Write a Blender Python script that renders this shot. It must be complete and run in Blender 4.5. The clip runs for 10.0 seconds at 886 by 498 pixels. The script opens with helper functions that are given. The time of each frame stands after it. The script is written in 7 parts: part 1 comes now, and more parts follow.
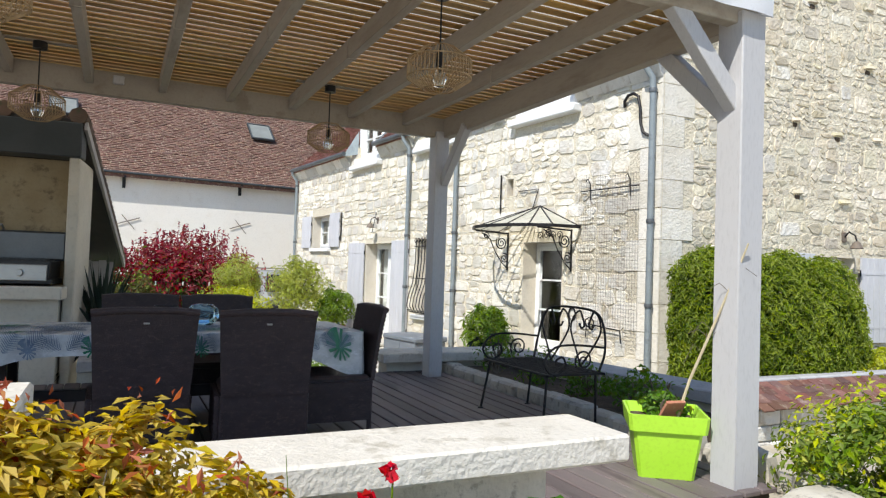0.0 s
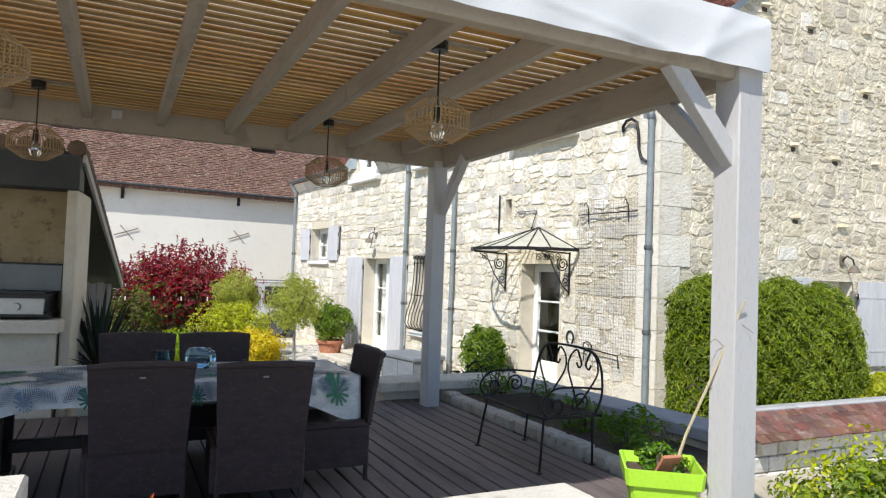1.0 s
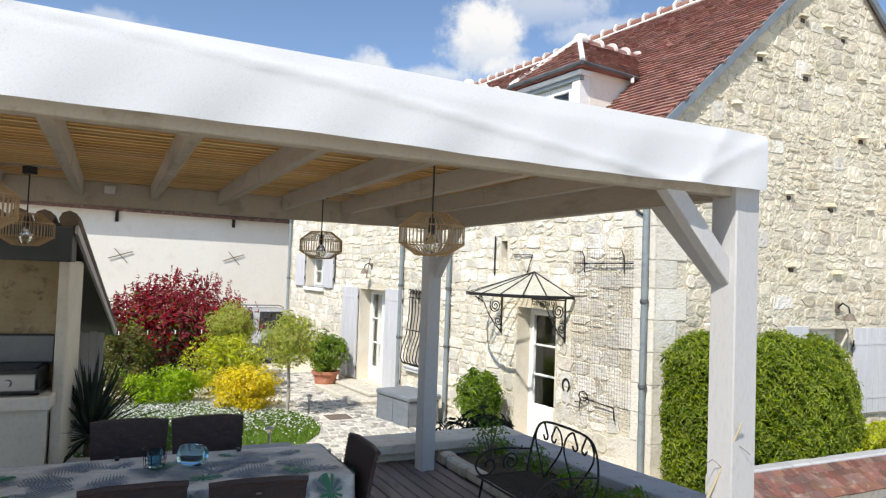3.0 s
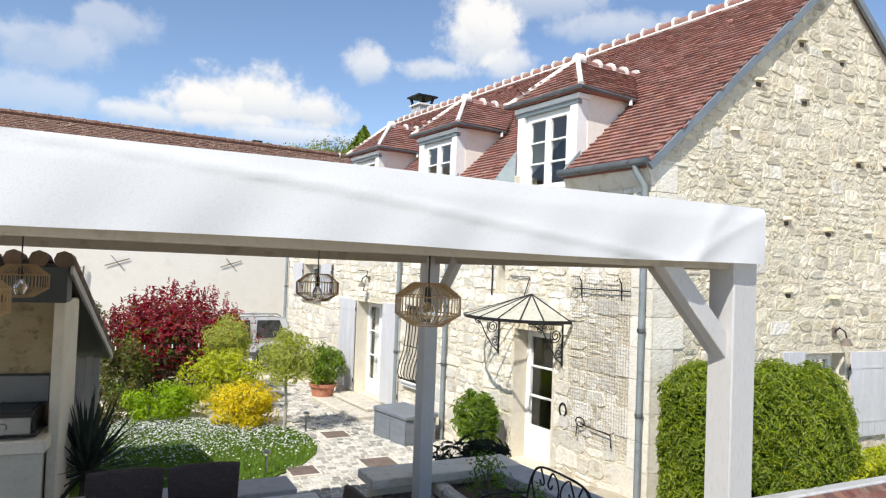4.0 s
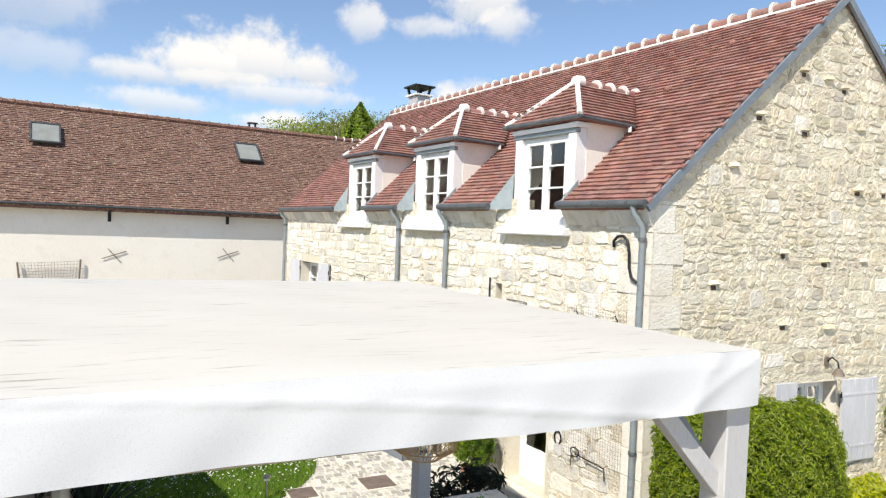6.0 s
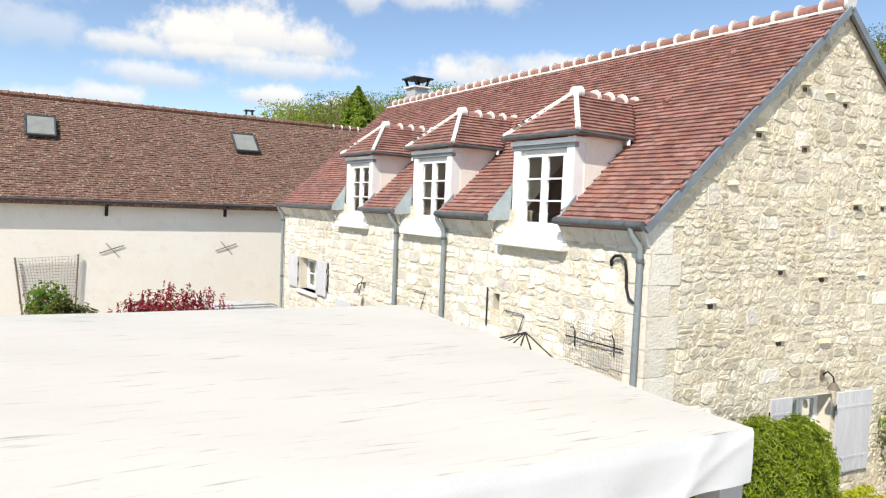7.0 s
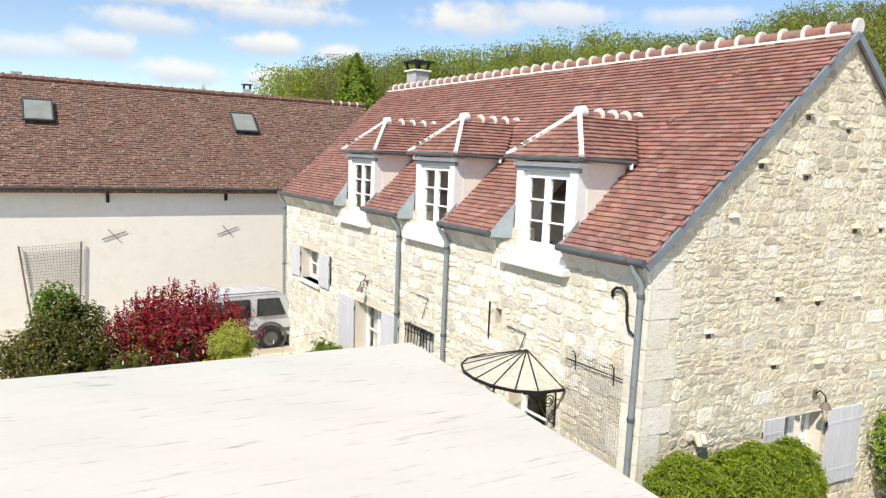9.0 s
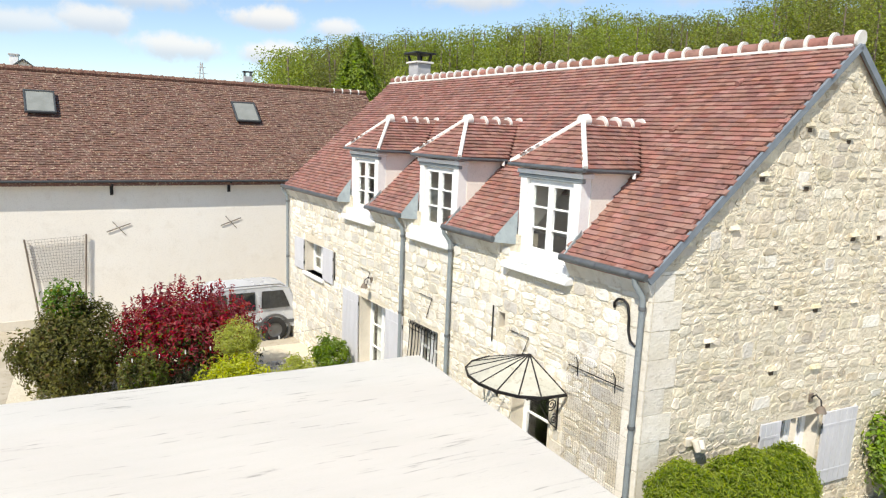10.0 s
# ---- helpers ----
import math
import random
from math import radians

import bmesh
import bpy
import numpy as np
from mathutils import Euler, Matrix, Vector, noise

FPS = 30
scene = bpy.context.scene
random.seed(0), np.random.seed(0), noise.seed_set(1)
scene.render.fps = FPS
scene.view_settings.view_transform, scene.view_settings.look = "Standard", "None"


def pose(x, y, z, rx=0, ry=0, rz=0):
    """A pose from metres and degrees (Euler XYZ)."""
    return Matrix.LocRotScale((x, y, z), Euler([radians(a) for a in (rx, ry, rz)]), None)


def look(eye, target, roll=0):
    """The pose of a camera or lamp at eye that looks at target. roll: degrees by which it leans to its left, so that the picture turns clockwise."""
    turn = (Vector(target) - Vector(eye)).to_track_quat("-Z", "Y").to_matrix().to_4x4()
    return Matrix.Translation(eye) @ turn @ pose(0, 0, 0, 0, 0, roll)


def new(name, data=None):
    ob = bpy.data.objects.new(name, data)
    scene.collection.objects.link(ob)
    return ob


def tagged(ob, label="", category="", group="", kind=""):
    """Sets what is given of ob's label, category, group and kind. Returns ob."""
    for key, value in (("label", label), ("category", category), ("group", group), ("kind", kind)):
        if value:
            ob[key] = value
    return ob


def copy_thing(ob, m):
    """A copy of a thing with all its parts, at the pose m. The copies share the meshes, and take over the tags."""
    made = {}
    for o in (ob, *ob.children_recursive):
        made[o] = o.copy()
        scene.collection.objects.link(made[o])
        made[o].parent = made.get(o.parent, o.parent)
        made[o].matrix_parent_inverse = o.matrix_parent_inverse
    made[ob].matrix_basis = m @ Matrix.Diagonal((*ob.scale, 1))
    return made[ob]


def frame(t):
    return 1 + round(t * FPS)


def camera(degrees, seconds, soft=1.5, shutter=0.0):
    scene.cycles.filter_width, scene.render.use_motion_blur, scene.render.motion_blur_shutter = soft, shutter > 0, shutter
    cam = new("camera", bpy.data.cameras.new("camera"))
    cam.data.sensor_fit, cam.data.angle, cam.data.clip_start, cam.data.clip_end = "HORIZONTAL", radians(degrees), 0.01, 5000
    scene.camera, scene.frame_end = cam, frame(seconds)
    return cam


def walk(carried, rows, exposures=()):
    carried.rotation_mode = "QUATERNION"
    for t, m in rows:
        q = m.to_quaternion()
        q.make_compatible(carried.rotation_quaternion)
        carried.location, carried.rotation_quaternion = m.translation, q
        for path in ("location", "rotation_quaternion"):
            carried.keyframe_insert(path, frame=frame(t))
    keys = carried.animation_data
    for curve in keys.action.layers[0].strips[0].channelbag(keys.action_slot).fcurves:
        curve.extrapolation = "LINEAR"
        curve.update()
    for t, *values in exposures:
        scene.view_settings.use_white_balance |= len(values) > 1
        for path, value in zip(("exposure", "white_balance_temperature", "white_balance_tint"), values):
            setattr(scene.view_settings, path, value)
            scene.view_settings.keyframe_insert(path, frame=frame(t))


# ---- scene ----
cam = camera(66.7, 10.0, soft=1.25)
PATH = [
    (0, (0.02, 0.026, 1.229), (0.887, 1.826, 1.294), 1.9),
    (0.5, (0.003, 0.021, 1.385), (0.872, 1.821, 1.454), 2.0),
    (1, (0.015, 0.013, 1.547), (0.885, 1.813, 1.619), 2.1),
    (1.5, (0.014, 0.002, 1.705), (0.886, 1.8, 1.78), 2.1),
    (2, (0.013, 0.01, 1.854), (0.887, 1.807, 1.933), 2.1),
    (2.5, (0.006, 0.024, 2.031), (0.883, 1.82, 2.112), 2.1),
    (4, (-0.002, 0.039, 2.726), (0.885, 1.831, 2.787), 2.2),
    (4.5, (-0.027, 0.048, 2.958), (0.862, 1.839, 2.997), 2.3),
    (5, (-0.041, 0.059, 3.219), (0.852, 1.849, 3.232), 2.3),
    (5.5, (-0.049, 0.045, 3.513), (0.847, 1.833, 3.494), 2.3),
    (7, (-0.014, 0.097, 4.437), (0.888, 1.878, 4.31), 2.3),
    (7.5, (-0.035, 0.121, 4.766), (0.868, 1.897, 4.604), 2.3),
    (8, (-0.077, 0.138, 5.071), (0.827, 1.911, 4.874), 2.3),
    (8.5, (-0.112, 0.148, 5.363), (0.793, 1.916, 5.13), 2.3),
    (9, (-0.15, 0.128, 5.611), (0.755, 1.891, 5.34), 2.3),
    (9.5, (-0.194, 0.099, 5.874), (0.71, 1.856, 5.567), 2.3),
    (10, (-0.299, 0.089, 6.154), (0.605, 1.84, 5.814), 2.3),
]
EXPOSURES = [(0, 0.22, 6400, 10), (2.5, 0.28, 6500, 10), (5.0, 0.33, 6650, 10), (7.5, 0.37, 6880, 10), (10, 0.30, 6880, 10)]
walk(cam, [(t, look(eye, target, roll)) for t, eye, target, roll in PATH], EXPOSURES)

# ---- world and sun ----
SUN_EL, SUN_AZ = 48.5, 236.5          # azimuth clockwise from +y
sun_dir = Vector((math.sin(radians(SUN_AZ)) * math.cos(radians(SUN_EL)), math.cos(radians(SUN_AZ)) * math.cos(radians(SUN_EL)), math.sin(radians(SUN_EL))))
sun = new("sun", bpy.data.lights.new("sun", "SUN"))
sun.data.energy, sun.data.angle, sun.data.color = 4.45, radians(0.55), (1.0, 0.965, 0.905)
sun.matrix_world = look((0, 0, 30), tuple(Vector((0, 0, 30)) - sun_dir))


class Nodes:
    """Short names for building a node tree."""

    def __init__(self, tree):
        self.tree = tree
        tree.nodes.clear()

    def add(self, kind):
        return self.tree.nodes.new(kind)

    def put(self, n, sock, v):
        s = n.inputs[sock]
        if isinstance(v, bpy.types.NodeSocket):
            self.tree.links.new(v, s)
        elif isinstance(v, (tuple, list)) and len(v) == 3 and s.type == "RGBA":
            s.default_value = (*v, 1)
        else:
            s.default_value = v

    def math(self, op, a, b=0.0, clamp=False):
        n = self.add("ShaderNodeMath")
        n.operation, n.use_clamp = op, clamp
        self.put(n, 0, a), self.put(n, 1, b)
        return n.outputs[0]

    def noise(self, vec, scale, detail=4.0, rough=0.55):
        n = self.add("ShaderNodeTexNoise")
        if vec:
            self.put(n, "Vector", vec)
        self.put(n, "Scale", scale), self.put(n, "Detail", detail), self.put(n, "Roughness", rough)
        return n.outputs["Fac"]

    def ramp(self, v, lo, hi):
        n = self.add("ShaderNodeMapRange")
        n.interpolation_type = "SMOOTHSTEP"
        self.put(n, "Value", v), self.put(n, "From Min", lo), self.put(n, "From Max", hi)
        return n.outputs["Result"]

    def mix(self, fac, a, b, blend="MIX"):
        n = self.add("ShaderNodeMix")
        n.data_type, n.blend_type = "RGBA", blend
        self.put(n, 0, fac), self.put(n, 6, a), self.put(n, 7, b)
        return n.outputs[2]


world = bpy.data.worlds.new("sky")
scene.world = world
world.use_nodes = True
N = Nodes(world.node_tree)
sky = N.add("ShaderNodeTexSky")
sky.sky_type, sky.sun_disc, sky.sun_elevation, sky.sun_rotation = "NISHITA", False, radians(SUN_EL), radians(SUN_AZ)
sky.dust_density, sky.ozone_density, sky.air_density = 0.3, 2.2, 0.85
sky_dir = N.add("ShaderNodeTexCoord").outputs["Generated"]
warp = N.math("ADD", N.math("MULTIPLY", N.noise(sky_dir, 10.0, 7.0, 0.62), 0.65), N.math("MULTIPLY", N.noise(sky_dir, 34.0, 6.0, 0.6), 0.35))
puff = N.noise(sky_dir, 3.2, 6.0, 0.55)
SEEN_CLOUDS = [  # azimuth, elevation, half width, half height, thickness
    (11.2, 13.0, 5.4, 3.2, 1), (6.0, 12.2, 5.0, 2.2, 1), (15.2, 12.9, 3.6, 2.3, 1), (2.0, 11.2, 4.5, 1.2, 0.8), (9.0, 11.2, 9.5, 1.0, 0.8), (-5.0, 15.2, 4.6, 2.2, 0.45), (-1.0, 17.2, 3.6, 1.6, 0.4), (-5.0, 11.5, 5.0, 1.6, 0.4),
    (28.8, 19.4, 3.9, 3.6, 1), (31.3, 17.0, 2.8, 1.7, 0.8), (25.0, 16.6, 4.4, 1.1, 0.7), (19.4, 16.6, 2.6, 1.7, 0.75), (40.0, 20.0, 6.0, 1.3, 0.5), (34.0, 22.0, 6.0, 1.6, 0.5),
    (-4.5, 6.5, 3.4, 1.2, 0.6), (0.0, 7.2, 2.8, 1.2, 0.75), (3.6, 9.2, 4.6, 1.2, 0.7), (6.4, 5.7, 3.8, 1.1, 0.8), (13.0, 10.6, 6.2, 1.1, 0.75), (12.8, 8.3, 3.4, 1.1, 0.9), (18.0, 7.9, 3.0, 1.0, 0.8), (13.0, 5.7, 3.4, 1.1, 0.8), (29.0, 11.0, 5.0, 1.7, 0.9), (36.5, 11.6, 6.0, 1.3, 0.75), (46.5, 11.4, 5.0, 1.1, 0.6)]
cover_amount = N.ramp(puff, 0.56, 0.68)
sep = N.add("ShaderNodeSeparateXYZ")
N.put(sep, 0, sky_dir)
cover_amount = N.math("MULTIPLY", cover_amount, N.ramp(sep.outputs[2], 0.40, 0.5))
az_now = N.math("ARCTAN2", sep.outputs[0], sep.outputs[1])
el_now = N.math("ARCSINE", sep.outputs[2])
top_light = 0.0
for az, el, w, h, thick in SEEN_CLOUDS:
    dx = N.math("DIVIDE", N.math("SUBTRACT", az_now, radians(az)), radians(w))
    dy = N.math("DIVIDE", N.math("SUBTRACT", el_now, radians(el)), radians(h))
    r = N.math("SQRT", N.math("ADD", N.math("MULTIPLY", dx, dx), N.math("MULTIPLY", dy, dy)))
    r = N.math("ADD", r, N.math("MULTIPLY", N.math("SUBTRACT", warp, 0.5), 3.0))
    here = N.math("MULTIPLY", N.math("SUBTRACT", 1.0, N.ramp(r, 0.45, 1.12)), 0.97 * thick)
    cover_amount = N.math("MAXIMUM", cover_amount, here)
    top_light = N.math("MAXIMUM", top_light, N.math("MULTIPLY", here, N.ramp(dy, -0.75, 0.35)))
sky_bg, cloud_bg = N.add("ShaderNodeBackground"), N.add("ShaderNodeBackground")
N.put(sky_bg, "Color", sky.outputs[0]), N.put(sky_bg, "Strength", 0.142)
N.put(cloud_bg, "Color", N.mix(N.math("MULTIPLY", N.math("DIVIDE", top_light, N.math("ADD", cover_amount, 0.02)), N.ramp(N.noise(sky_dir, 16.0, 5.0), 0.22, 0.5), True), (0.66, 0.73, 0.83), (1.0, 0.99, 0.97))), N.put(cloud_bg, "Strength", 0.82)
both = N.add("ShaderNodeMixShader")
N.put(both, 0, cover_amount), N.put(both, 1, sky_bg.outputs[0]), N.put(both, 2, cloud_bg.outputs[0])
N.put(N.add("ShaderNodeOutputWorld"), "Surface", both.outputs[0])


# ---- materials ----
def material(name, c1, c2, c3=None, scale=2.0, fine=45.0, rough=0.75, metal=0.0, bump=0.25, dist=0.01, vary=0.0, island=False, leaf=0.0, stretch=(1, 1, 1), spec=0.4, rough_vary=0.1):
    """Two scales of colour, a third colour in spots, fine relief; vary: brightness from piece to piece."""
    m = bpy.data.materials.new(name)
    m.use_nodes = True
    k = Nodes(m.node_tree)
    at = k.add("ShaderNodeTexCoord").outputs["Object"]
    mp = k.add("ShaderNodeMapping")
    k.put(mp, "Vector", at)
    mp.inputs["Scale"].default_value = stretch
    at = mp.outputs[0]
    big, small = k.noise(at, scale, 5.0), k.noise(at, fine, 4.0)
    col = k.mix(k.ramp(big, 0.33, 0.67), c1, c2)
    if c3:
        col = k.mix(k.ramp(k.noise(at, scale * 3.1, 6.0, 0.65), 0.52 if name != "white_tarpaulin" else 0.58, 0.68 if name != "white_tarpaulin" else 0.78), col, c3)
    col = k.mix(k.math("MULTIPLY", k.math("SUBTRACT", small, 0.5), 0.5, True), col, (0.02, 0.02, 0.02), "MIX")
    if vary:
        rnd = k.add("ShaderNodeNewGeometry").outputs["Random Per Island"] if island else k.add("ShaderNodeObjectInfo").outputs["Random"]
        hsv = k.add("ShaderNodeHueSaturation")
        k.put(hsv, "Color", col)
        k.put(hsv, "Value", k.math("ADD", 1.0 - vary, k.math("MULTIPLY", rnd, 2 * vary)))
        k.put(hsv, "Hue", k.math("ADD", 0.5 - vary * 0.045, k.math("MULTIPLY", k.math("FRACT", k.math("MULTIPLY", rnd, 7.3)), vary * 0.09)))
        k.put(hsv, "Saturation", k.math("ADD", 1.0 - vary * 0.6, k.math("MULTIPLY", k.math("FRACT", k.math("MULTIPLY", rnd, 13.7)), vary * 1.2)))
        col = hsv.outputs[0]
    p = k.add("ShaderNodeBsdfPrincipled")
    k.put(p, "Base Color", col), k.put(p, "Metallic", metal), k.put(p, "Specular IOR Level", spec)
    k.put(p, "Roughness", k.math("ADD", rough - rough_vary / 2, k.math("MULTIPLY", big, rough_vary)))
    if bump:
        b = k.add("ShaderNodeBump")
        k.put(b, "Strength", bump), k.put(b, "Distance", dist), k.put(b, "Height", k.math("ADD", small, k.math("MULTIPLY", big, 0.6)))
        k.put(p, "Normal", b.outputs[0])
    out = p.outputs[0]
    if leaf:
        tr = k.add("ShaderNodeBsdfTranslucent")
        k.put(tr, "Color", col)
        mixed = k.add("ShaderNodeMixShader")
        k.put(mixed, 0, leaf), k.put(mixed, 1, out), k.put(mixed, 2, tr.outputs[0])
        out = mixed.outputs[0]
    k.put(k.add("ShaderNodeOutputMaterial"), "Surface", out)
    return m


def glass_material():
    m = bpy.data.materials.new("window_glass")
    m.use_nodes = True
    p = m.node_tree.nodes["Principled BSDF"]
    p.inputs["Base Color"].default_value = (0.85, 0.9, 0.9, 1)
    p.inputs["Transmission Weight"].default_value, p.inputs["Roughness"].default_value, p.inputs["IOR"].default_value = 1.0, 0.02, 1.45
    return m


M_STONE = material("cream_limestone", (0.70, 0.65, 0.54), (0.76, 0.73, 0.655), (0.56, 0.49, 0.37), 1.6, 17, 0.88, bump=0.9, dist=0.03, vary=0.2)
M_STONE_J = material("cream_limestone_small", (0.70, 0.65, 0.54), (0.76, 0.73, 0.655), (0.56, 0.49, 0.37), 1.6, 17, 0.88, bump=0.9, dist=0.03, vary=0.2, island=True)
M_GSTONE = material("yellowish_rubble", (0.62, 0.55, 0.41), (0.69, 0.63, 0.51), (0.50, 0.43, 0.30), 1.3, 14, 0.9, bump=1.0, dist=0.035, vary=0.24)
M_GSTONE_J = material("yellowish_rubble_small", (0.62, 0.55, 0.41), (0.69, 0.63, 0.51), (0.50, 0.43, 0.30), 1.3, 14, 0.9, bump=1.0, dist=0.035, vary=0.24, island=True)
M_LICHEN = material("lichened_limestone", (0.56, 0.50, 0.32), (0.64, 0.59, 0.45), (0.45, 0.42, 0.22), 9.0, 20, 0.92, bump=0.8, dist=0.02)
M_QUOIN = material("dressed_limestone", (0.74, 0.69, 0.58), (0.79, 0.75, 0.66), (0.67, 0.62, 0.52), 2.5, 30, 0.88, bump=0.7, dist=0.02, vary=0.1)
M_MORTAR = material("lime_mortar", (0.67, 0.60, 0.46), (0.72, 0.66, 0.52), (0.56, 0.48, 0.35), 7.0, 26, 0.95, bump=1.0, dist=0.03)
M_RENDER = material("cream_wall_render", (0.84, 0.79, 0.70), (0.86, 0.82, 0.74), (0.81, 0.76, 0.67), 0.6, 30, 0.92, bump=0.15)
M_OLDRENDER = material("stained_ochre_render", (0.36, 0.27, 0.15), (0.43, 0.34, 0.21), (0.22, 0.165, 0.10), 2.2, 28, 0.92, bump=0.3)
M_CREAM = material("cream_painted_plaster", (0.66, 0.60, 0.49), (0.72, 0.66, 0.55), None, 2.2, 28, 0.9, bump=0.2)
M_TILE = material("red_clay_tile", (0.262, 0.132, 0.105), (0.318, 0.165, 0.132), (0.185, 0.094, 0.078), 2.0, 50, 0.85, bump=0.3, vary=0.2)
M_TILE_J = material("red_clay_tiles", (0.262, 0.132, 0.105), (0.318, 0.165, 0.132), (0.185, 0.094, 0.078), 2.0, 50, 0.85, bump=0.3, vary=0.2, island=True)
M_OLDTILE = material("weathered_brown_tiles", (0.150, 0.083, 0.063), (0.190, 0.104, 0.078), (0.46, 0.37, 0.26), 5.0, 40, 0.92, bump=0.3, vary=0.15, island=True)
M_WHITE = material("white_paint", (0.80, 0.80, 0.78), (0.84, 0.84, 0.82), None, 3, 40, 0.45, bump=0.05)
M_SHUT = material("pale_grey_shutter_paint", (0.55, 0.55, 0.57), (0.60, 0.60, 0.62), None, 5, 60, 0.55, bump=0.08, stretch=(1, 1, 0.2))
M_MORT_W = material("white_lime_bedding", (0.80, 0.78, 0.73), (0.74, 0.71, 0.65), None, 8, 60, 0.9, bump=0.4)
M_ZINC = material("grey_zinc", (0.115, 0.125, 0.13), (0.155, 0.165, 0.17), (0.09, 0.095, 0.10), 3, 50, 0.45, metal=0.4, bump=0.05)
M_APRON = material("pale_zinc_sheet", (0.24, 0.275, 0.285), (0.28, 0.315, 0.325), (0.20, 0.225, 0.235), 4, 50, 0.5, metal=0.15, bump=0.05)
M_FLASH = material("bright_zinc_flashing", (0.29, 0.335, 0.34), (0.34, 0.385, 0.39), (0.25, 0.28, 0.29), 4, 50, 0.55, metal=0.1, bump=0.05)
M_BLUEWOOD = material("blue_grey_painted_board", (0.16, 0.19, 0.22), (0.20, 0.23, 0.26), None, 4, 60, 0.6, bump=0.1)
M_IRON = material("black_wrought_iron", (0.02, 0.02, 0.022), (0.035, 0.034, 0.034), (0.06, 0.045, 0.035), 12, 90, 0.5, metal=0.6, bump=0.2)
M_POST = material("grey_painted_timber", (0.50, 0.49, 0.485), (0.53, 0.52, 0.515), None, 0.8, 70, 0.6, bump=0.06, stretch=(1, 1, 0.25))
M_RAFT = material("taupe_painted_timber", (0.36, 0.315, 0.255), (0.41, 0.365, 0.30), (0.31, 0.265, 0.21), 1.5, 45, 0.65, bump=0.15, stretch=(1, 0.2, 1))
M_SLAT = material("honey_pine_slat", (0.43, 0.26, 0.10), (0.50, 0.32, 0.13), (0.33, 0.195, 0.07), 2.5, 40, 0.7, bump=0.2, vary=0.16, stretch=(0.15, 1, 1))
M_COVER = material("white_tarpaulin", (0.90, 0.875, 0.79), (0.92, 0.89, 0.81), (0.32, 0.30, 0.25), 0.9, 70, 0.5, bump=0.04, leaf=0.34, stretch=(0.7, 9.0, 0.3))
M_VALANCE = material("white_tarpaulin_edge", (0.80, 0.81, 0.82), (0.83, 0.84, 0.85), None, 1.1, 160, 0.45, bump=0.01, leaf=0.22)
M_DECK = material("dark_brown_deck_board", (0.135, 0.108, 0.104), (0.18, 0.148, 0.142), (0.095, 0.075, 0.073), 2.0, 60, 0.6, bump=0.3, vary=0.18, stretch=(1, 0.15, 1))
M_SLAB = material("pale_concrete_coping", (0.64, 0.60, 0.52), (0.70, 0.66, 0.58), (0.50, 0.46, 0.38), 2.5, 38, 0.88, bump=0.7, dist=0.015)
M_GREYSLAB = material("grey_concrete_coping", (0.40, 0.40, 0.41), (0.46, 0.46, 0.46), (0.33, 0.33, 0.33), 2.5, 45, 0.85, bump=0.3)
M_WICKER = material("dark_brown_wicker", (0.040, 0.027, 0.026), (0.056, 0.037, 0.035), (0.085, 0.056, 0.05), 9, 110, 0.45, bump=0.7, dist=0.008, stretch=(1, 1, 2.2))
M_DARKWOOD = material("black_brown_wood", (0.03, 0.025, 0.022), (0.045, 0.038, 0.034), None, 6, 60, 0.55, bump=0.2)
M_LIME = material("lime_green_plastic", (0.38, 0.68, 0.035), (0.42, 0.72, 0.045), None, 2, 50, 0.4, bump=0.04)
# soil, and the dark of the putlog sockets
M_SOIL_HOLE = material("dark_soil_and_hole_shade", (0.07, 0.05, 0.035), (0.10, 0.075, 0.05), (0.16, 0.12, 0.08), 6, 50, 0.95, bump=0.8)
M_TERRA = material("terracotta", (0.42, 0.16, 0.09), (0.48, 0.20, 0.12), (0.55, 0.32, 0.22), 5, 60, 0.85, bump=0.2)
M_CHEST = material("blue_grey_resin", (0.16, 0.18, 0.205), (0.19, 0.21, 0.235), None, 3, 60, 0.5, bump=0.1, stretch=(1, 1, 4))
M_STEEL = material("brushed_steel", (0.30, 0.30, 0.30), (0.38, 0.38, 0.38), None, 4, 80, 0.3, metal=0.95, bump=0.05, stretch=(0.2, 1, 1))
M_BLACK = material("black_enamel", (0.015, 0.015, 0.016), (0.022, 0.022, 0.023), None, 5, 60, 0.35, bump=0.05)
M_CARDARK = material("black_rubber", (0.018, 0.018, 0.018), (0.028, 0.028, 0.028), None, 5, 60, 0.8, bump=0.2)
M_CAR = material("silver_car_paint", (0.58, 0.60, 0.62), (0.61, 0.63, 0.65), None, 1, 200, 0.28, metal=0.25, bump=0.0)
M_FENCE = material("grey_fence_board", (0.44, 0.41, 0.39), (0.50, 0.47, 0.45), None, 3, 60, 0.75, bump=0.2, stretch=(1, 1, 0.2))
M_GRASS = material("lawn_grass", (0.055, 0.11, 0.018), (0.085, 0.16, 0.028), (0.12, 0.17, 0.05), 3, 60, 0.9, bump=0.6, vary=0.3, island=True)
M_EARTH = material("gravelly_earth", (0.42, 0.37, 0.28), (0.50, 0.45, 0.36), (0.32, 0.27, 0.20), 1.5, 40, 0.95, bump=0.7)
M_COBBLE = material("grey_beige_cobble", (0.44, 0.42, 0.38), (0.52, 0.50, 0.46), (0.30, 0.29, 0.27), 5, 60, 0.85, bump=0.4, vary=0.35)
M_COBBLE_J = material("grey_beige_cobbles", (0.44, 0.42, 0.38), (0.52, 0.50, 0.46), (0.30, 0.29, 0.27), 5, 60, 0.85, bump=0.4, vary=0.35, island=True)
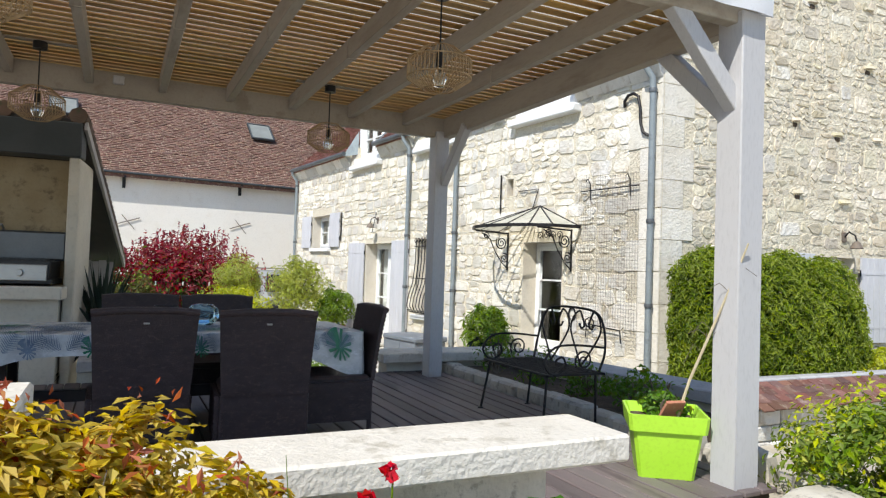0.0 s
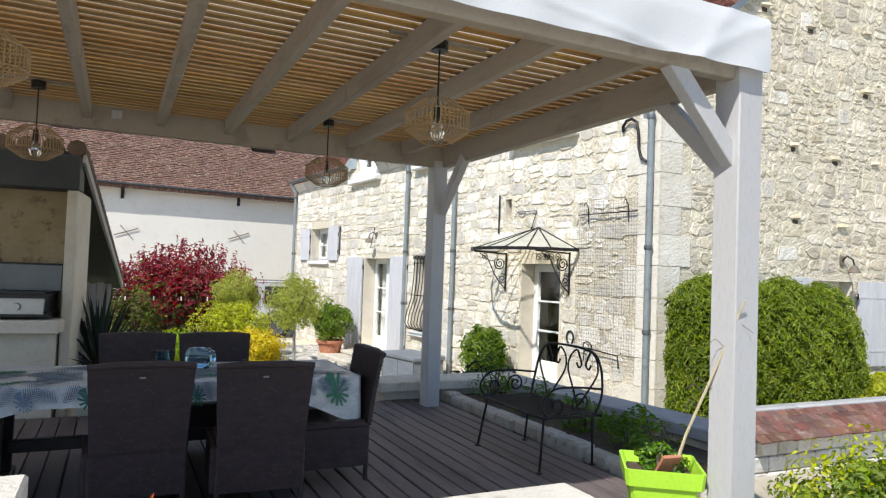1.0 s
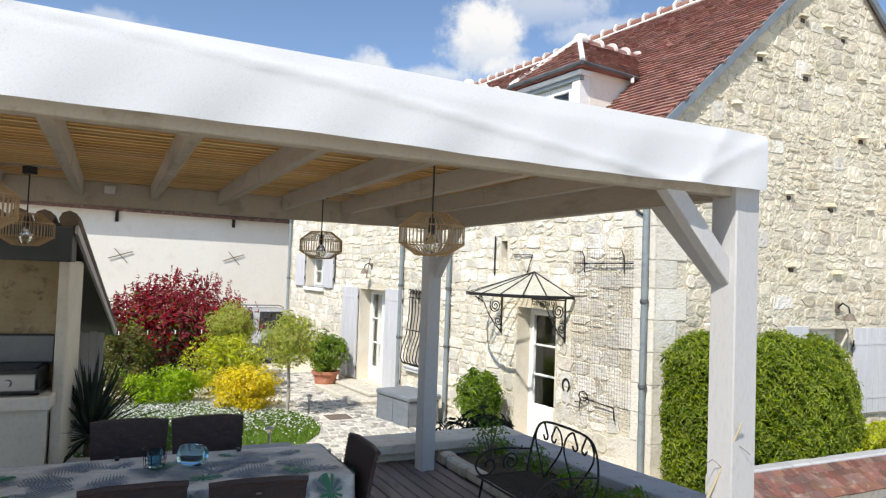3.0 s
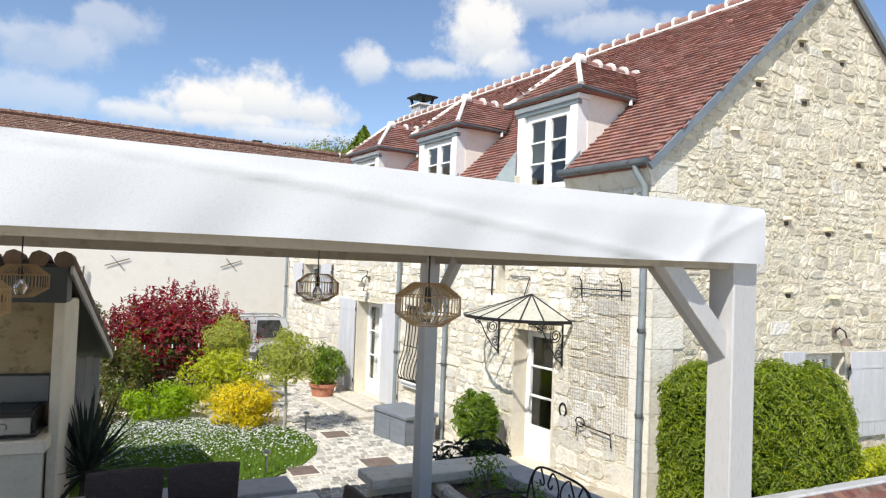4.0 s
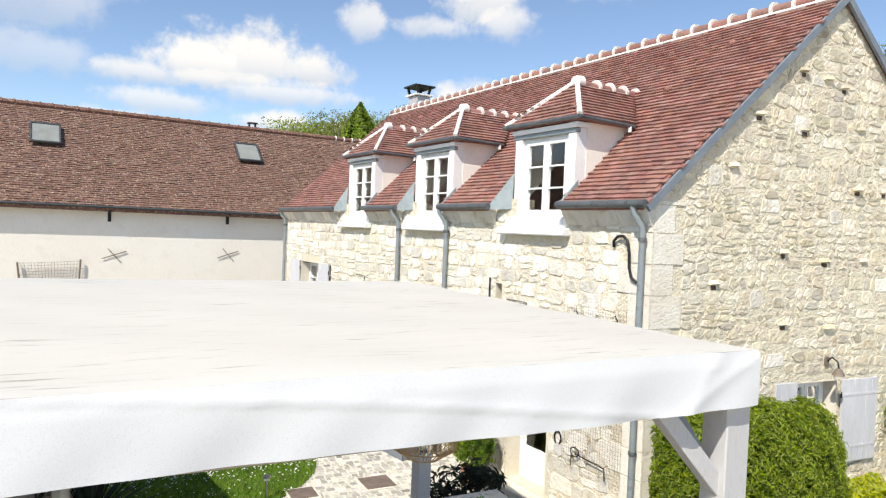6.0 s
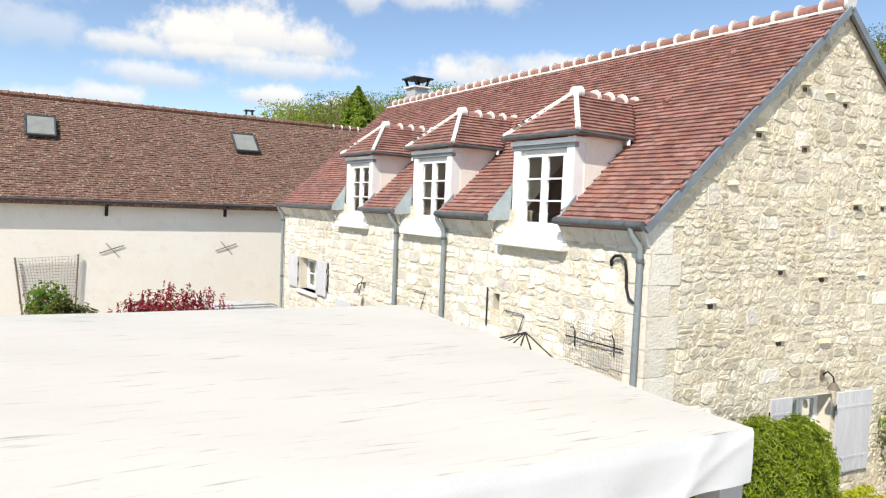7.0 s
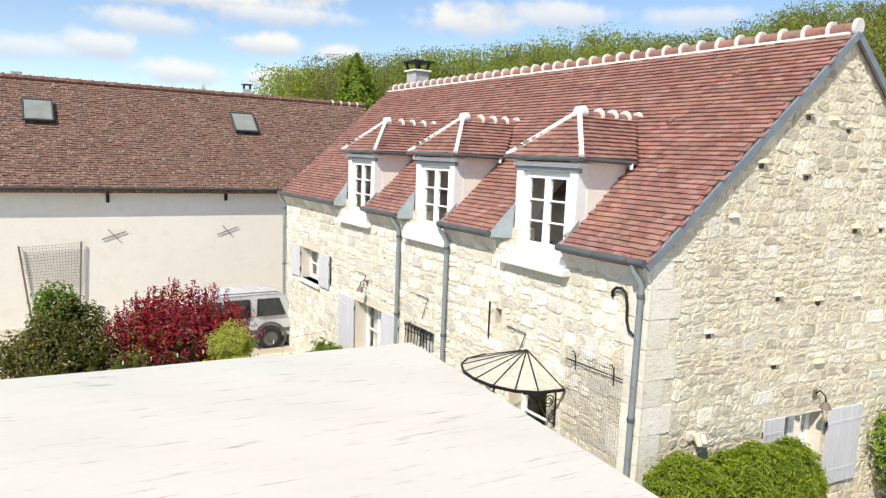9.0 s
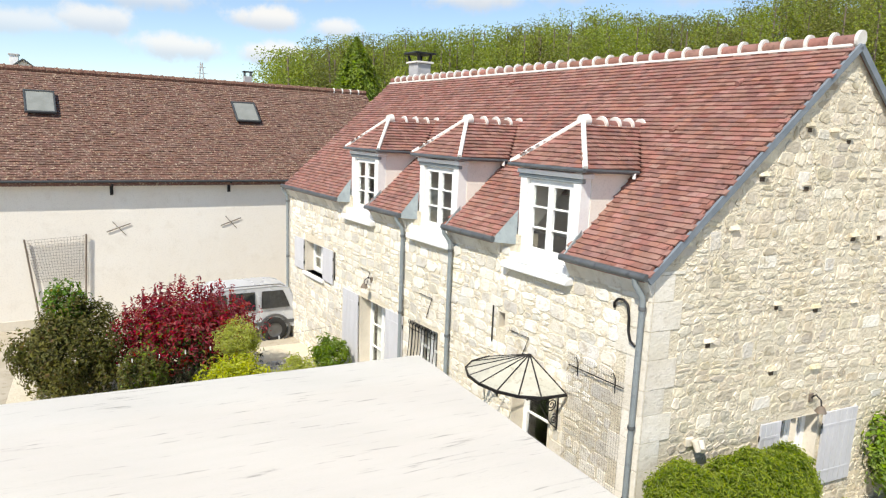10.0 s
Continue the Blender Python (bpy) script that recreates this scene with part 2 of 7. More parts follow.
M_ROCK = material("pale_garden_rock", (0.50, 0.46, 0.38), (0.60, 0.56, 0.48), (0.34, 0.31, 0.26), 5, 40, 0.92, bump=0.6)
M_GLASS = glass_material()
# dark base colour stands for the lack of light indoors
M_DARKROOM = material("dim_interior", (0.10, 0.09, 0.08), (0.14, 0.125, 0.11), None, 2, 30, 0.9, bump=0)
M_CURTAIN = material("white_net_curtain", (0.75, 0.74, 0.70), (0.8, 0.79, 0.75), None, 5, 60, 0.9, bump=0.1, leaf=0.4)
M_BARK = material("grey_brown_bark", (0.14, 0.11, 0.08), (0.20, 0.165, 0.125), (0.09, 0.07, 0.05), 8, 60, 0.95, bump=0.8)


def leaf_material(name, c1, c2, c3, vary=0.25, through_it=0.35):
    return material(name, c1, c2, c3, 2.5, 30, 0.58, bump=0.0, vary=vary, island=True, leaf=through_it, spec=0.22)


L_SPIREA = leaf_material("golden_spirea_leaf", (0.58, 0.42, 0.035), (0.66, 0.52, 0.06), (0.52, 0.29, 0.04), 0.2, 0.45)
L_SPIREA_RED = leaf_material("red_spirea_tip", (0.34, 0.07, 0.035), (0.42, 0.12, 0.05), (0.46, 0.20, 0.05))
L_PHOTINIA = leaf_material("red_photinia_leaf", (0.27, 0.020, 0.032), (0.41, 0.055, 0.065), (0.15, 0.02, 0.022), 0.35)
L_PHOTINIA_G = leaf_material("dark_photinia_leaf", (0.03, 0.045, 0.018), (0.06, 0.08, 0.025), (0.11, 0.03, 0.02), 0.3)
L_LAUREL = leaf_material("bright_hedge_leaf", (0.165, 0.245, 0.025), (0.25, 0.335, 0.036), (0.08, 0.135, 0.018), 0.3, 0.4)
L_HEDGE_TIP = leaf_material("young_hedge_leaf", (0.30, 0.37, 0.04), (0.36, 0.43, 0.06), (0.22, 0.29, 0.03), 0.22, 0.45)
# the hedge's inside shade, put into a darker leaf colour
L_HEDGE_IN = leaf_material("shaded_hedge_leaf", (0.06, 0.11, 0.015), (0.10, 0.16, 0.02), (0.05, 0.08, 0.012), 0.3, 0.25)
L_GREEN = leaf_material("fresh_green_leaf", (0.30, 0.45, 0.008), (0.38, 0.53, 0.012), (0.20, 0.33, 0.01), 0.2, 0.45)
L_FRESH = leaf_material("fresh_mid_green_leaf", (0.10, 0.27, 0.03), (0.15, 0.34, 0.04), (0.07, 0.19, 0.02), 0.25, 0.35)
L_YELLOW = leaf_material("golden_yellow_leaf", (0.74, 0.58, 0.01), (0.80, 0.65, 0.02), (0.58, 0.50, 0.02), 0.2)
L_YGREEN = leaf_material("yellow_green_leaf", (0.50, 0.54, 0.04), (0.58, 0.60, 0.05), (0.34, 0.41, 0.03), 0.22, 0.45)
L_PALE = leaf_material("pale_willow_leaf", (0.48, 0.52, 0.10), (0.56, 0.58, 0.15), (0.34, 0.40, 0.07), 0.22, 0.45)
L_DARKB = leaf_material("brownish_green_leaf", (0.11, 0.12, 0.028), (0.16, 0.155, 0.042), (0.15, 0.085, 0.035), 0.3)
L_ROSE = leaf_material("rose_leaf", (0.10, 0.21, 0.025), (0.16, 0.30, 0.035), (0.22, 0.14, 0.03), 0.3)
L_OLEANDER = leaf_material("oleander_leaf", (0.18, 0.28, 0.04), (0.26, 0.36, 0.055), (0.11, 0.18, 0.025), 0.3)
L_YUCCA = leaf_material("dark_yucca_blade", (0.03, 0.045, 0.03), (0.045, 0.06, 0.04), (0.06, 0.06, 0.05), 0.25, 0.1)
L_WOODS = leaf_material("spring_poplar_leaf", (0.27, 0.33, 0.05), (0.35, 0.41, 0.08), (0.17, 0.23, 0.035), 0.3, 0.45)
L_WOODS_B = leaf_material("budding_brown_leaf", (0.20, 0.22, 0.05), (0.26, 0.27, 0.075), (0.15, 0.15, 0.045), 0.3, 0.45)
L_CONIFER = leaf_material("conifer_leaf", (0.15, 0.22, 0.025), (0.21, 0.28, 0.035), (0.09, 0.14, 0.02), 0.25, 0.15)
L_DAISY = leaf_material("white_daisy_petal", (0.82, 0.82, 0.80), (0.85, 0.85, 0.82), None, 0.06)
L_REDFLOWER = leaf_material("red_petal", (0.55, 0.005, 0.02), (0.65, 0.01, 0.04), (0.40, 0.005, 0.02), 0.15)


# ---- building helpers ----
class G:
    """Gathers corners and faces of one mesh."""

    def __init__(self, m=None):
        self.v, self.f, self.m = [], [], m

    def add(self, verts, faces):
        n = len(self.v)
        self.v += [tuple(self.m @ Vector(p)) if self.m else tuple(p) for p in verts]
        self.f += [[n + i for i in f] for f in faces]
        return self

    def box(self, x0, x1, y0, y1, z0, z1, c=0.0, m=None):
        """A box, its edges chamfered by c."""
        lo, hi = (x0, y0, z0), (x1, y1, z1)
        if c <= 0:
            vs = [(x, y, z) for x in (x0, x1) for y in (y0, y1) for z in (z0, z1)]
            fs = [(0, 1, 3, 2), (4, 6, 7, 5), (0, 4, 5, 1), (2, 3, 7, 6), (0, 2, 6, 4), (1, 5, 7, 3)]
        else:
            vs, at = [], {}
            for i in range(8):
                b = [(i >> k) & 1 for k in (2, 1, 0)]
                for a in range(3):
                    p = [(hi[k] if b[k] else lo[k]) if k == a else (hi[k] - c if b[k] else lo[k] + c) for k in range(3)]
                    at[(*b, a)] = len(vs)
                    vs.append(tuple(p))
            fs = []
            for a in range(3):
                o = [k for k in range(3) if k != a]
                for s in (0, 1):
                    ring = []
                    for p, q in ((0, 0), (0, 1), (1, 1), (1, 0)):
                        b = [0, 0, 0]
                        b[a], b[o[0]], b[o[1]] = s, p, q
                        ring.append(at[(*b, a)])
                    fs.append(ring)
            for a in range(3):
                o = [k for k in range(3) if k != a]
                for p in (0, 1):
                    for q in (0, 1):
                        b0, b1 = [0, 0, 0], [0, 0, 0]
                        b0[o[0]], b0[o[1]], b1[o[0]], b1[o[1]], b1[a] = p, q, p, q, 1
                        fs.append([at[(*b0, o[0])], at[(*b1, o[0])], at[(*b1, o[1])], at[(*b0, o[1])]])
            for i in range(8):
                b = tuple((i >> k) & 1 for k in (2, 1, 0))
                fs.append([at[(*b, 0)], at[(*b, 1)], at[(*b, 2)]])
        if m:
            vs = [tuple(m @ Vector(p)) for p in vs]
        return self.add(vs, fs)

    def bar(self, p, q, w, h, up=(0, 0, 1), c=0.0):
        """A squared bar from p to q, w wide and h high."""
        p, q = Vector(p), Vector(q)
        d = (q - p).normalized()
        side = d.cross(Vector(up))
        side = side.normalized() if side.length > 1e-4 else Vector((1, 0, 0))
        m = Matrix.Identity(4)
        t = side.cross(d)
        for i in range(3):
            m[i][0], m[i][1], m[i][2], m[i][3] = side[i], d[i], t[i], p[i]
        return self.box(-w / 2, w / 2, 0, (q - p).length, -h / 2, h / 2, c, m)

    def tube(self, pts, r, n=8, r1=None, caps=True):
        """A round tube along the points, from radius r to r1."""
        pts = [Vector(p) for p in pts]
        r1 = r if r1 is None else r1
        vs, last = [], None
        for i, p in enumerate(pts):
            d = (pts[min(i + 1, len(pts) - 1)] - pts[max(i - 1, 0)]).normalized()
            if last is None:
                last = d.orthogonal().normalized()
            last = (last - d * last.dot(d)).normalized()
            b = d.cross(last)
            rad = r + (r1 - r) * i / max(1, len(pts) - 1)
            vs += [p + (last * math.cos(2 * math.pi * k / n) + b * math.sin(2 * math.pi * k / n)) * rad for k in range(n)]
        fs = [[i * n + k, i * n + (k + 1) % n, (i + 1) * n + (k + 1) % n, (i + 1) * n + k] for i in range(len(pts) - 1) for k in range(n)]
        if caps:
            fs += [list(range(n))[::-1], [(len(pts) - 1) * n + k for k in range(n)]]
        return self.add(vs, fs)

    def lathe(self, prof, n=24, at=(0, 0, 0), square=0.0):
        """Turned round z: prof holds (radius, z)."""
        vs = []
        for r, z in prof:
            for k in range(n):
                a = 2 * math.pi * k / n
                vs.append((at[0] + r * math.cos(a), at[1] + r * math.sin(a), at[2] + z))
        fs = [[i * n + k, i * n + (k + 1) % n, (i + 1) * n + (k + 1) % n, (i + 1) * n + k] for i in range(len(prof) - 1) for k in range(n)]
        return self.add(vs, fs)

    def mesh(self, name, mat, smooth=40):
        me = bpy.data.meshes.new(name)
        me.from_pydata(self.v, [], self.f)
        if smooth:
            me.shade_smooth()
            me.set_sharp_from_angle(angle=radians(smooth))
        me.materials.append(mat)
        me.update()
        return me


def part(name, g, mat, parent=None, label="", smooth=40):
    ob = new(name, g if isinstance(g, bpy.types.Mesh) else g.mesh(name, mat, smooth))
    if parent:
        ob.parent = parent
    if label:
        ob["label"] = label
    return ob


def thing(name, label, category, group="", kind="", at=None):
    """An empty at the thing's base; its parts are built round the world's origin or round it."""
    ob = new(name)
    ob.empty_display_size = 0.1
    if at:
        ob.matrix_world = at
    return tagged(ob, label, category, group, kind)


def solid(name, g, mat, label, category, group="", kind="", smooth=40):
    return tagged(part(name, g, mat, None, "", smooth), label, category, group, kind)


rng = np.random.default_rng(7)
H = pose(6.62, 6.97, 0, 0, 0, 5.6)     # house: x into the house, y along its front
M_RUST = material("rusty_iron_wire", (0.18, 0.15, 0.12), (0.24, 0.20, 0.16), (0.26, 0.18, 0.12), 9, 80, 0.75, metal=0.3, bump=0.2)
M_AWN = material("dusty_awning_glass", (0.60, 0.60, 0.53), (0.66, 0.65, 0.58), (0.48, 0.46, 0.38), 3, 40, 0.35, bump=0.05, leaf=0.38)
# opaque pane; the sky's reflection is partly painted in as grey
M_SKYPANE = material("sky_grey_roof_glass", (0.24, 0.25, 0.22), (0.29, 0.30, 0.27), None, 2, 40, 0.12, bump=0.0, spec=0.9, rough_vary=0.04)
M_BULB = glass_material()
M_CANE = material("brown_bamboo_cane", (0.36, 0.24, 0.12), (0.44, 0.31, 0.17), None, 20, 80, 0.6, bump=0.1)
M_CLOTH = material("blue_grey_printed_cloth", (0.66, 0.68, 0.67), (0.52, 0.55, 0.55), (0.74, 0.76, 0.78), 7, 40, 0.45, bump=0.05, stretch=(1, 2.2, 1.6))
M_LEAFPRINT = material("green_leaf_print", (0.02, 0.16, 0.09), (0.035, 0.22, 0.12), (0.10, 0.30, 0.17), 16, 60, 0.45, bump=0)
M_LEAFPRINT_B = material("slate_leaf_print", (0.12, 0.17, 0.24), (0.18, 0.24, 0.32), (0.3, 0.36, 0.42), 16, 60, 0.45, bump=0)
M_BLUEGLASS = glass_material()
M_BLUEGLASS.node_tree.nodes["Principled BSDF"].inputs["Base Color"].default_value = (0.35, 0.62, 0.78, 1)
M_STRAW = material("dry_straw_stem", (0.50, 0.42, 0.26), (0.58, 0.50, 0.33), None, 12, 60, 0.8, bump=0.2)
M_HOOD = material("dark_grey_fascia", (0.045, 0.052, 0.055), (0.06, 0.067, 0.07), None, 3, 50, 0.6, bump=0.1)
M_OLDTILE_P = material("mossy_canal_tile", (0.11, 0.075, 0.055), (0.16, 0.11, 0.08), (0.09, 0.085, 0.05), 3, 50, 0.92, bump=0.4, vary=0.3)
M_GREYLID = material("satin_grey_metal", (0.12, 0.125, 0.13), (0.15, 0.155, 0.16), None, 3, 60, 0.35, metal=0.6, bump=0.02)
M_RUSTPLATE = material("rusty_plate", (0.16, 0.12, 0.10), (0.21, 0.16, 0.13), (0.11, 0.085, 0.075), 6, 60, 0.8, metal=0.2, bump=0.3)
M_CARGLASS = material("tinted_car_glass", (0.012, 0.015, 0.016), (0.016, 0.019, 0.02), None, 1, 30, 0.05, bump=0, spec=0.8, rough_vary=0.02)
M_PALEBARK = material("pale_grey_bark", (0.34, 0.31, 0.26), (0.42, 0.39, 0.33), (0.22, 0.2, 0.16), 10, 60, 0.9, bump=0.4)
M_GRASSBLADE = leaf_material("grass_blade", (0.12, 0.21, 0.02), (0.17, 0.27, 0.03), (0.22, 0.29, 0.06), 0.3, 0.3)
M_COBBLE_D = material("dark_grey_cobbles", (0.20, 0.20, 0.19), (0.26, 0.26, 0.25), (0.14, 0.14, 0.13), 5, 60, 0.85, bump=0.4, vary=0.25, island=True)
M_COPING = material("brown_red_coping_tile", (0.15, 0.078, 0.060), (0.20, 0.10, 0.078), (0.27, 0.19, 0.145), 3, 45, 0.9, bump=0.4, vary=0.3)


# ---- ground ----
def ground_height(x, y):
    """Courtyard low beyond the terrace, the garden before it higher."""
    def ease(a, b, t):
        t = min(1, max(0, (t - a) / (b - a)))
        return t * t * (3 - 2 * t)
    z = -0.12 - 0.53 * ease(7.2, 9.2, y)
    if x > 3.8:
        low = ease(7.6, 9.2, y)
        z = -0.12 - (0.2 + 0.45 * (1 - ease(5.3, 5.8, y))) * ease(4.2, 5.8, x) * (1 - low) - 0.53 * low
    far = max(abs(x), abs(y - 8))
    return z - 1.2 * ease(40, 120, far)


xs = sorted({round(float(v), 3) for v in np.concatenate([np.arange(-12, 14, 0.5), np.array([-900, -400, -200, -100, -60, -40, -25, -17, 17, 25, 40, 60, 100, 200, 400, 900])])})
ys = sorted({round(float(v), 3) for v in np.concatenate([np.arange(-4, 28, 0.5), np.array([-900, -400, -200, -100, -50, -25, -12, 35, 45, 60, 100, 200, 400, 900])])})
g = G()
g.add([(x, y, ground_height(x, y)) for y in ys for x in xs], [[j * len(xs) + i, j * len(xs) + i + 1, (j + 1) * len(xs) + i + 1, (j + 1) * len(xs) + i] for j in range(len(ys) - 1) for i in range(len(xs) - 1)])
ground = solid("ground", g, M_EARTH, "pale gravelly earth of the garden and yard", "ground", kind="structure")


# ---- house ----
ROOF_K = 0.916                     # rise of the roof per metre
EAVE_V, EAVE_Z, RIDGE_V, RIDGE_Z, HOUSE_L = -0.19, 4.34, 3.64, 7.85, 14.72
GB = pose(6.62, 6.97, 0, 0, 0, -1.6)   # gable wall: x along it, y into the house


def roof_z(v):
    return RIDGE_Z - abs(v - RIDGE_V) * ROOF_K


def wall_cells(g, a0, a1, z0, z1, holes, thick, flip=False):
    """A wall with openings: boxes round the holes; a runs along it."""
    av = sorted({a0, a1, *[h[0] for h in holes], *[h[1] for h in holes]})
    zv = sorted({z0, z1, *[h[2] for h in holes], *[h[3] for h in holes]})
    at, count, verts = {}, {}, []
    for p, q in zip(av, av[1:]):
        for r, s in zip(zv, zv[1:]):
            mid = ((p + q) / 2, (r + s) / 2)
            if any(h[0] < mid[0] < h[1] and h[2] < mid[1] < h[3] for h in holes) or p < a0 or q > a1 or r < z0 or s > z1:
                continue
            c = G().box(0, thick, p, q, r, s) if flip else G().box(p, q, 0, thick, r, s)
            for v in c.v:
                if v not in at:
                    at[v] = len(verts)
                    verts.append(v)
            for f in c.f:
                ids = tuple(at[c.v[i]] for i in f)
                count.setdefault(tuple(sorted(ids)), []).append(ids)
    return g.add(verts, [f[0] for f in count.values() if len(f) == 1])


DORMERS = (2.42, 5.92, 9.45)
FRONT_HOLES = [(1.94, 2.97, -0.45, 1.78), (3.28, 3.5, 2.6, 2.93), (5.55, 6.75, 0.26, 1.92), (7.9, 9.4, -0.43, 1.87), (11.85, 13.3, 1.78, 2.75)] + [(c - 0.62, c + 0.62, 3.95, 4.5) for c in DORMERS]
house = thing("house", "cream rubble-stone house with red tiled roof and dormers", "house")
wall = part("front_wall", wall_cells(G(H), -0.02, HOUSE_L, -0.9, 4.42, FRONT_HOLES, 0.45, True), M_MORTAR, house, "rubble limestone wall in pale lime mortar")
g = G(GB)
GABLE_HOLES = [(3.03, 4.02, 0.3, 1.66)]
wall_cells(g, 0.0, 7.28, -0.9, 4.38, GABLE_HOLES, 0.45)
gable = part("gable_wall", g, M_MORTAR, house, "yellowish rubble gable wall with putlog holes")
g = G(GB)
for y0, y1 in ((0.0, 0.45),):
    tri = [(0.02, y0, 4.38), (7.26, y0, 4.38), (7.26, y0, 4.42), (3.64, y0, 7.72), (0.02, y0, 4.42)]
    g.add(tri + [(x, y1, z) for x, _, z in tri], [(0, 1, 2, 3, 4), (9, 8, 7, 6, 5)] + [(i, (i + 1) % 5, (i + 1) % 5 + 5, i + 5) for i in range(5)])
part("gable_top", g, M_MORTAR, house)
g = G(H)
g.box(6.85, 7.28, -0.9, HOUSE_L, -0.9, 4.36)
g.box(0.45, 6.85, HOUSE_L - 0.4, HOUSE_L, -0.9, 4.36)
tri = [(0.0, HOUSE_L - 0.4, 4.36), (7.28, HOUSE_L - 0.4, 4.36), (3.64, HOUSE_L - 0.4, 7.66)]
g.add(tri + [(x, y + 0.4, z) for x, y, z in tri], [(0, 1, 2), (5, 4, 3), (0, 1, 4, 3), (1, 2, 5, 4), (2, 0, 3, 5)])
part("rear_wall", g, M_RENDER, house)
# added floors and partition; their dark colour makes the rooms look unlit
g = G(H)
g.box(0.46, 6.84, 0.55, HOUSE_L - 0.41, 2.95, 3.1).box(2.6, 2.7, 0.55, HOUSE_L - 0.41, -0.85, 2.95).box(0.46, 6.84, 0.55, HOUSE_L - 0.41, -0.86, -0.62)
part("inner_walls", g, M_DARKROOM, house, "added floors and partition, coloured dark to stand for unlit rooms")


# roof boarding under the tiles, left open where the dormers stand
def roof_sheet(g, v0, v1, u0, u1, lift=0.0, thick=0.09, skew0=False):
    def corner(v, u, d):
        return (v, (u - 0.126 * v if skew0 and u == u0 else u), roof_z(v) + lift - d)
    vs = [corner(v0, u0, 0), corner(v1, u0, 0), corner(v1, u1, 0), corner(v0, u1, 0)]
    vs += [corner(v0, u0, thick), corner(v1, u0, thick), corner(v1, u1, thick), corner(v0, u1, thick)]
    g.add(vs, [(0, 1, 2, 3), (7, 6, 5, 4), (0, 4, 5, 1), (1, 5, 6, 2), (2, 6, 7, 3), (3, 7, 4, 0)])


g = G(H)
edges = [-0.02] + [e for c in DORMERS for e in (c - 0.76, c + 1.13)] + [HOUSE_L + 0.06]
for i in range(0, len(edges), 2):
    roof_sheet(g, EAVE_V, 1.3, edges[i], edges[i + 1], -0.05, skew0=(i == 0))
roof_sheet(g, 1.3, RIDGE_V, -0.02, HOUSE_L + 0.06, -0.05, skew0=True)
roof_sheet(g, RIDGE_V, 2 * RIDGE_V - EAVE_V, -0.02, HOUSE_L + 0.06, -0.05, skew0=True)
roof = part("roof", g, M_TILE_J, house, "red plain clay tile roof")


# ---- far outbuilding ----
FB = pose(2.0, 25.3, 0, 0, 0, 5.6)
barn = thing("outbuilding", "long cream-rendered outbuilding with an old brown tiled roof", "building")
g = G(FB)
g.box(-16, 9.2, 0, 0.5, -0.9, 4.3), g.box(-16, 9.2, 7.4, 7.9, -0.9, 4.3), g.box(-16, -15.5, 0.5, 7.4, -0.9, 4.3), g.box(8.7, 9.2, 0.5, 7.4, -0.9, 4.3)
tri = [(8.7, 0, 4.3), (8.7, 7.9, 4.3), (8.7, 3.95, 7.6)]
g.add(tri + [(9.2, y, z) for x, y, z in tri], [(0, 1, 2), (5, 4, 3), (0, 1, 4, 3), (1, 2, 5, 4), (2, 0, 3, 5)])
part("wall", g, M_RENDER, barn, "smooth cream rendered wall")
BK = (7.85 - 4.2) / (3.95 + 0.32)
g = G(FB)
for s in (1, -1):
    e = [(-16.2, 3.95 - s * 4.27, 4.12), (9.3, 3.95 - s * 4.27, 4.12), (9.3, 3.95, 7.77), (-16.2, 3.95, 7.77)]
    g.add(e + [(x, y, z - 0.12) for x, y, z in e], [(0, 1, 2, 3), (7, 6, 5, 4), (0, 1, 5, 4), (1, 2, 6, 5), (2, 3, 7, 6), (3, 0, 4, 7)])
barn_roof = part("roof", g, M_OLDTILE, barn, "weathered brown plain tile roof with lichen")

# ---- pergola ----
PX0, PX1, PY0, PY1 = -4.6, 3.56, 2.86, 7.30
pergola = thing("pergola", "grey timber pergola with slatted roof and white tarpaulin", "pergola")
for x, y in ((3.335, 2.86), (3.30, 7.11), (-4.5, 2.86), (-4.5, 7.11)):
    part("post", G().box(x, x + 0.2 if y < 4 else x + 0.17, y, y + 0.19, -0.1, 2.86, 0.008), M_POST, pergola)
for y in (2.90, 7.14):
    part("beam", G().box(PX0 + 0.05, 3.515, y, y + 0.09, 2.79, 3.02, 0.006), M_RAFT, pergola)
for x in (3.40, -4.45):
    part("beam", G().box(x, x + 0.1, PY0 + 0.132, 7.135, 2.79, 3.02, 0.006), M_RAFT, pergola)
RAFTERS = [-4.14, -3.5, -2.86, -2.22, -1.58, -0.94, -0.30, 0.34, 0.97, 1.61, 2.26, 2.91]
for x in RAFTERS:
    part("rafter", G().box(x - 0.035, x + 0.035, 2.995, 7.135, 2.88, 3.03, 0.005), M_RAFT, pergola)
g = G()
y = 3.0
while y < 7.3:
    part("slat", G().box(-4.5, 3.52, y, y + 0.074, 3.034, 3.046), M_SLAT, pergola, smooth=0)
    y += 0.117
def brace(p, q):
    part("brace", G().bar(p, q, 0.09, 0.11, c=0.006), M_POST, pergola)
brace((3.47, 2.95, 2.20), (2.83, 2.95, 2.86)), brace((3.47, 3.02, 2.22), (3.47, 3.66, 2.84)), brace((3.42, 7.14, 2.26), (3.42, 6.58, 2.84))


# the tarpaulin: a top sheet that rises to the back, and hanging edges
def tarp_z(x, y):
    s = (y - 2.82) / 5.28
    return 3.165 - 0.035 * s + 0.006 * s * max(0, 3.55 - x) + 0.010 * math.sin(x * 3.1 + y * 1.7) * math.sin(y * 2.3)


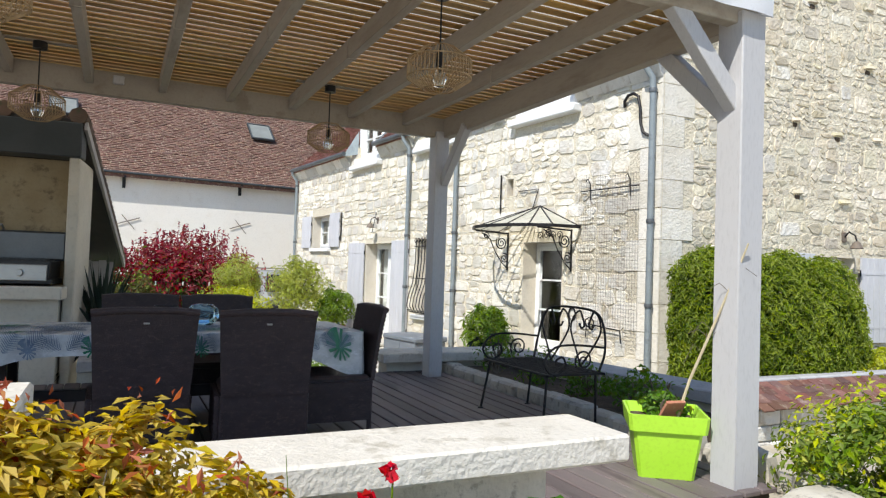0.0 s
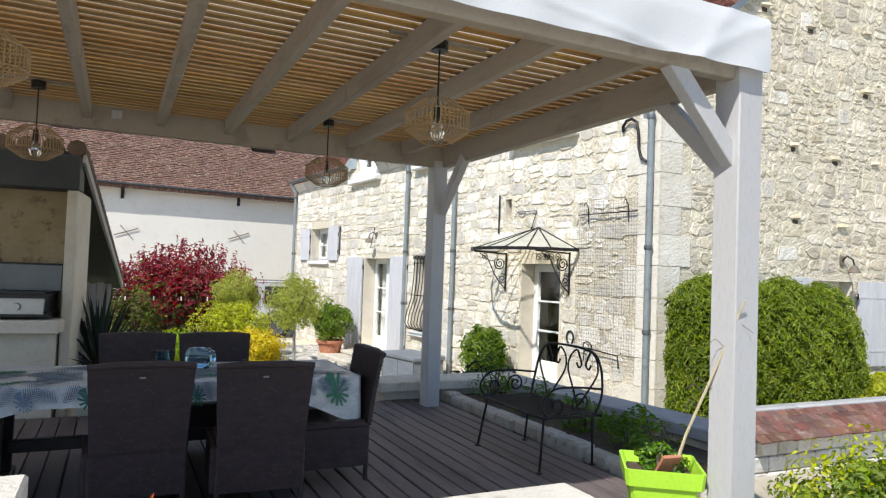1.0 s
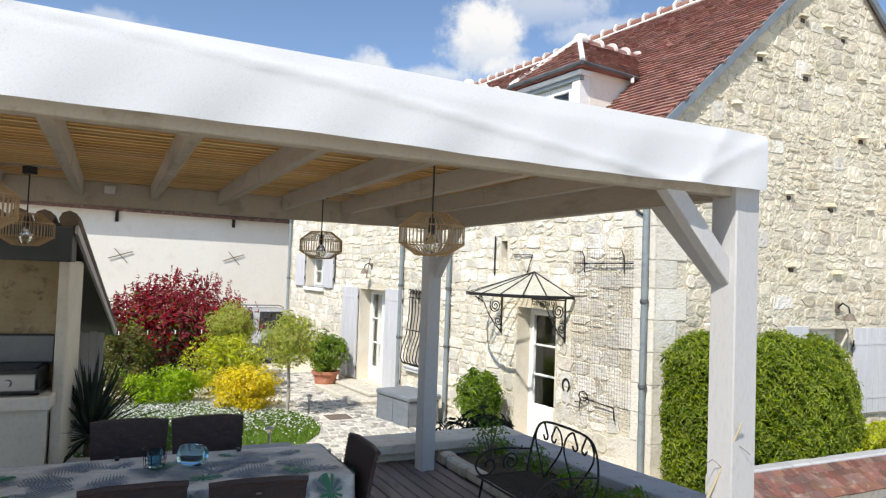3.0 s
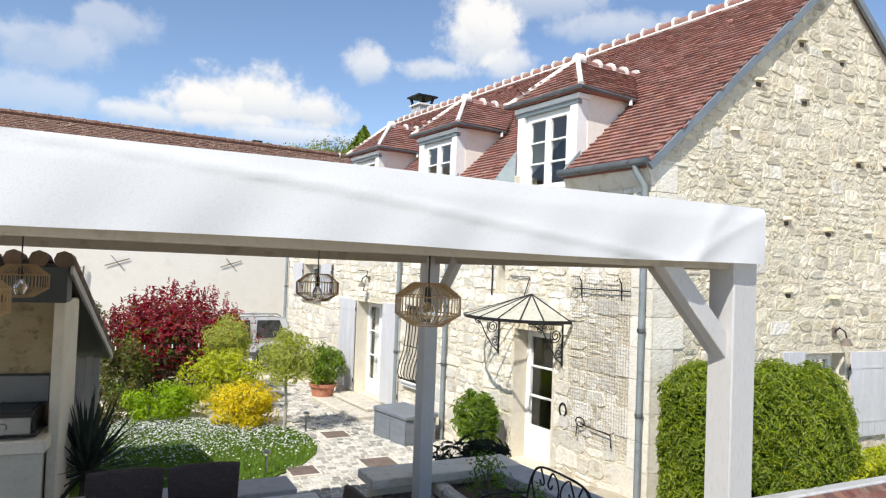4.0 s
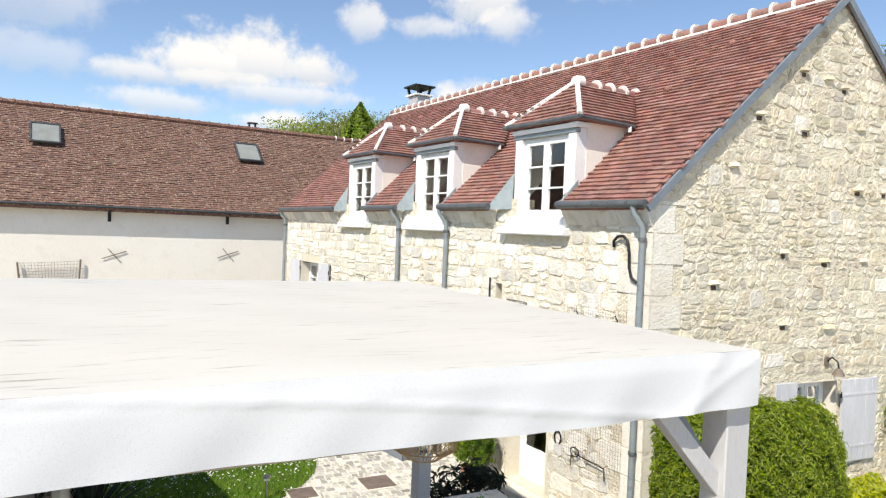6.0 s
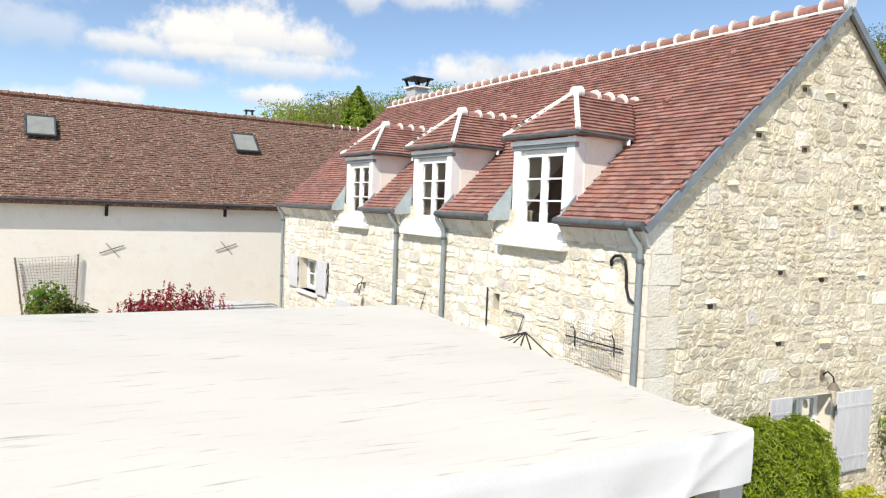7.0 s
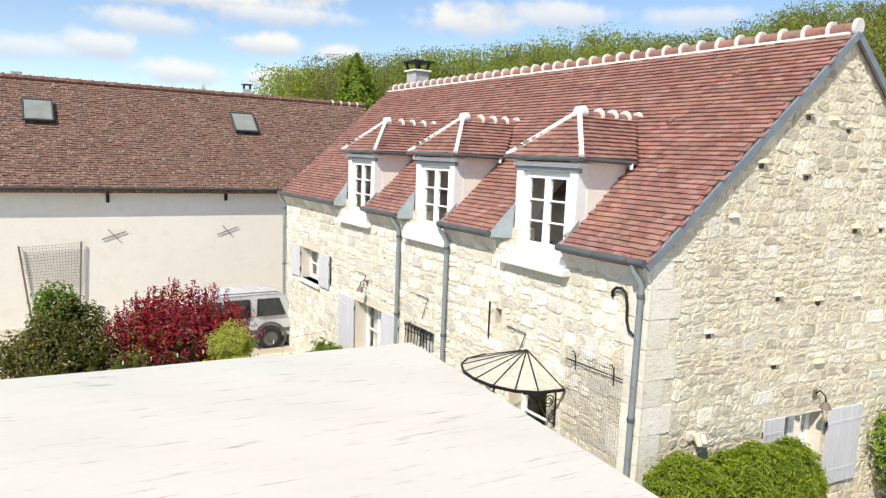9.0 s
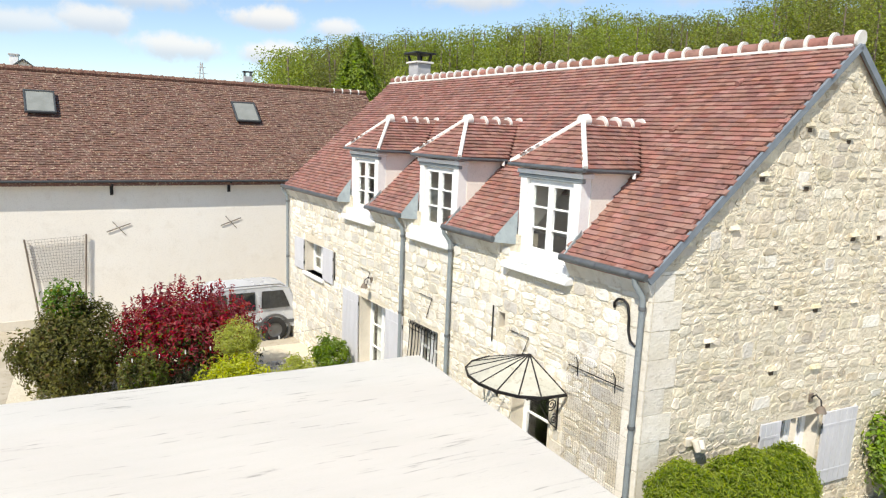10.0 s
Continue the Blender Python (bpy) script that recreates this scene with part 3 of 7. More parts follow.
nx, ny = 60, 34
X = [PX0 - 0.04 + (3.525 - PX0 + 0.04) * i / nx for i in range(nx + 1)]
Y = [2.82 + 5.28 * j / ny for j in range(ny + 1)]
g = G()
g.add([(x, y, tarp_z(x, y)) for y in Y for x in X], [[j * (nx + 1) + i, j * (nx + 1) + i + 1, (j + 1) * (nx + 1) + i + 1, (j + 1) * (nx + 1) + i] for j in range(ny) for i in range(nx)])
FX = [PX0 - 0.04 + (3.525 - PX0 + 0.04) * i / 200 for i in range(201)]
def skirt(g, line, out, drop):
    n = len(line)
    rows = 16
    vs = []
    for r in range(rows + 1):
        for i, (x, y) in enumerate(line):
            t = r / rows
            fold = 0.012 * math.sin(i * 0.35 + 2.2 * t) * math.sin(i * 0.13 + t) * t
            z = tarp_z(x, y)
            for c0, c1 in ((-0.6, 2.75), (3.62, 2.9), (3.2, 2.95)):      # long creases in the front edge
                if out[1] < 0:
                    along = c0 + (c1 - c0) * t ** 0.8
                    wide = 0.22 if c0 < 0 else 0.09
                    fold += (0.011 if c0 < 0 else 0.014) * math.exp(-max(0, x - along) / wide) * (1 if x >= along else math.exp((x - along) / 0.04))
            vs.append((x + out[0] * (fold + 0.012 * min(1, 4 * t)), y + out[1] * (fold + 0.012 * min(1, 4 * t)), z + (drop(x, y) - z) * t))
    g.add(vs, [[r * n + i, r * n + i + 1, (r + 1) * n + i + 1, (r + 1) * n + i] for r in range(rows) for i in range(n - 1)])
part("top_sheet", g, M_COVER, pergola, "white tarpaulin streaked with grey dirt", smooth=70)
g = G()
skirt(g, [(x, Y[0]) for x in FX], (0, -1), lambda x, y: 2.825 + 0.006 * math.sin(x * 2.2))
skirt(g, [(X[-1], y) for y in Y], (1, 0), lambda x, y: 2.835 + 0.22 * min(1, (y - 2.82) / 0.5))
skirt(g, [(x, Y[-1]) for x in X], (0, 1), lambda x, y: 3.0)
skirt(g, [(X[0], y) for y in Y], (-1, 0), lambda x, y: 2.85)
part("valance", g, M_VALANCE, pergola, "creased white hanging edge", smooth=70)



# ---- house: joinery, gutters, ironwork ----
def frame_window(parent, m, a0, a1, z0, z1, depth, leaves=2, bars=2, name="window", solid_low=0.0, curtain=False):
    """A casement set into an opening; m maps (along, out, up) to the world; a part of the house with its own pieces."""
    win = part(name, G(m).box(a0, a0 + 0.06, -depth - 0.06, -depth, z0, z1, 0.004).box(a1 - 0.06, a1, -depth - 0.06, -depth, z0, z1, 0.004).box(a0 + 0.06, a1 - 0.06, -depth - 0.06, -depth, z1 - 0.06, z1, 0.004).box(a0 + 0.06, a1 - 0.06, -depth - 0.06, -depth, z0, z0 + 0.05, 0.004), M_WHITE, parent)
    w = (a1 - a0 - 0.12) / leaves
    for i in range(leaves):
        l, r = a0 + 0.06 + i * w, a0 + 0.06 + (i + 1) * w
        g = G(m)
        o0, o1 = -depth - 0.05, -depth + 0.015
        g.box(l + 0.003, l + 0.07, o0, o1, z0 + 0.05, z1 - 0.06, 0.004).box(r - 0.07, r - 0.003, o0, o1, z0 + 0.05, z1 - 0.06, 0.004)
        g.box(l + 0.07, r - 0.07, o0, o1, z1 - 0.13, z1 - 0.06, 0.004).box(l + 0.07, r - 0.07, o0, o1, z0 + 0.05, z0 + 0.13 + solid_low, 0.004)
        lo, hi = z0 + 0.13 + solid_low, z1 - 0.13
        for b in range(bars):
            z = lo + (hi - lo) * (b + 1) / (bars + 1)
            g.box(l + 0.07, r - 0.07, o0 + 0.01, o1 - 0.005, z - 0.014, z + 0.014)
        part("casement", g, M_WHITE, win)
        pane = part("pane", G(m).box(l + 0.065, r - 0.065, -depth - 0.03, -depth - 0.024, lo, hi), M_GLASS, win, "clear window glass", smooth=0)
        pane.visible_shadow = False
    if curtain:
        g = G(m)
        n = 40
        a = [a0 + 0.08 + (a1 - a0 - 0.16) * i / n for i in range(n + 1)]
        y = [-depth - 0.16 - 0.02 * math.sin(i * 1.3) for i in range(n + 1)]
        g.add([(p, q, z0 + 0.06) for p, q in zip(a, y)] + [(p, q, z1 - 0.1) for p, q in zip(a, y)], [[i, i + 1, n + 2 + i, n + 1 + i] for i in range(n) if abs(i - n / 2) > 4])
        part("curtain", g, M_CURTAIN, win, "white net curtain")
    return win


def mapped(base, swap):
    """(along, out, up) to the world for the front (swap) or the gable."""
    k = Matrix(((0, -1, 0, 0), (1, 0, 0, 0), (0, 0, 1, 0), (0, 0, 0, 1))) if swap else Matrix(((1, 0, 0, 0), (0, -1, 0, 0), (0, 0, 1, 0), (0, 0, 0, 1)))
    return base @ k


FM, GM = mapped(H, True), mapped(GB, False)


def reveal(m, a0, a1, z0, z1, depth=0.3, sill=True):
    """Plastered cheeks, head and sill lining an opening."""
    g = G(m)
    g.box(a0, a0 + 0.015, -depth, 0.006, z0, z1).box(a1 - 0.015, a1, -depth, 0.006, z0, z1).box(a0 + 0.015, a1 - 0.015, -depth, 0.006, z1 - 0.015, z1)
    part("opening_lining", g, M_CREAM, house, "cream plaster lining of an opening")
    if sill:
        part("sill", G(m).box(a0 - 0.06, a1 + 0.06, -depth, 0.09, z0 - 0.1, z0, 0.012), M_WHITE, house, "white painted sill")


def shutter(m, a0, a1, z0, z1, out=0.035, boards=5):
    s = part("shutter", G(m).box(a0, a1, out, out + 0.012, z0, z1), M_SHUT, house, "pale grey boarded wooden shutter")
    w = (a1 - a0) / boards
    for i in range(boards):
        part("board", G(m).box(a0 + i * w + 0.003, a0 + (i + 1) * w - 0.003, out + 0.012, out + 0.03, z0, z1, 0.003), M_SHUT, s)
    for z in (z0 + 0.25 * min(1, z1 - z0), z1 - 0.25 * min(1, z1 - z0)):
        part("strap", G(m).box(a0 + 0.02, a1 - 0.05, out + 0.03, out + 0.036, z - 0.02, z + 0.02), M_SHUT, s)
        part("hinge", G(m).tube([(a0 if a0 > 0 else a0, out + 0.01, z - 0.05), (a0, out + 0.01, z + 0.05)], 0.012, 6), M_IRON, s, "dark iron hinge")
    return s


# the two front doors
reveal(FM, 1.94, 2.97, -0.45, 1.78, 0.3, False)
part("doorstep", G(FM).box(1.9, 3.02, -0.3, 0.28, -0.72, -0.47, 0.02), M_SLAB, house, "pale stone doorstep")
front_door = frame_window(house, FM, 1.955, 2.955, -0.46, 1.765, 0.28, 1, 2, "entrance_door", 0.45)
reveal(FM, 7.9, 9.4, -0.43, 1.87, 0.32, False)
frame_window(house, FM, 7.915, 9.385, -0.43, 1.855, 0.3, 2, 2, "garden_door", 0.22, True)
shutter(FM, 9.42, 10.38, -0.4, 1.88), shutter(FM, 7.05, 7.88, -0.4, 1.9)
reveal(FM, 5.55, 6.75, 0.26, 1.92)
frame_window(house, FM, 5.565, 6.735, 0.26, 1.905, 0.25, 2, 2, "grille_window", 0.0, True)
reveal(FM, 11.85, 13.3, 1.78, 2.75)
frame_window(house, FM, 11.865, 13.285, 1.78, 2.735, 0.25, 2, 1, "small_window", 0.0, True)
shutter(FM, 13.33, 14.1, 1.80, 2.76, boards=4), shutter(FM, 11.1, 11.82, 1.80, 2.76, boards=4)
reveal(FM, 3.28, 3.5, 2.6, 2.93, 0.2, False)
part("slit_panel", G(FM).box(3.295, 3.485, -0.2, -0.17, 2.6, 2.915), M_DARKWOOD, house, "dark slit window")
# gable window
reveal(GM, 3.03, 4.02, 0.3, 1.66, 0.25)
frame_window(house, GM, 3.045, 4.005, 0.3, 1.645, 0.22, 2, 1, "gable_window", 0.0, False)
shutter(GM, 2.52, 3.0, 0.32, 1.68, boards=4), shutter(GM, 4.08, 4.98, 0.30, 1.66, boards=6)

# dormers, set a little behind the wall face
FD = FM @ Matrix.Translation((0, -0.08, 0))
D_E, D_FRONT, D_TIP, D_SIDE, D_BACK = 0.93, 0.11, -0.67, -1.08, -2.02
for c in DORMERS:
    d = part("dormer", G(FD).box(c - 0.78, c - 0.60, -0.2, 0.02, 4.36, 5.62, 0.006).box(c + 0.56, c + 0.74, -0.2, 0.02, 4.06, 5.62, 0.006).box(c - 0.84, c + 0.80, -0.2, 0.06, 5.52, 5.60, 0.008).box(c - 0.60, c + 0.56, -0.2, 0.0, 5.45, 5.52), M_WHITE, house, "white painted dormer with casement window")
    part("sill", G(FM).box(c - 0.82, c + 0.92, -0.28, 0.16, 3.80, 3.93, 0.02), M_WHITE, d)
    part("sill_moulding", G(FM).box(c - 0.74, c + 0.80, -0.25, 0.07, 3.932, 4.10, 0.03), M_WHITE, d)
    part("drip_board", G(FM).box(c - 0.80, c + 0.78, -0.14, -0.045, 5.44, 5.515, 0.01), M_APRON, d, "pale zinc-clad lintel")
    frame_window(d, FD, c - 0.60, c + 0.56, 4.10, 5.45, 0.05, 2, 2, "dormer_window", 0.0, False)
    for s in (-1, 1):
        a = c - 0.77 if s < 0 else c + 0.72
        g = G(FD)
        vs = []
        for da in (-0.02, 0.02):
            vs += [(a + da, -0.2, 4.36), (a + da, -0.2, 5.66), (a + da, -1.34, 5.66), (a + da, -1.34, 5.55)]
        g.add(vs, [(0, 1, 2, 3), (7, 6, 5, 4), (0, 1, 5, 4), (1, 2, 6, 5), (2, 3, 7, 6), (3, 0, 4, 7)])
        part("cheek", g, M_RENDER, d, "white rendered dormer cheek")
    # zinc upstand closing the tiles beside the dormer foot
    g = G(FM)
    tri = [(c + 1.16, 0.24, 4.22), (c + 0.70, 0.0, 4.24), (c + 0.70, -0.01, 4.86)]
    g.add(tri + [(x, y - 0.014, z) for x, y, z in tri], [(0, 1, 2), (5, 4, 3), (0, 1, 4, 3), (1, 2, 5, 4), (2, 0, 3, 5)])
    part("zinc_flashing", g, M_FLASH, d, "pale zinc flashing", smooth=0)
    g = G(FM)
    a = c - 0.775
    g.add([(a - 0.012, 0.21, 4.33), (a - 0.012, -0.14, 4.31), (a - 0.012, -0.14, 4.70), (a + 0.012, 0.21, 4.33), (a + 0.012, -0.14, 4.31), (a + 0.012, -0.14, 4.70)], [(0, 1, 2), (5, 4, 3), (0, 1, 4, 3), (1, 2, 5, 4), (2, 0, 3, 5)])
    part("zinc_flashing", g, M_FLASH, d, "pale zinc flashing", smooth=0)
    # hipped roof: boarding, gutter, fascia
    e, tip, back = D_E, (c, D_TIP, 6.44), (c, D_BACK, 6.40)
    L0, R0, L1, R1 = (c + e, D_FRONT, 5.68), (c - e, D_FRONT, 5.68), (c + e, D_SIDE - 0.05, 5.68), (c - e, D_SIDE - 0.05, 5.68)
    g = G(FD)
    g.add([L0, R0, L1, R1, tip, back] + [(x, y, z - 0.06) for x, y, z in (L0, R0, L1, R1)], [(0, 1, 4), (1, 3, 5, 4), (2, 0, 4, 5), (6, 7, 1, 0), (7, 9, 3, 1), (8, 6, 0, 2), (9, 7, 6, 8)])
    droof = part("dormer_roof", g, M_TILE_J, d, "hipped red tile dormer roof", smooth=0)
    part("gutter", G(FD).tube([(c - e - 0.02, D_FRONT + 0.03, 5.66), (c + e + 0.02, D_FRONT + 0.03, 5.66)], 0.036, 8), M_ZINC, d)
    for s in (-1, 1):
        part("gutter", G(FD).tube([(c + s * (e + 0.02), D_FRONT + 0.03, 5.66), (c + s * (e + 0.02), D_SIDE, 5.63)], 0.034, 8), M_ZINC, d)
        part("gutter_outlet", G(FD).tube([(c + s * (e + 0.02), D_SIDE + 0.1, 5.63), (c + s * (e + 0.02), D_SIDE + 0.1, 5.53)], 0.032, 8), M_WHITE, d, "short white outlet pipe")
        part("hip_mortar", G(FD).tube([(c + s * e, D_FRONT, 5.70), (c, D_TIP, 6.47)], 0.045, 8), M_MORT_W, d, "white mortared hip")
    part("ridge_end", G(FD).tube([(c, D_TIP + 0.04, 6.44), (c, D_TIP - 0.10, 6.46)], 0.115, 12), M_MORT_W, d, "white rounded ridge end")
    for i in range(4):
        y = D_TIP - 0.17 - i * 0.33
        part("ridge_tile", G(FD).tube([(c, y + 0.08, 6.40), (c, y - 0.27, 6.39)], 0.095, 12), M_TILE, d)
        part("ridge_collar", G(FD).tube([(c, y - 0.255, 6.41), (c, y - 0.305, 6.42)], 0.135, 14), M_MORT_W, d, "white mortar collar")
    part("ridge_bedding", G(FD).box(c - 0.1, c + 0.1, -2.1, -0.72, 6.34, 6.39), M_MORT_W, d)

# main gutters between the dormers, with stone cornice below
GUT = [(-0.02, 1.68), (3.54, 5.18), (7.04, 8.71), (10.57, 14.78)]
for i, (a, b) in enumerate(GUT):
    part("gutter", G(FM).tube([(a - 0.05, 0.245, 4.285), (b, 0.245, 4.285)], 0.058, 10), M_ZINC, house)
    g = G(FM)
    n = max(2, int((b - a) / 0.45))
    for k in range(n):
        p, q = a + (b - a) * k / n + 0.004, a + (b - a) * (k + 1) / n - 0.004
        vs = [(p, 0.03, 3.98), (p, 0.18, 4.24), (p, 0.18, 4.29), (p, -0.02, 4.38), (q, 0.03, 3.98), (q, 0.18, 4.24), (q, 0.18, 4.29), (q, -0.02, 4.38)]
        part("cornice_stone", G(FM).add(vs, [(0, 1, 2, 3), (7, 6, 5, 4), (0, 4, 5, 1), (1, 5, 6, 2), (2, 6, 7, 3)]), M_STONE, house, smooth=0)
PIPES = [(0.09, -0.35), (5.09, -0.65), (7.09, -0.65), (14.66, -0.7)]
for a, zlow in PIPES:
    g = G(FM).tube([(a + 0.06 if a < 14 else a, 0.245, 4.27), (a + 0.05, 0.23, 4.16), (a, 0.11, 3.98), (a, 0.09, 3.82), (a, 0.09, zlow)], 0.045, 10)
    pipe = part("downpipe", g, M_APRON, house, "grey zinc downpipe")
    for z in (3.8, 2.0, 0.85):
        part("pipe_bracket", G(FM).lathe([(0.055, -0.03), (0.06, 0), (0.055, 0.03)], 10, (a, 0.09, z)), M_ZINC, pipe)
        part("pipe_bracket", G(FM).box(a - 0.01, a + 0.01, -0.01, 0.06, z - 0.012, z + 0.012), M_ZINC, pipe)
# verge boards and ridge
for (p, q) in (((-0.18, 0.085, roof_z(-0.18) - 0.13), (3.65, 0.085, 7.72)), ((3.65, 0.085, 7.72), (7.46, 0.085, roof_z(7.46) - 0.13))):
    part("verge_board", G(GM).bar(p, q, 0.05, 0.105), M_BLUEWOOD, house, "blue-grey painted verge board")
n_ridge = 38
for i in range(n_ridge):
    u0 = -0.5 + (HOUSE_L + 0.5) * i / n_ridge
    u1 = -0.5 + (HOUSE_L + 0.5) * (i + 1) / n_ridge
    part("ridge_tile", G(H).tube([(RIDGE_V, u0, RIDGE_Z - 0.03), (RIDGE_V, u1, RIDGE_Z - 0.03)], 0.095, 12), M_TILE, house)
    part("ridge_collar", G(H).tube([(RIDGE_V, u0 - 0.026, RIDGE_Z - 0.02), (RIDGE_V, u0 + 0.026, RIDGE_Z - 0.015)], 0.138, 14), M_MORT_W, house, "white mortar collar")
part("ridge_bedding", G(H).box(RIDGE_V - 0.15, RIDGE_V + 0.15, -0.45, HOUSE_L, RIDGE_Z - 0.15, RIDGE_Z - 0.09, 0.02), M_MORT_W, house, "white mortar bedding")
# chimney with open cap
ch = part("chimney", G(H).box(4.20, 4.72, 14.02, 14.62, 6.9, 8.44, 0.01), M_GREYSLAB, house, "small rendered chimney with open cap")
part("chimney_slab", G(H).box(4.13, 4.79, 13.95, 14.69, 8.44, 8.50, 0.01), M_MORT_W, ch)
for v in (4.26, 4.66):
    for u in (14.06, 14.62):
        part("cap_pier", G(H).bar((v + (0.0 if v > 4.5 else 0.0), u, 8.50), (v + (0.06 if v > 4.5 else -0.06), u + (0.06 if u > 14.3 else -0.06), 8.75), 0.07, 0.07, (0, 1, 0)), M_BLACK, ch)
part("cap_slab", G(H).box(4.06, 4.86, 13.90, 14.74, 8.74, 8.80, 0.01), M_BLACK, ch, "dark chimney cap")
# skylight seen beyond the last dormer
part("skylight", G(H).box(-0.42, 0.42, -0.35, 0.35, 0, 0.06, 0.01, pose(1.25, 11.0, roof_z(1.25) + 0.02, 0, -42.5, 0)), M_BLUEWOOD, house, "blue-grey roof window")
# roof vents
for v, u in ((2.0, 1.55), (2.9, 1.0), (3.2, 7.6), (2.9, 11.5)):
    part("vent_tile", G(H).tube([(v - 0.05, u, roof_z(v) - 0.01), (v + 0.09, u, roof_z(v) + 0.06)], 0.045, 8), M_TILE, house)

# wall anchors and small ironwork on the house
def hook_curve(m, pts, r):
    return G(m).tube(pts, r, 8)
part("iron_hook", hook_curve(FM, [(0.66, 0.03, 3.68), (0.65, 0.05, 3.76), (0.57, 0.06, 3.83), (0.47, 0.06, 3.84), (0.38, 0.06, 3.78), (0.35, 0.05, 3.6), (0.34, 0.05, 3.4), (0.29, 0.05, 3.26), (0.21, 0.03, 3.2), (0.15, 0.03, 3.24)], 0.022), M_IRON, house, "curved black iron hook")
part("iron_bar", G(FM).tube([(3.62, 0.04, 2.3), (3.62, 0.04, 3.0)], 0.014, 6), M_IRON, house, "vertical iron bar")
part("iron_bar", G(FM).tube([(11.0, 0.04, 1.95), (11.0, 0.04, 2.75)], 0.016, 6), M_IRON, house, "vertical iron bar")
for a, z in ((2.75, 2.66), (6.0, 2.62), (9.0, 2.62)):
    part("wire_bracket", G(FM).tube([(a + 0.33, 0.04, z), (a - 0.2, 0.04, z), (a + 0.02, 0.04, z - 0.5)], 0.009, 6), M_IRON, house, "thin bent iron bracket")
part("horseshoe", G(FM).tube([(1.66 + 0.075 * math.cos(t), 0.03, 0.62 + 0.1 * math.sin(t)) for t in [radians(d) for d in range(-60, 241, 20)]], 0.014, 6), M_IRON, house, "rusty horseshoe on the wall")

# glazed awning over the entrance
aw = thing("awning", "iron and glass fan awning on scrolled brackets", "awning")
AC, AZ = 2.58, 1.98
ap = (AC - 0.06, 0.02, 2.37)
rim = []
for i in range(9):
    t = math.pi * i / 8
    rim.append((AC + math.cos(t) * 1.07, 0.04 + 1.02 * math.sin(t) ** 0.8, AZ))
for i, p in enumerate(rim):
    part("rib", G(FM).tube([ap, p], 0.014, 6), M_IRON, aw)
    if i:
        q = rim[i - 1]
        pane = part("glass_pane", G(FM).add([ap, q, p, *[(x, y, z - 0.006) for x, y, z in (ap, q, p)]], [(0, 1, 2), (5, 4, 3), (0, 3, 4, 1), (1, 4, 5, 2), (2, 5, 3, 0)]), M_AWN, aw, "dusty translucent glass", smooth=0)
        pane.visible_shadow = False
        part("rim_bar", G(FM).bar(q, p, 0.025, 0.05), M_IRON, aw)
for s in (-0.86, 0.80):
    a = AC + s
    part("bracket_post", G(FM).bar((a, 0.03, 1.28), (a, 0.03, 1.95), 0.025, 0.02, (0, 1, 0)), M_IRON, aw)
    part("bracket_arm", G(FM).bar((a, 0.03, 1.93), (a, 0.72, 1.95), 0.02, 0.025), M_IRON, aw)
    sc = []
    for i in range(30):
        t = i / 29 * 4.2 * math.pi
        r = 0.02 + 0.10 * i / 29
        sc.append((a, 0.17 + r * math.cos(t), 1.76 + r * math.sin(t)))
    part("scroll", G(FM).tube(sc, 0.010, 6), M_IRON, aw)
    sc = [(a, 0.10 + (0.015 + 0.075 * i / 29) * math.cos(-i / 29 * 3.6 * math.pi), 1.49 + (0.015 + 0.075 * i / 29) * math.sin(-i / 29 * 3.6 * math.pi)) for i in range(30)]
    part("scroll", G(FM).tube(sc, 0.010, 6), M_IRON, aw)
    part("scroll", G(FM).tube([(a, 0.04, 1.32), (a, 0.16, 1.42), (a, 0.30, 1.6), (a, 0.42, 1.82), (a, 0.6, 1.92)], 0.010, 6), M_IRON, aw)
    sc = [(a, 0.5 + (0.015 + 0.05 * i / 24) * math.cos(i / 24 * 3.4 * math.pi), 1.87 + (0.015 + 0.05 * i / 24) * math.sin(i / 24 * 3.4 * math.pi)) for i in range(25)]
    part("scroll", G(FM).tube(sc, 0.009, 6), M_IRON, aw)
# scroll frieze over the door
for k in range(4):
    a = 1.98 + 0.16 * k
    part("scroll", G(FM).tube([(a + (0.01 + 0.06 * i / 20) * math.cos(i / 20 * 10), 0.05, 1.87 + (0.01 + 0.06 * i / 20) * math.sin(i / 20 * 10)) for i in range(21)], 0.008, 5), M_IRON, aw)

# bulging window grille
gr = thing("window_grille", "black iron window grille bulging at the foot", "grille")
for k in range(9):
    a = 5.62 + 1.06 * k / 8
    part("bar", G(FM).tube([(a, 0.06, 1.9), (a, 0.07, 1.4), (a, 0.12, 0.95), (a, 0.22, 0.65), (a, 0.25, 0.45), (a, 0.18, 0.33), (a, 0.06, 0.3)], 0.011, 6), M_IRON, gr)
    part("scroll", G(FM).tube([(a + 0.05 * math.cos(t), 0.07, 1.88 + 0.05 * math.sin(t)) for t in np.linspace(0, 6.2, 12)], 0.009, 5), M_IRON, gr)
for z, o in ((1.75, 0.075), (0.36, 0.21), (1.05, 0.12)):
    part("cross_bar", G(FM).tube([(5.58, o, z), (6.72, o, z)], 0.010, 6), M_IRON, gr)

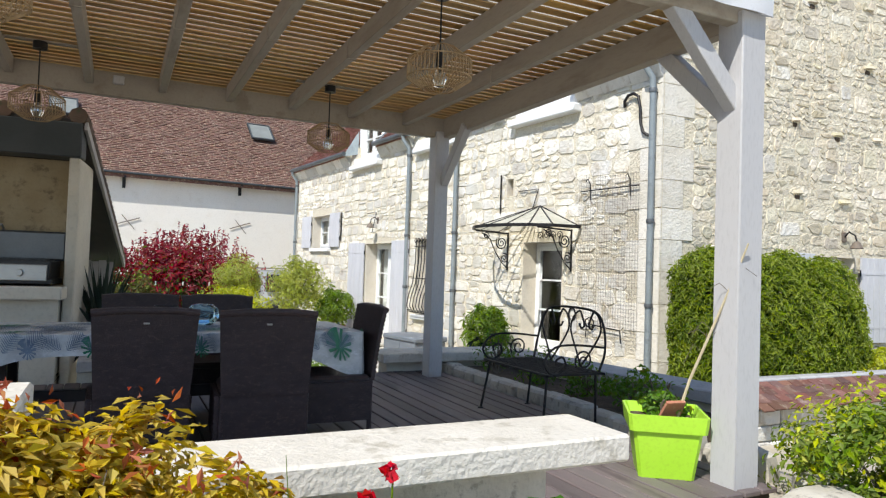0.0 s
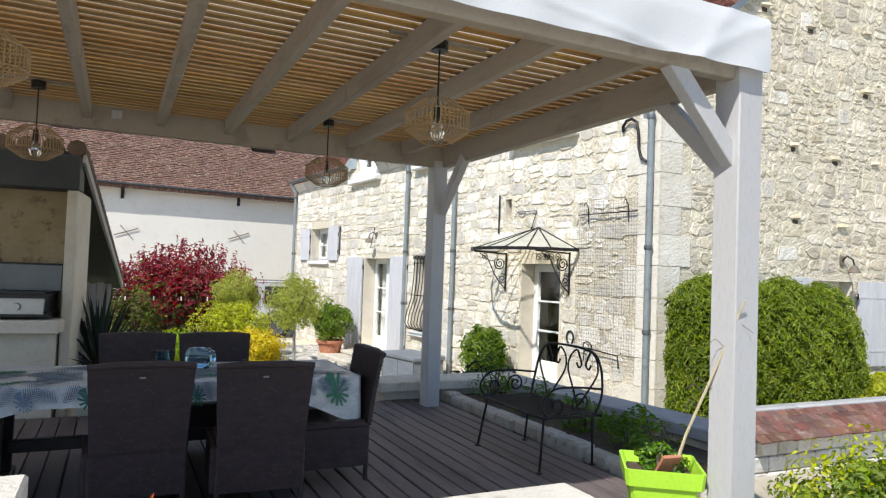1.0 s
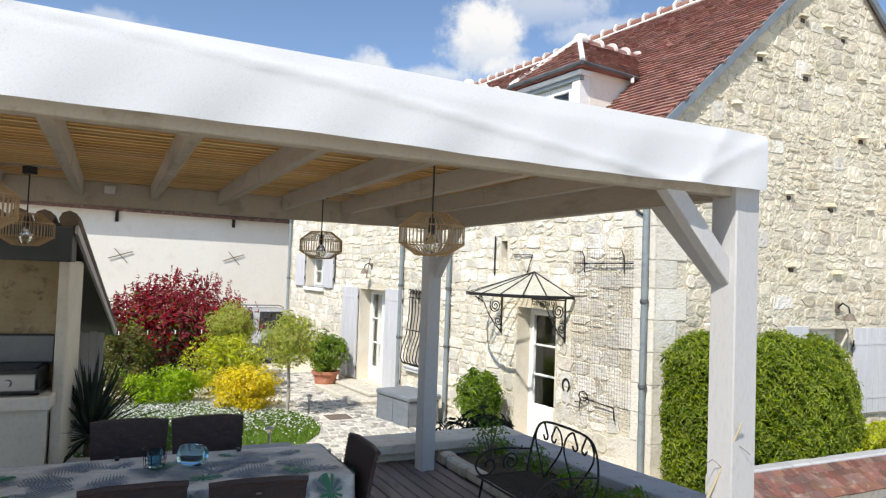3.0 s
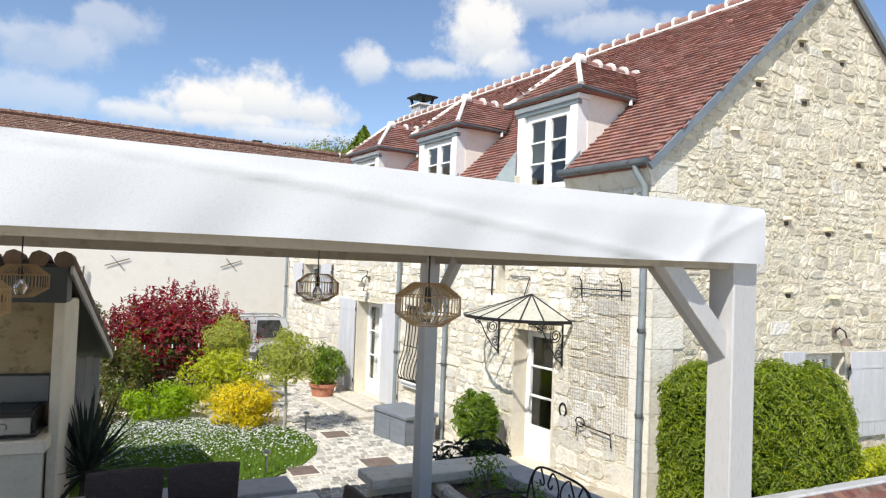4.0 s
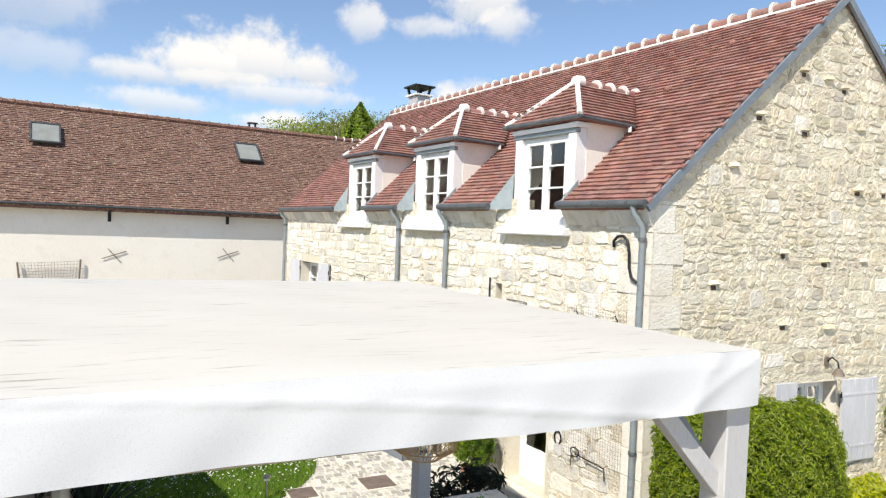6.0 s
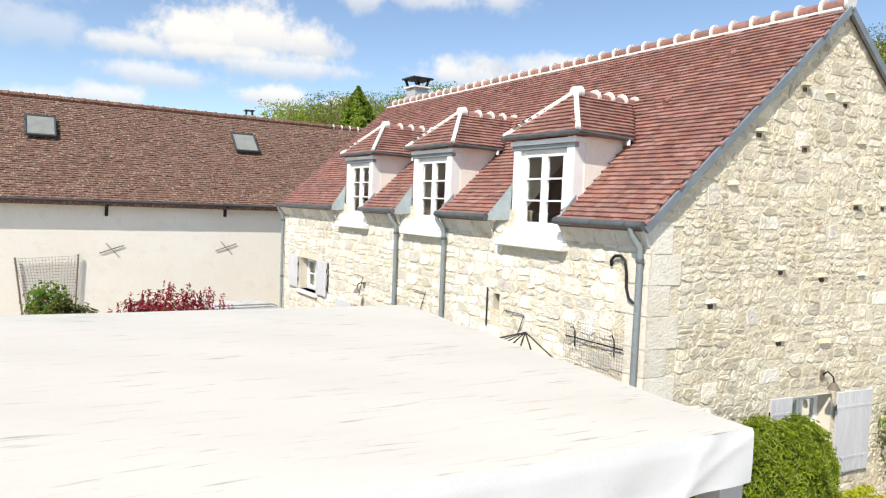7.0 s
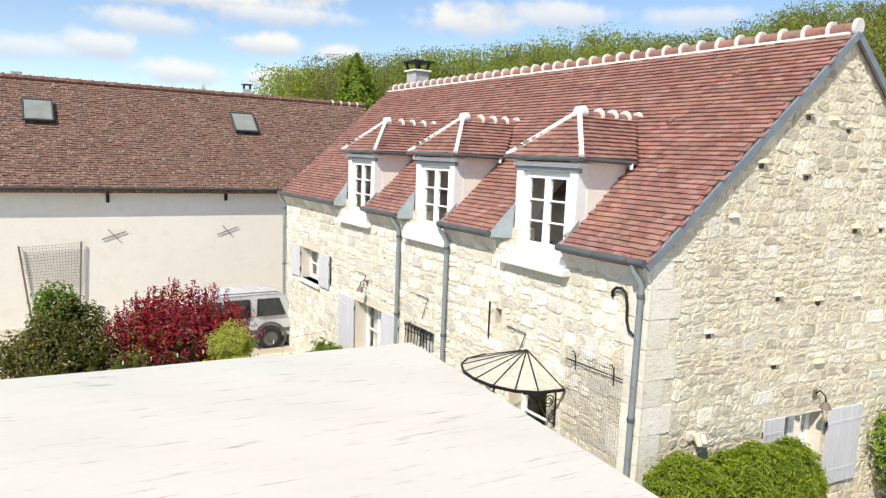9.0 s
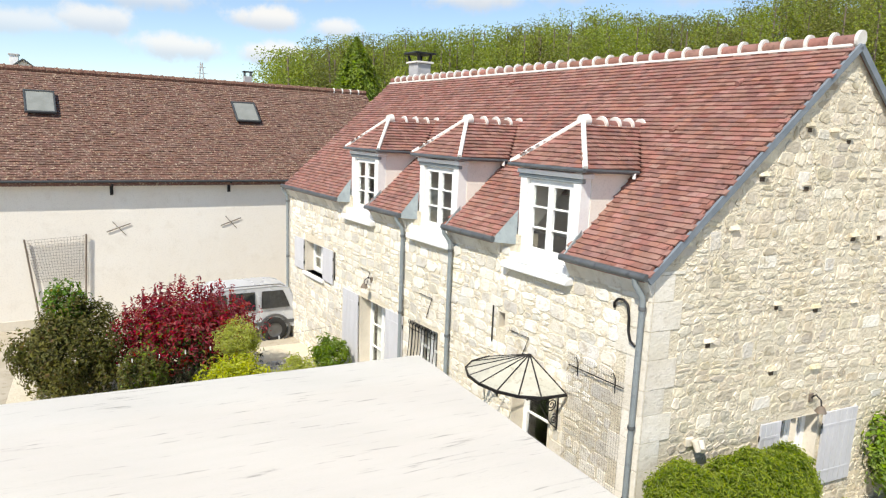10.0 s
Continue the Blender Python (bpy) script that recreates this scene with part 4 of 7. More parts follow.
# wire trellis by the corner
tr = thing("trellis", "rusty wire mesh trellis on the house wall", "trellis")
g = G(FM)
for k in range(25):
    a = 0.33 + 1.2 * k / 24
    top = 2.72 if k % 3 else 2.78
    g.tube([(a, 0.05, 0.2 + 0.1 * (k % 4)), (a + 0.015, 0.05, top)], 0.0018, 4, caps=False)
tagged(part("upright_wire", g, M_RUST, tr), kind="stuff")
g = G(FM)
for k in range(46):
    z = 0.28 + 2.42 * k / 45
    g.tube([(0.31 + 0.03 * (k % 3), 0.055, z), (1.53, 0.055, z + 0.01)], 0.0018, 4, caps=False)
tagged(part("cross_wire", g, M_RUST, tr), kind="stuff")
part("hanging_bar", G(FM).tube([(0.32, 0.07, 2.52), (1.5, 0.07, 2.52)], 0.010, 6), M_IRON, tr)
for a in (0.5, 1.3):
    part("hook", G(FM).tube([(a, 0.05, 2.38), (a, 0.06, 2.62), (a + 0.02, 0.09, 2.7), (a + 0.05, 0.1, 2.66)], 0.009, 6), M_IRON, tr)
part("key_rack", G(FM).tube([(1.22, 0.07, 0.50), (0.62, 0.07, 0.46), (0.60, 0.07, 0.28)], 0.009, 6).tube([(1.22 + 0.09 * math.cos(t), 0.08, 0.53 + 0.07 * math.sin(t)) for t in np.linspace(0, 8, 18)], 0.009, 6).tube([(1.28, 0.08, 0.5), (1.3, 0.08, 0.3)], 0.008, 6), M_IRON, tr)

# lamps on the walls
def wall_lantern(m, a, z, label):
    t = thing("wall_lamp", label, "lamp")
    part("bracket", G(m).tube([(a, 0.02, z + 0.12), (a, 0.1, z + 0.2), (a, 0.2, z + 0.14), (a, 0.22, z + 0.05)], 0.014, 6), M_IRON, t)
    part("shade", G(m @ pose(a, 0.22, z)).lathe([(0.02, 0.05), (0.05, 0.03), (0.095, -0.06), (0.09, -0.065), (0.03, 0.02)], 16), M_RUST, t)
    part("wall_plate", G(m).box(a - 0.05, a + 0.05, 0.0, 0.03, z + 0.04, z + 0.2, 0.01), M_RUST, t)
wall_lantern(GM, 3.72, 1.85, "rusty iron wall lamp over the gable window")
wall_lantern(FM, 8.75, 2.3, "small iron wall lamp beside the garden door")
fl = thing("security_light", "cream plastic twin security floodlight", "lamp")
part("base", G(GM).box(0.9, 1.06, 0.0, 0.06, 1.56, 1.72, 0.02), M_CREAM, fl)
part("head", G(GM @ pose(1.02, 0.14, 1.62, 20, 0, -30)).lathe([(0.0, -0.09), (0.045, -0.09), (0.058, 0.08), (0.0, 0.08)], 14), M_CREAM, fl)
part("head", G(GM @ pose(1.14, 0.13, 1.58, 60, 0, 30)).lathe([(0.0, -0.08), (0.05, -0.08), (0.06, 0.08), (0.0, 0.08)], 14), M_CREAM, fl)
# putlog holes: short stone hoods over dark blocks that stand for the sockets' shade
for k, (a, z) in enumerate(((1.91, 5.67), (2.91, 5.53), (1.45, 4.87), (2.58, 3.64), (3.53, 3.52), (4.5, 3.54), (1.17, 3.16), (2.65, 2.54), (3.7, 2.46), (4.24, 4.69), (4.91, 4.69), (4.25, 5.66), (3.78, 6.28), (2.82, 6.43), (3.4, 6.37))):
    w = 0.05 + 0.03 * rng.random()
    o = 0.045 + 0.035 * rng.random()
    vs = [(a - w - 0.05, -0.02, z + 0.02), (a + w + 0.04, -0.02, z + 0.03), (a + w + 0.02, o, z + 0.05), (a - w - 0.02, o * 0.8, z + 0.04), (a - w - 0.04, -0.02, z + 0.11), (a + w + 0.03, -0.02, z + 0.12), (a + w, o * 0.55, z + 0.10), (a - w, o * 0.4, z + 0.08)]
    part("socket_stone", G(GM).add(vs, [(0, 1, 2, 3), (7, 6, 5, 4), (0, 4, 5, 1), (1, 5, 6, 2), (2, 6, 7, 3), (3, 7, 4, 0)]), M_LICHEN if k in (4, 8) else M_GSTONE, house, "projecting stone over a putlog hole", smooth=0)
    if k % 3 != 2:
        part("hole_shade_block", G(GM).box(a - w * 0.7, a + w * 0.8, -0.02, 0.014, z - 0.045, z + 0.02), M_SOIL_HOLE, house, "dark block standing for the shade in a putlog hole")

# ---- outbuilding details ----
BMX = mapped(FB, False)
part("gutter", G(BMX).tube([(-16, 0.36, 4.15), (9.3, 0.36, 4.15)], 0.04, 8), M_HOOD, barn)
part("plinth", G(BMX).box(-16, 9.2, -0.01, 0.02, -0.9, -0.35), M_CREAM, barn)
for x in np.arange(-15.9, 9.2, 0.4):
    part("ridge_tile", G(FB).tube([(x, 3.95, 7.8), (x + 0.38, 3.95, 7.81)], 0.11, 8), M_OLDTILE, barn)
    part("ridge_collar", G(FB).tube([(x - 0.03, 3.95, 7.81), (x + 0.03, 3.95, 7.81)], 0.13, 8), M_MORT_W if x > 7.6 else M_OLDTILE, barn)
for x, y in ((-3.75, 2.45), (3.3, 2.45)):
    m = FB @ pose(x, y, 4.2 + (y + 0.32) * BK + 0.06, math.degrees(math.atan(BK)), 0, 0)
    sk = part("skylight", G(m).box(-0.47, 0.47, -0.58, -0.51, 0, 0.09, 0.01).box(-0.47, 0.47, 0.51, 0.58, 0, 0.09, 0.01).box(-0.47, -0.41, -0.51, 0.51, 0, 0.09, 0.01).box(0.41, 0.47, -0.51, 0.51, 0, 0.09, 0.01), M_HOOD, barn, "dark framed roof window")
    part("pane", G(m).box(-0.41, 0.41, -0.51, 0.51, 0.05, 0.06), M_SKYPANE, sk, "glossy roof glass with the reflected sky's grey in its colour", smooth=0)
for x, z in ((-1.93, 3.87), (1.93, 3.93)):
    part("iron_pulley", G(BMX).bar((x, 0.02, z - 0.2), (x, 0.05, z + 0.2), 0.1, 0.08, (0, 1, 0)), M_IRON, barn, "black iron wall bracket")
    part("iron_pulley", G(BMX).bar((x, 0.0, z + 0.12), (x, 0.35, z + 0.16), 0.06, 0.06), M_IRON, barn)
for x, z in ((-1.75, 2.55), (2.0, 2.62)):
    part("tie_plate", G(BMX).bar((x - 0.38, 0.035, z - 0.12), (x + 0.36, 0.035, z + 0.14), 0.032, 0.015, (0, 1, 0)).bar((x - 0.2, 0.03, z + 0.22), (x + 0.22, 0.02, z - 0.26), 0.022, 0.015, (0, 1, 0)), M_RUST, barn, "crossed wall tie plate")
wt = thing("wall_trellis", "grey fan-shaped wire trellis against the outbuilding wall", "trellis")
for k in range(20):
    s = k / 19
    part("upright_wire", G(BMX).tube([(-4.2 + 1.32 * s, 0.1, 0.9), (-4.5 + 1.75 * s, 0.1, 2.25 + 0.1 * s)], 0.005, 4, caps=False), M_RUST, wt)
for k in range(16):
    s = k / 15
    part("cross_wire", G(BMX).tube([(-4.2 - 0.3 * s, 0.1, 0.9 + 1.36 * s), (-2.88 + 0.13 * s, 0.1, 0.9 + 1.45 * s)], 0.005, 4, caps=False), M_RUST, wt)
for p, q in (((-4.2, 0.1, -0.4), (-4.5, 0.1, 2.3)), ((-2.88, 0.1, -0.4), (-2.75, 0.1, 2.4))):
    part("post", G(BMX).tube([p, q], 0.03, 6), M_RUST, wt)

# beyond the outbuilding: its rear chimney, a neighbouring gable and a pylon
rc = thing("rear_chimney", "small grey chimney with a dark cap behind the ridge", "chimney")
part("stack", G().box(6.00, 6.34, 33.2, 33.5, 3.0, 8.40, 0.01), M_GREYSLAB, rc)
for x in (6.03, 6.31):
    part("cap_pier", G().box(x - 0.03, x + 0.03, 33.22, 33.48, 8.40, 8.58), M_BLACK, rc)
part("cap_slab", G().box(5.94, 6.40, 33.14, 33.56, 8.58, 8.63, 0.008), M_BLACK, rc)
nh = thing("neighbour_house", "distant white gabled house with a white chimney", "house")
part("wall", G().add([(-5.7, 60, -2), (-4.0, 60, -2), (-4.0, 60, 9.55), (-4.85, 60, 10.2), (-5.7, 60, 9.55), (-5.7, 66, -2), (-4.0, 66, -2), (-4.0, 66, 9.55), (-4.85, 66, 10.2), (-5.7, 66, 9.55)], [(0, 1, 2, 3, 4), (9, 8, 7, 6, 5), (0, 5, 6, 1), (1, 6, 7, 2), (0, 4, 9, 5)]), M_RENDER, nh, smooth=0)
for s in (-1, 1):
    part("roof", G().bar((-4.85 + s * 1.1, 62.9, 9.43), (-4.85, 62.9, 10.27), 6.4, 0.1, (s * 0.6, 0, 0.8)), M_HOOD, nh, "dark slate roof")
stack = part("chimney", G().box(-5.75, -5.2, 60.3, 60.9, 8.5, 10.55, 0.01), M_WHITE, nh, "white chimney")
part("chimney_slab", G().box(-5.82, -5.13, 60.23, 60.97, 10.55, 10.66, 0.01), M_GREYSLAB, stack)
py = thing("pylon", "distant grey lattice pylon", "pylon")
PYX = 15.6
for sx in (-1, 1):
    for sy in (-1, 1):
        part("leg", G().bar((PYX + sx * 1.5, 120 + sy * 1.5, -2), (PYX + sx * 0.15, 120 + sy * 0.15, 15.8), 0.09, 0.09), M_GREYSLAB, py)
for z, w in ((13.2, 1.1), (14.2, 1.0), (15.2, 0.7)):
    part("cross_arm", G().bar((PYX - w, 120, z), (PYX + w, 120, z), 0.10, 0.10), M_GREYSLAB, py)
for k in range(9):
    z0, z1 = -2 + 2 * k, 2 * k
    w0, w1 = 1.5 - 0.15 * k, 1.35 - 0.15 * k
    part("brace", G().bar((PYX - w0, 118.5 + 0.15 * k, z0), (PYX + w1, 118.65 + 0.15 * k, z1), 0.06, 0.06), M_GREYSLAB, py)
    part("brace", G().bar((PYX + w0, 118.5 + 0.15 * k, z0), (PYX - w1, 118.65 + 0.15 * k, z1), 0.06, 0.06), M_GREYSLAB, py)


# ---- terrace: deck, low walls ----
deck = thing("deck", "dark brown timber deck boards under the pergola", "deck", kind="structure")
x, k = -5.0, 0
while x < 3.62:
    dz = 0.002 * ((k * 7) % 3 - 1)
    part("deck_board", G().box(x, x + 0.131, 2.80, 7.62, -0.03 + dz, dz, 0.005), M_DECK, deck, smooth=0)
    x, k = x + 0.144, k + 1
part("deck_joists", G().box(-5.0, 3.62, 2.85, 7.6, -0.2, -0.045), M_DARKWOOD, deck)


def coping(name, label, top, under, zt, thick, zb, mat_top, mat_wall, m=None):
    """A coping slab on a recessed wall; top and under are x0, x1, y0, y1."""
    t = thing(name, label, "low wall")
    part("slab", G(m).box(*top, zt - thick, zt, 0.012), mat_top, t, "flat coping slab")
    part("masonry", G(m).box(*under, zb, zt - thick), mat_wall, t)
    return t


coping("front_low_wall", "pale stone coping slab on a low garden wall", (-0.2, 2.02, 2.27, 2.71), (-0.2, 1.72, 2.46, 2.62), 0.56, 0.115, -0.3, M_SLAB, M_ROCK)
coping("stepped_low_wall", "higher pale coping slab on a garden wall", (-2.2, -0.225, 2.3, 2.78), (-2.2, -0.3, 2.38, 2.7), 0.795, 0.11, -0.3, M_SLAB, M_ROCK)
coping("back_low_wall", "pale coping slab on a low wall at the deck edge", (2.88, 4.95, 7.48, 8.0), (2.98, 4.9, 7.625, 7.9), 0.23, 0.115, -0.8, M_SLAB, M_CREAM)
coping("lawn_side_low_wall", "grey coping slab on a low wall between deck and lawn", (-0.3, 2.0, 7.5, 8.0), (-0.3, 1.95, 7.64, 7.9), 0.23, 0.115, -0.8, M_GREYSLAB, M_CREAM)
coping("side_low_wall", "grey coping slab on a low wall beside the flower bed", (-0.235, 0.235, -3.15, 0.0), (-0.17, 0.17, -3.1, -0.05), 0.225, 0.12, -0.5, M_GREYSLAB, M_CREAM, pose(4.72, 7.46, 0, 0, 0, 7.4))
bed = G()
bed.box(3.86, 4.9, 4.2, 7.6, -0.3, 0.03)
solid("flower_bed", bed, M_SOIL_HOLE, "dark soil of a narrow flower bed", "ground", kind="structure")
edging = thing("bed_edging", "row of rough stones edging the flower bed", "edging")
y = 4.0
while y < 7.4:
    l = 0.28 + 0.3 * rng.random()
    g = G().box(3.70 + 0.03 * rng.random(), 3.88, y, y + l - 0.02, -0.05, 0.075 + 0.035 * rng.random(), 0.025)
    part("edging_stone", g, M_ROCK, edging)
    y += l
for x, y, sx, sy, h in ((3.55, 2.45, 0.32, 0.2, 0.05), (3.95, 2.75, 0.22, 0.16, 0.03), (3.15, 2.35, 0.25, 0.2, 0.02), (4.0, 3.4, 0.2, 0.25, 0.04), (3.9, 3.85, 0.16, 0.2, 0.1)):
    prof = G(pose(x, y, -0.2, 0, 0, 40 * rng.random()) @ Matrix.Diagonal((sx, sy, 1, 1)))
    prof.lathe([(0.02, 0.0), (1.0, 0.0), (1.06, 0.12), (0.95, 0.2 + h), (0.6, 0.235 + h), (0.0, 0.24 + h)], 9)
    solid("garden_rock", prof, M_ROCK, "flat pale garden rock", "rock", "garden rocks")


# ---- hanging lamps ----
def pendant(x, y, ztop):
    t = thing("pendant_lamp", "bamboo cage pendant lamp on a black cord", "lamp", "pendant lamps", at=pose(x, y, ztop))
    part("ceiling_cap", G().lathe([(0.0, 0.0), (0.055, 0.0), (0.055, -0.06), (0.0, -0.06)], 16), M_BLACK, t)
    part("cord", G().tube([(0, 0, -0.05), (0, 0, -0.42)], 0.006, 6), M_BLACK, t)
    part("socket", G().lathe([(0.0, -0.40), (0.022, -0.41), (0.026, -0.5), (0.0, -0.5)], 12), M_BLACK, t)
    part("bulb", G().lathe([(0.012, -0.49), (0.02, -0.505), (0.048, -0.56), (0.05, -0.59), (0.035, -0.625), (0.0, -0.635)], 14), M_BULB, t, "clear glass bulb")
    prof = [(0.105, -0.385), (0.205, -0.465), (0.205, -0.575), (0.10, -0.645)]
    g = G()
    for k in range(46):
        a = 2 * math.pi * k / 46
        g.tube([(r * math.cos(a), r * math.sin(a), z) for r, z in prof], 0.0034, 4, caps=False)
    tagged(part("cage", g, M_CANE, t, "fine bamboo cage"), kind="stuff")
    for r, z in prof:
        part("ring", G().tube([(r * math.cos(a), r * math.sin(a), z) for a in np.linspace(0, 2 * math.pi, 29)], 0.004, 5, caps=False), M_CANE, t)
    return t


lamp = pendant(1.80, 3.86, 3.02)
for x, y in ((1.84, 6.5), (-0.64, 6.5), (-0.62, 3.86), (-3.1, 6.5), (-3.1, 3.86)):
    copy_thing(lamp, pose(x, y, 3.02))
for x, y in ((1.80, 3.86), (1.84, 6.5), (-0.64, 6.5), (-0.62, 3.86), (-3.1, 6.5), (-3.1, 3.86)):
    part("lamp_batten", G().box(x - 0.34, x + 0.34, y - 0.03, y + 0.03, 3.02, 3.034), M_RAFT, pergola)
for i, x in enumerate(RAFTERS):
    part("joint_strap", G().box(x - 0.041, x + 0.041, 5.0 + 0.1 * (i % 2), 5.02 + 0.1 * (i % 2), 2.875, 3.03), M_RAFT, pergola)
part("junction_box", G().box(-0.1, 0.0, 7.09, 7.138, 2.9, 2.98, 0.008), M_POST, pergola, "small grey junction box")


# ---- dining set ----
def wicker_sheet(m, w0, w1, h, cols, rows, curve=0.0, t=0.03):
    """A woven panel: staggered strands bulging over and under."""
    vs, fs = [], []
    for j in range(rows + 1):
        for i in range(cols + 1):
            s, r = i / cols, j / rows
            w = w0 + (w1 - w0) * r
            bump = 0.0045 * (1 if (i // 1 + j // 1) % 2 else -1)
            vs.append(((s - 0.5) * w, curve * r * r + bump, r * h))
    n = len(vs)
    vs += [(x, y + t, z) for x, y, z in vs[:n]]
    c = cols + 1
    for j in range(rows):
        for i in range(cols):
            q = [j * c + i, j * c + i + 1, (j + 1) * c + i + 1, (j + 1) * c + i]
            fs += [q, [n + k for k in q[::-1]]]
    ring = [i for i in range(c)] + [j * c + cols for j in range(1, rows + 1)] + [rows * c + i for i in range(cols - 1, -1, -1)] + [j * c for j in range(rows - 1, 0, -1)]
    fs += [[a, b, n + b, n + a] for a, b in zip(ring, ring[1:] + ring[:1])]
    return G(m).add(vs, fs)


def wicker_chair():
    """Faces +y; its back stands at y = 0."""
    t = thing("dining_chair", "dark brown woven wicker chair at the table", "chair", "chairs round the table")
    part("backrest", wicker_sheet(pose(0, 0.03, 0.40, 5), 0.54, 0.60, 0.54, 34, 34, -0.03), M_WICKER, t)
    part("back_skirt", wicker_sheet(pose(0, 0.045, 0.12), 0.53, 0.54, 0.30, 34, 18), M_WICKER, t)
    part("top_rail", G().tube([(-0.30, -0.035, 0.92), (-0.15, -0.045, 0.935), (0.15, -0.045, 0.935), (0.30, -0.035, 0.92)], 0.022, 8), M_WICKER, t)
    part("seat", G().box(-0.27, 0.27, 0.06, 0.58, 0.38, 0.44, 0.02), M_WICKER, t)
    for s in (-1, 1):
        part("side_skirt", wicker_sheet(pose(s * 0.275, 0.32, 0.12, 0, 0, 90), 0.50, 0.50, 0.28, 28, 16), M_WICKER, t)
        for y in (0.06, 0.56):
            part("leg", G().tube([(s * 0.262, y, 0.0), (s * 0.262, y, 0.40)], 0.018, 8), M_WICKER, t)
    part("front_skirt", wicker_sheet(pose(0, 0.56, 0.2), 0.53, 0.53, 0.2, 34, 12), M_WICKER, t)
    part("maker_plate", G().box(-0.018, 0.018, -0.045, -0.036, 0.85, 0.862, 0.003), M_STEEL, t, "small metal plate")
    return t


chair = wicker_chair()
chair.matrix_world = pose(0.19, 4.47, 0, 0, 0, 1)
for x, y, r in ((0.90, 4.36, -4), (1.80, 5.04, 91), (0.83, 6.22, 180), (0.21, 6.25, 178), (-1.25, 5.2, -88)):
    copy_thing(chair, pose(x, y, 0, 0, 0, r))

table = thing("dining_table", "dark wooden trestle dining table under a printed cloth", "table")
part("tabletop", G().box(-0.98, 1.62, 4.87, 5.78, 0.70, 0.738, 0.008), M_DARKWOOD, table)
for x in (-0.62, 1.2):
    for y in (5.05, 5.6):
        part("leg", G().box(x - 0.04, x + 0.04, y - 0.04, y + 0.04, 0.06, 0.70, 0.006), M_DARKWOOD, table)
    part("foot", G().box(x - 0.05, x + 0.05, 4.92, 5.74, 0.0, 0.06, 0.008), M_DARKWOOD, table)
    part("apron", G().box(x - 0.03, x + 0.03, 5.09, 5.56, 0.60, 0.70), M_DARKWOOD, table)
part("stretcher", G().box(-0.58, 1.16, 5.29, 5.36, 0.25, 0.33, 0.006), M_DARKWOOD, table)

# the cloth: top, hanging sides with waves, and printed leaves lying on it
cloth = thing("tablecloth", "white and blue-grey tablecloth printed with green leaves", "tablecloth")
CX0, CX1, CY0, CY1 = -1.0, 1.70, 4.85, 5.80
def cloth_point(s, drop, depth):
    """s runs round the table edge in metres; drop from 0 to 1."""
    w, d = CX1 - CX0, CY1 - CY0
    s = s % (2 * (w + d))
    if s < w:
        x, y, nx_, ny_ = CX0 + s, CY0, 0, -1
    elif s < w + d:
        x, y, nx_, ny_ = CX1, CY0 + s - w, 1, 0
    elif s < 2 * w + d:
        x, y, nx_, ny_ = CX1 - (s - w - d), CY1, 0, 1
    else:
        x, y, nx_, ny_ = CX0, CY1 - (s - 2 * w - d), -1, 0
    near = min(abs(s - k) for k in (0, w, w + d, 2 * w + d, 2 * (w + d)))
    fall = depth + 0.20 * math.exp(-(near / 0.36) ** 2)
    out = 0.012 + 0.02 * drop * math.sin(s * 9.0) + 0.03 * drop * math.exp(-(near / 0.2) ** 2)
    return (x + nx_ * out, y + ny_ * out, 0.752 - fall * drop)
n, rows = 220, 8
per = 2 * (CX1 - CX0 + CY1 - CY0)
g = G()
g.box(CX0, CX1, CY0, CY1, 0.742, 0.752, 0.004)
part("top_sheet", g, M_CLOTH, cloth)
g = G()
g.add([cloth_point(per * i / n, r / rows, 0.13) for r in range(rows + 1) for i in range(n)], [[r * n + i, r * n + (i + 1) % n, (r + 1) * n + (i + 1) % n, (r + 1) * n + i] for r in range(rows) for i in range(n)])
part("hanging_edge", g, M_CLOTH, cloth, smooth=70)
def monstera(r):
    """A lobed leaf outline of about radius r."""
    pts = []
    for i in range(60):
        a = 2 * math.pi * i / 60
        k = r * (0.75 + 0.35 * abs(math.cos(a / 2)) ** 3) * (1.0 if (i % 5) < 3 or i < 4 or i > 56 else 0.34)
        pts.append((k * 0.85 * math.sin(a), k * 1.25 * math.cos(a)))
    return pts
def printed_leaf(place, right, up, r, mat):
    c, rt, upv = Vector(place), Vector(right).normalized(), Vector(up).normalized()
    pts = [c + rt * a + upv * b for a, b in monstera(r)]
    part("printed_leaf", G().add([c] + pts, [[0, i + 1, (i + 1) % 60 + 1] for i in range(60)]), mat, cloth, smooth=0)
for x, r in ((1.52, 0.115), (1.22, 0.06), (0.55, 0.07), (-0.1, 0.07), (-0.45, 0.06), (-0.72, 0.115), (-0.9, 0.07)):
    printed_leaf((x, CY0 - 0.033, 0.655 - 0.3 * max(0, r - 0.08)), (1, 0, 0.5), (-0.5, 0, 1), r, M_LEAFPRINT if r > 0.065 else M_LEAFPRINT_B)
for y, r in ((5.0, 0.08), (5.3, 0.07), (5.6, 0.08)):
    printed_leaf((CX1 + 0.034, y, 0.655), (0, 1, 0.2), (0, -0.2, 1), r, M_LEAFPRINT)
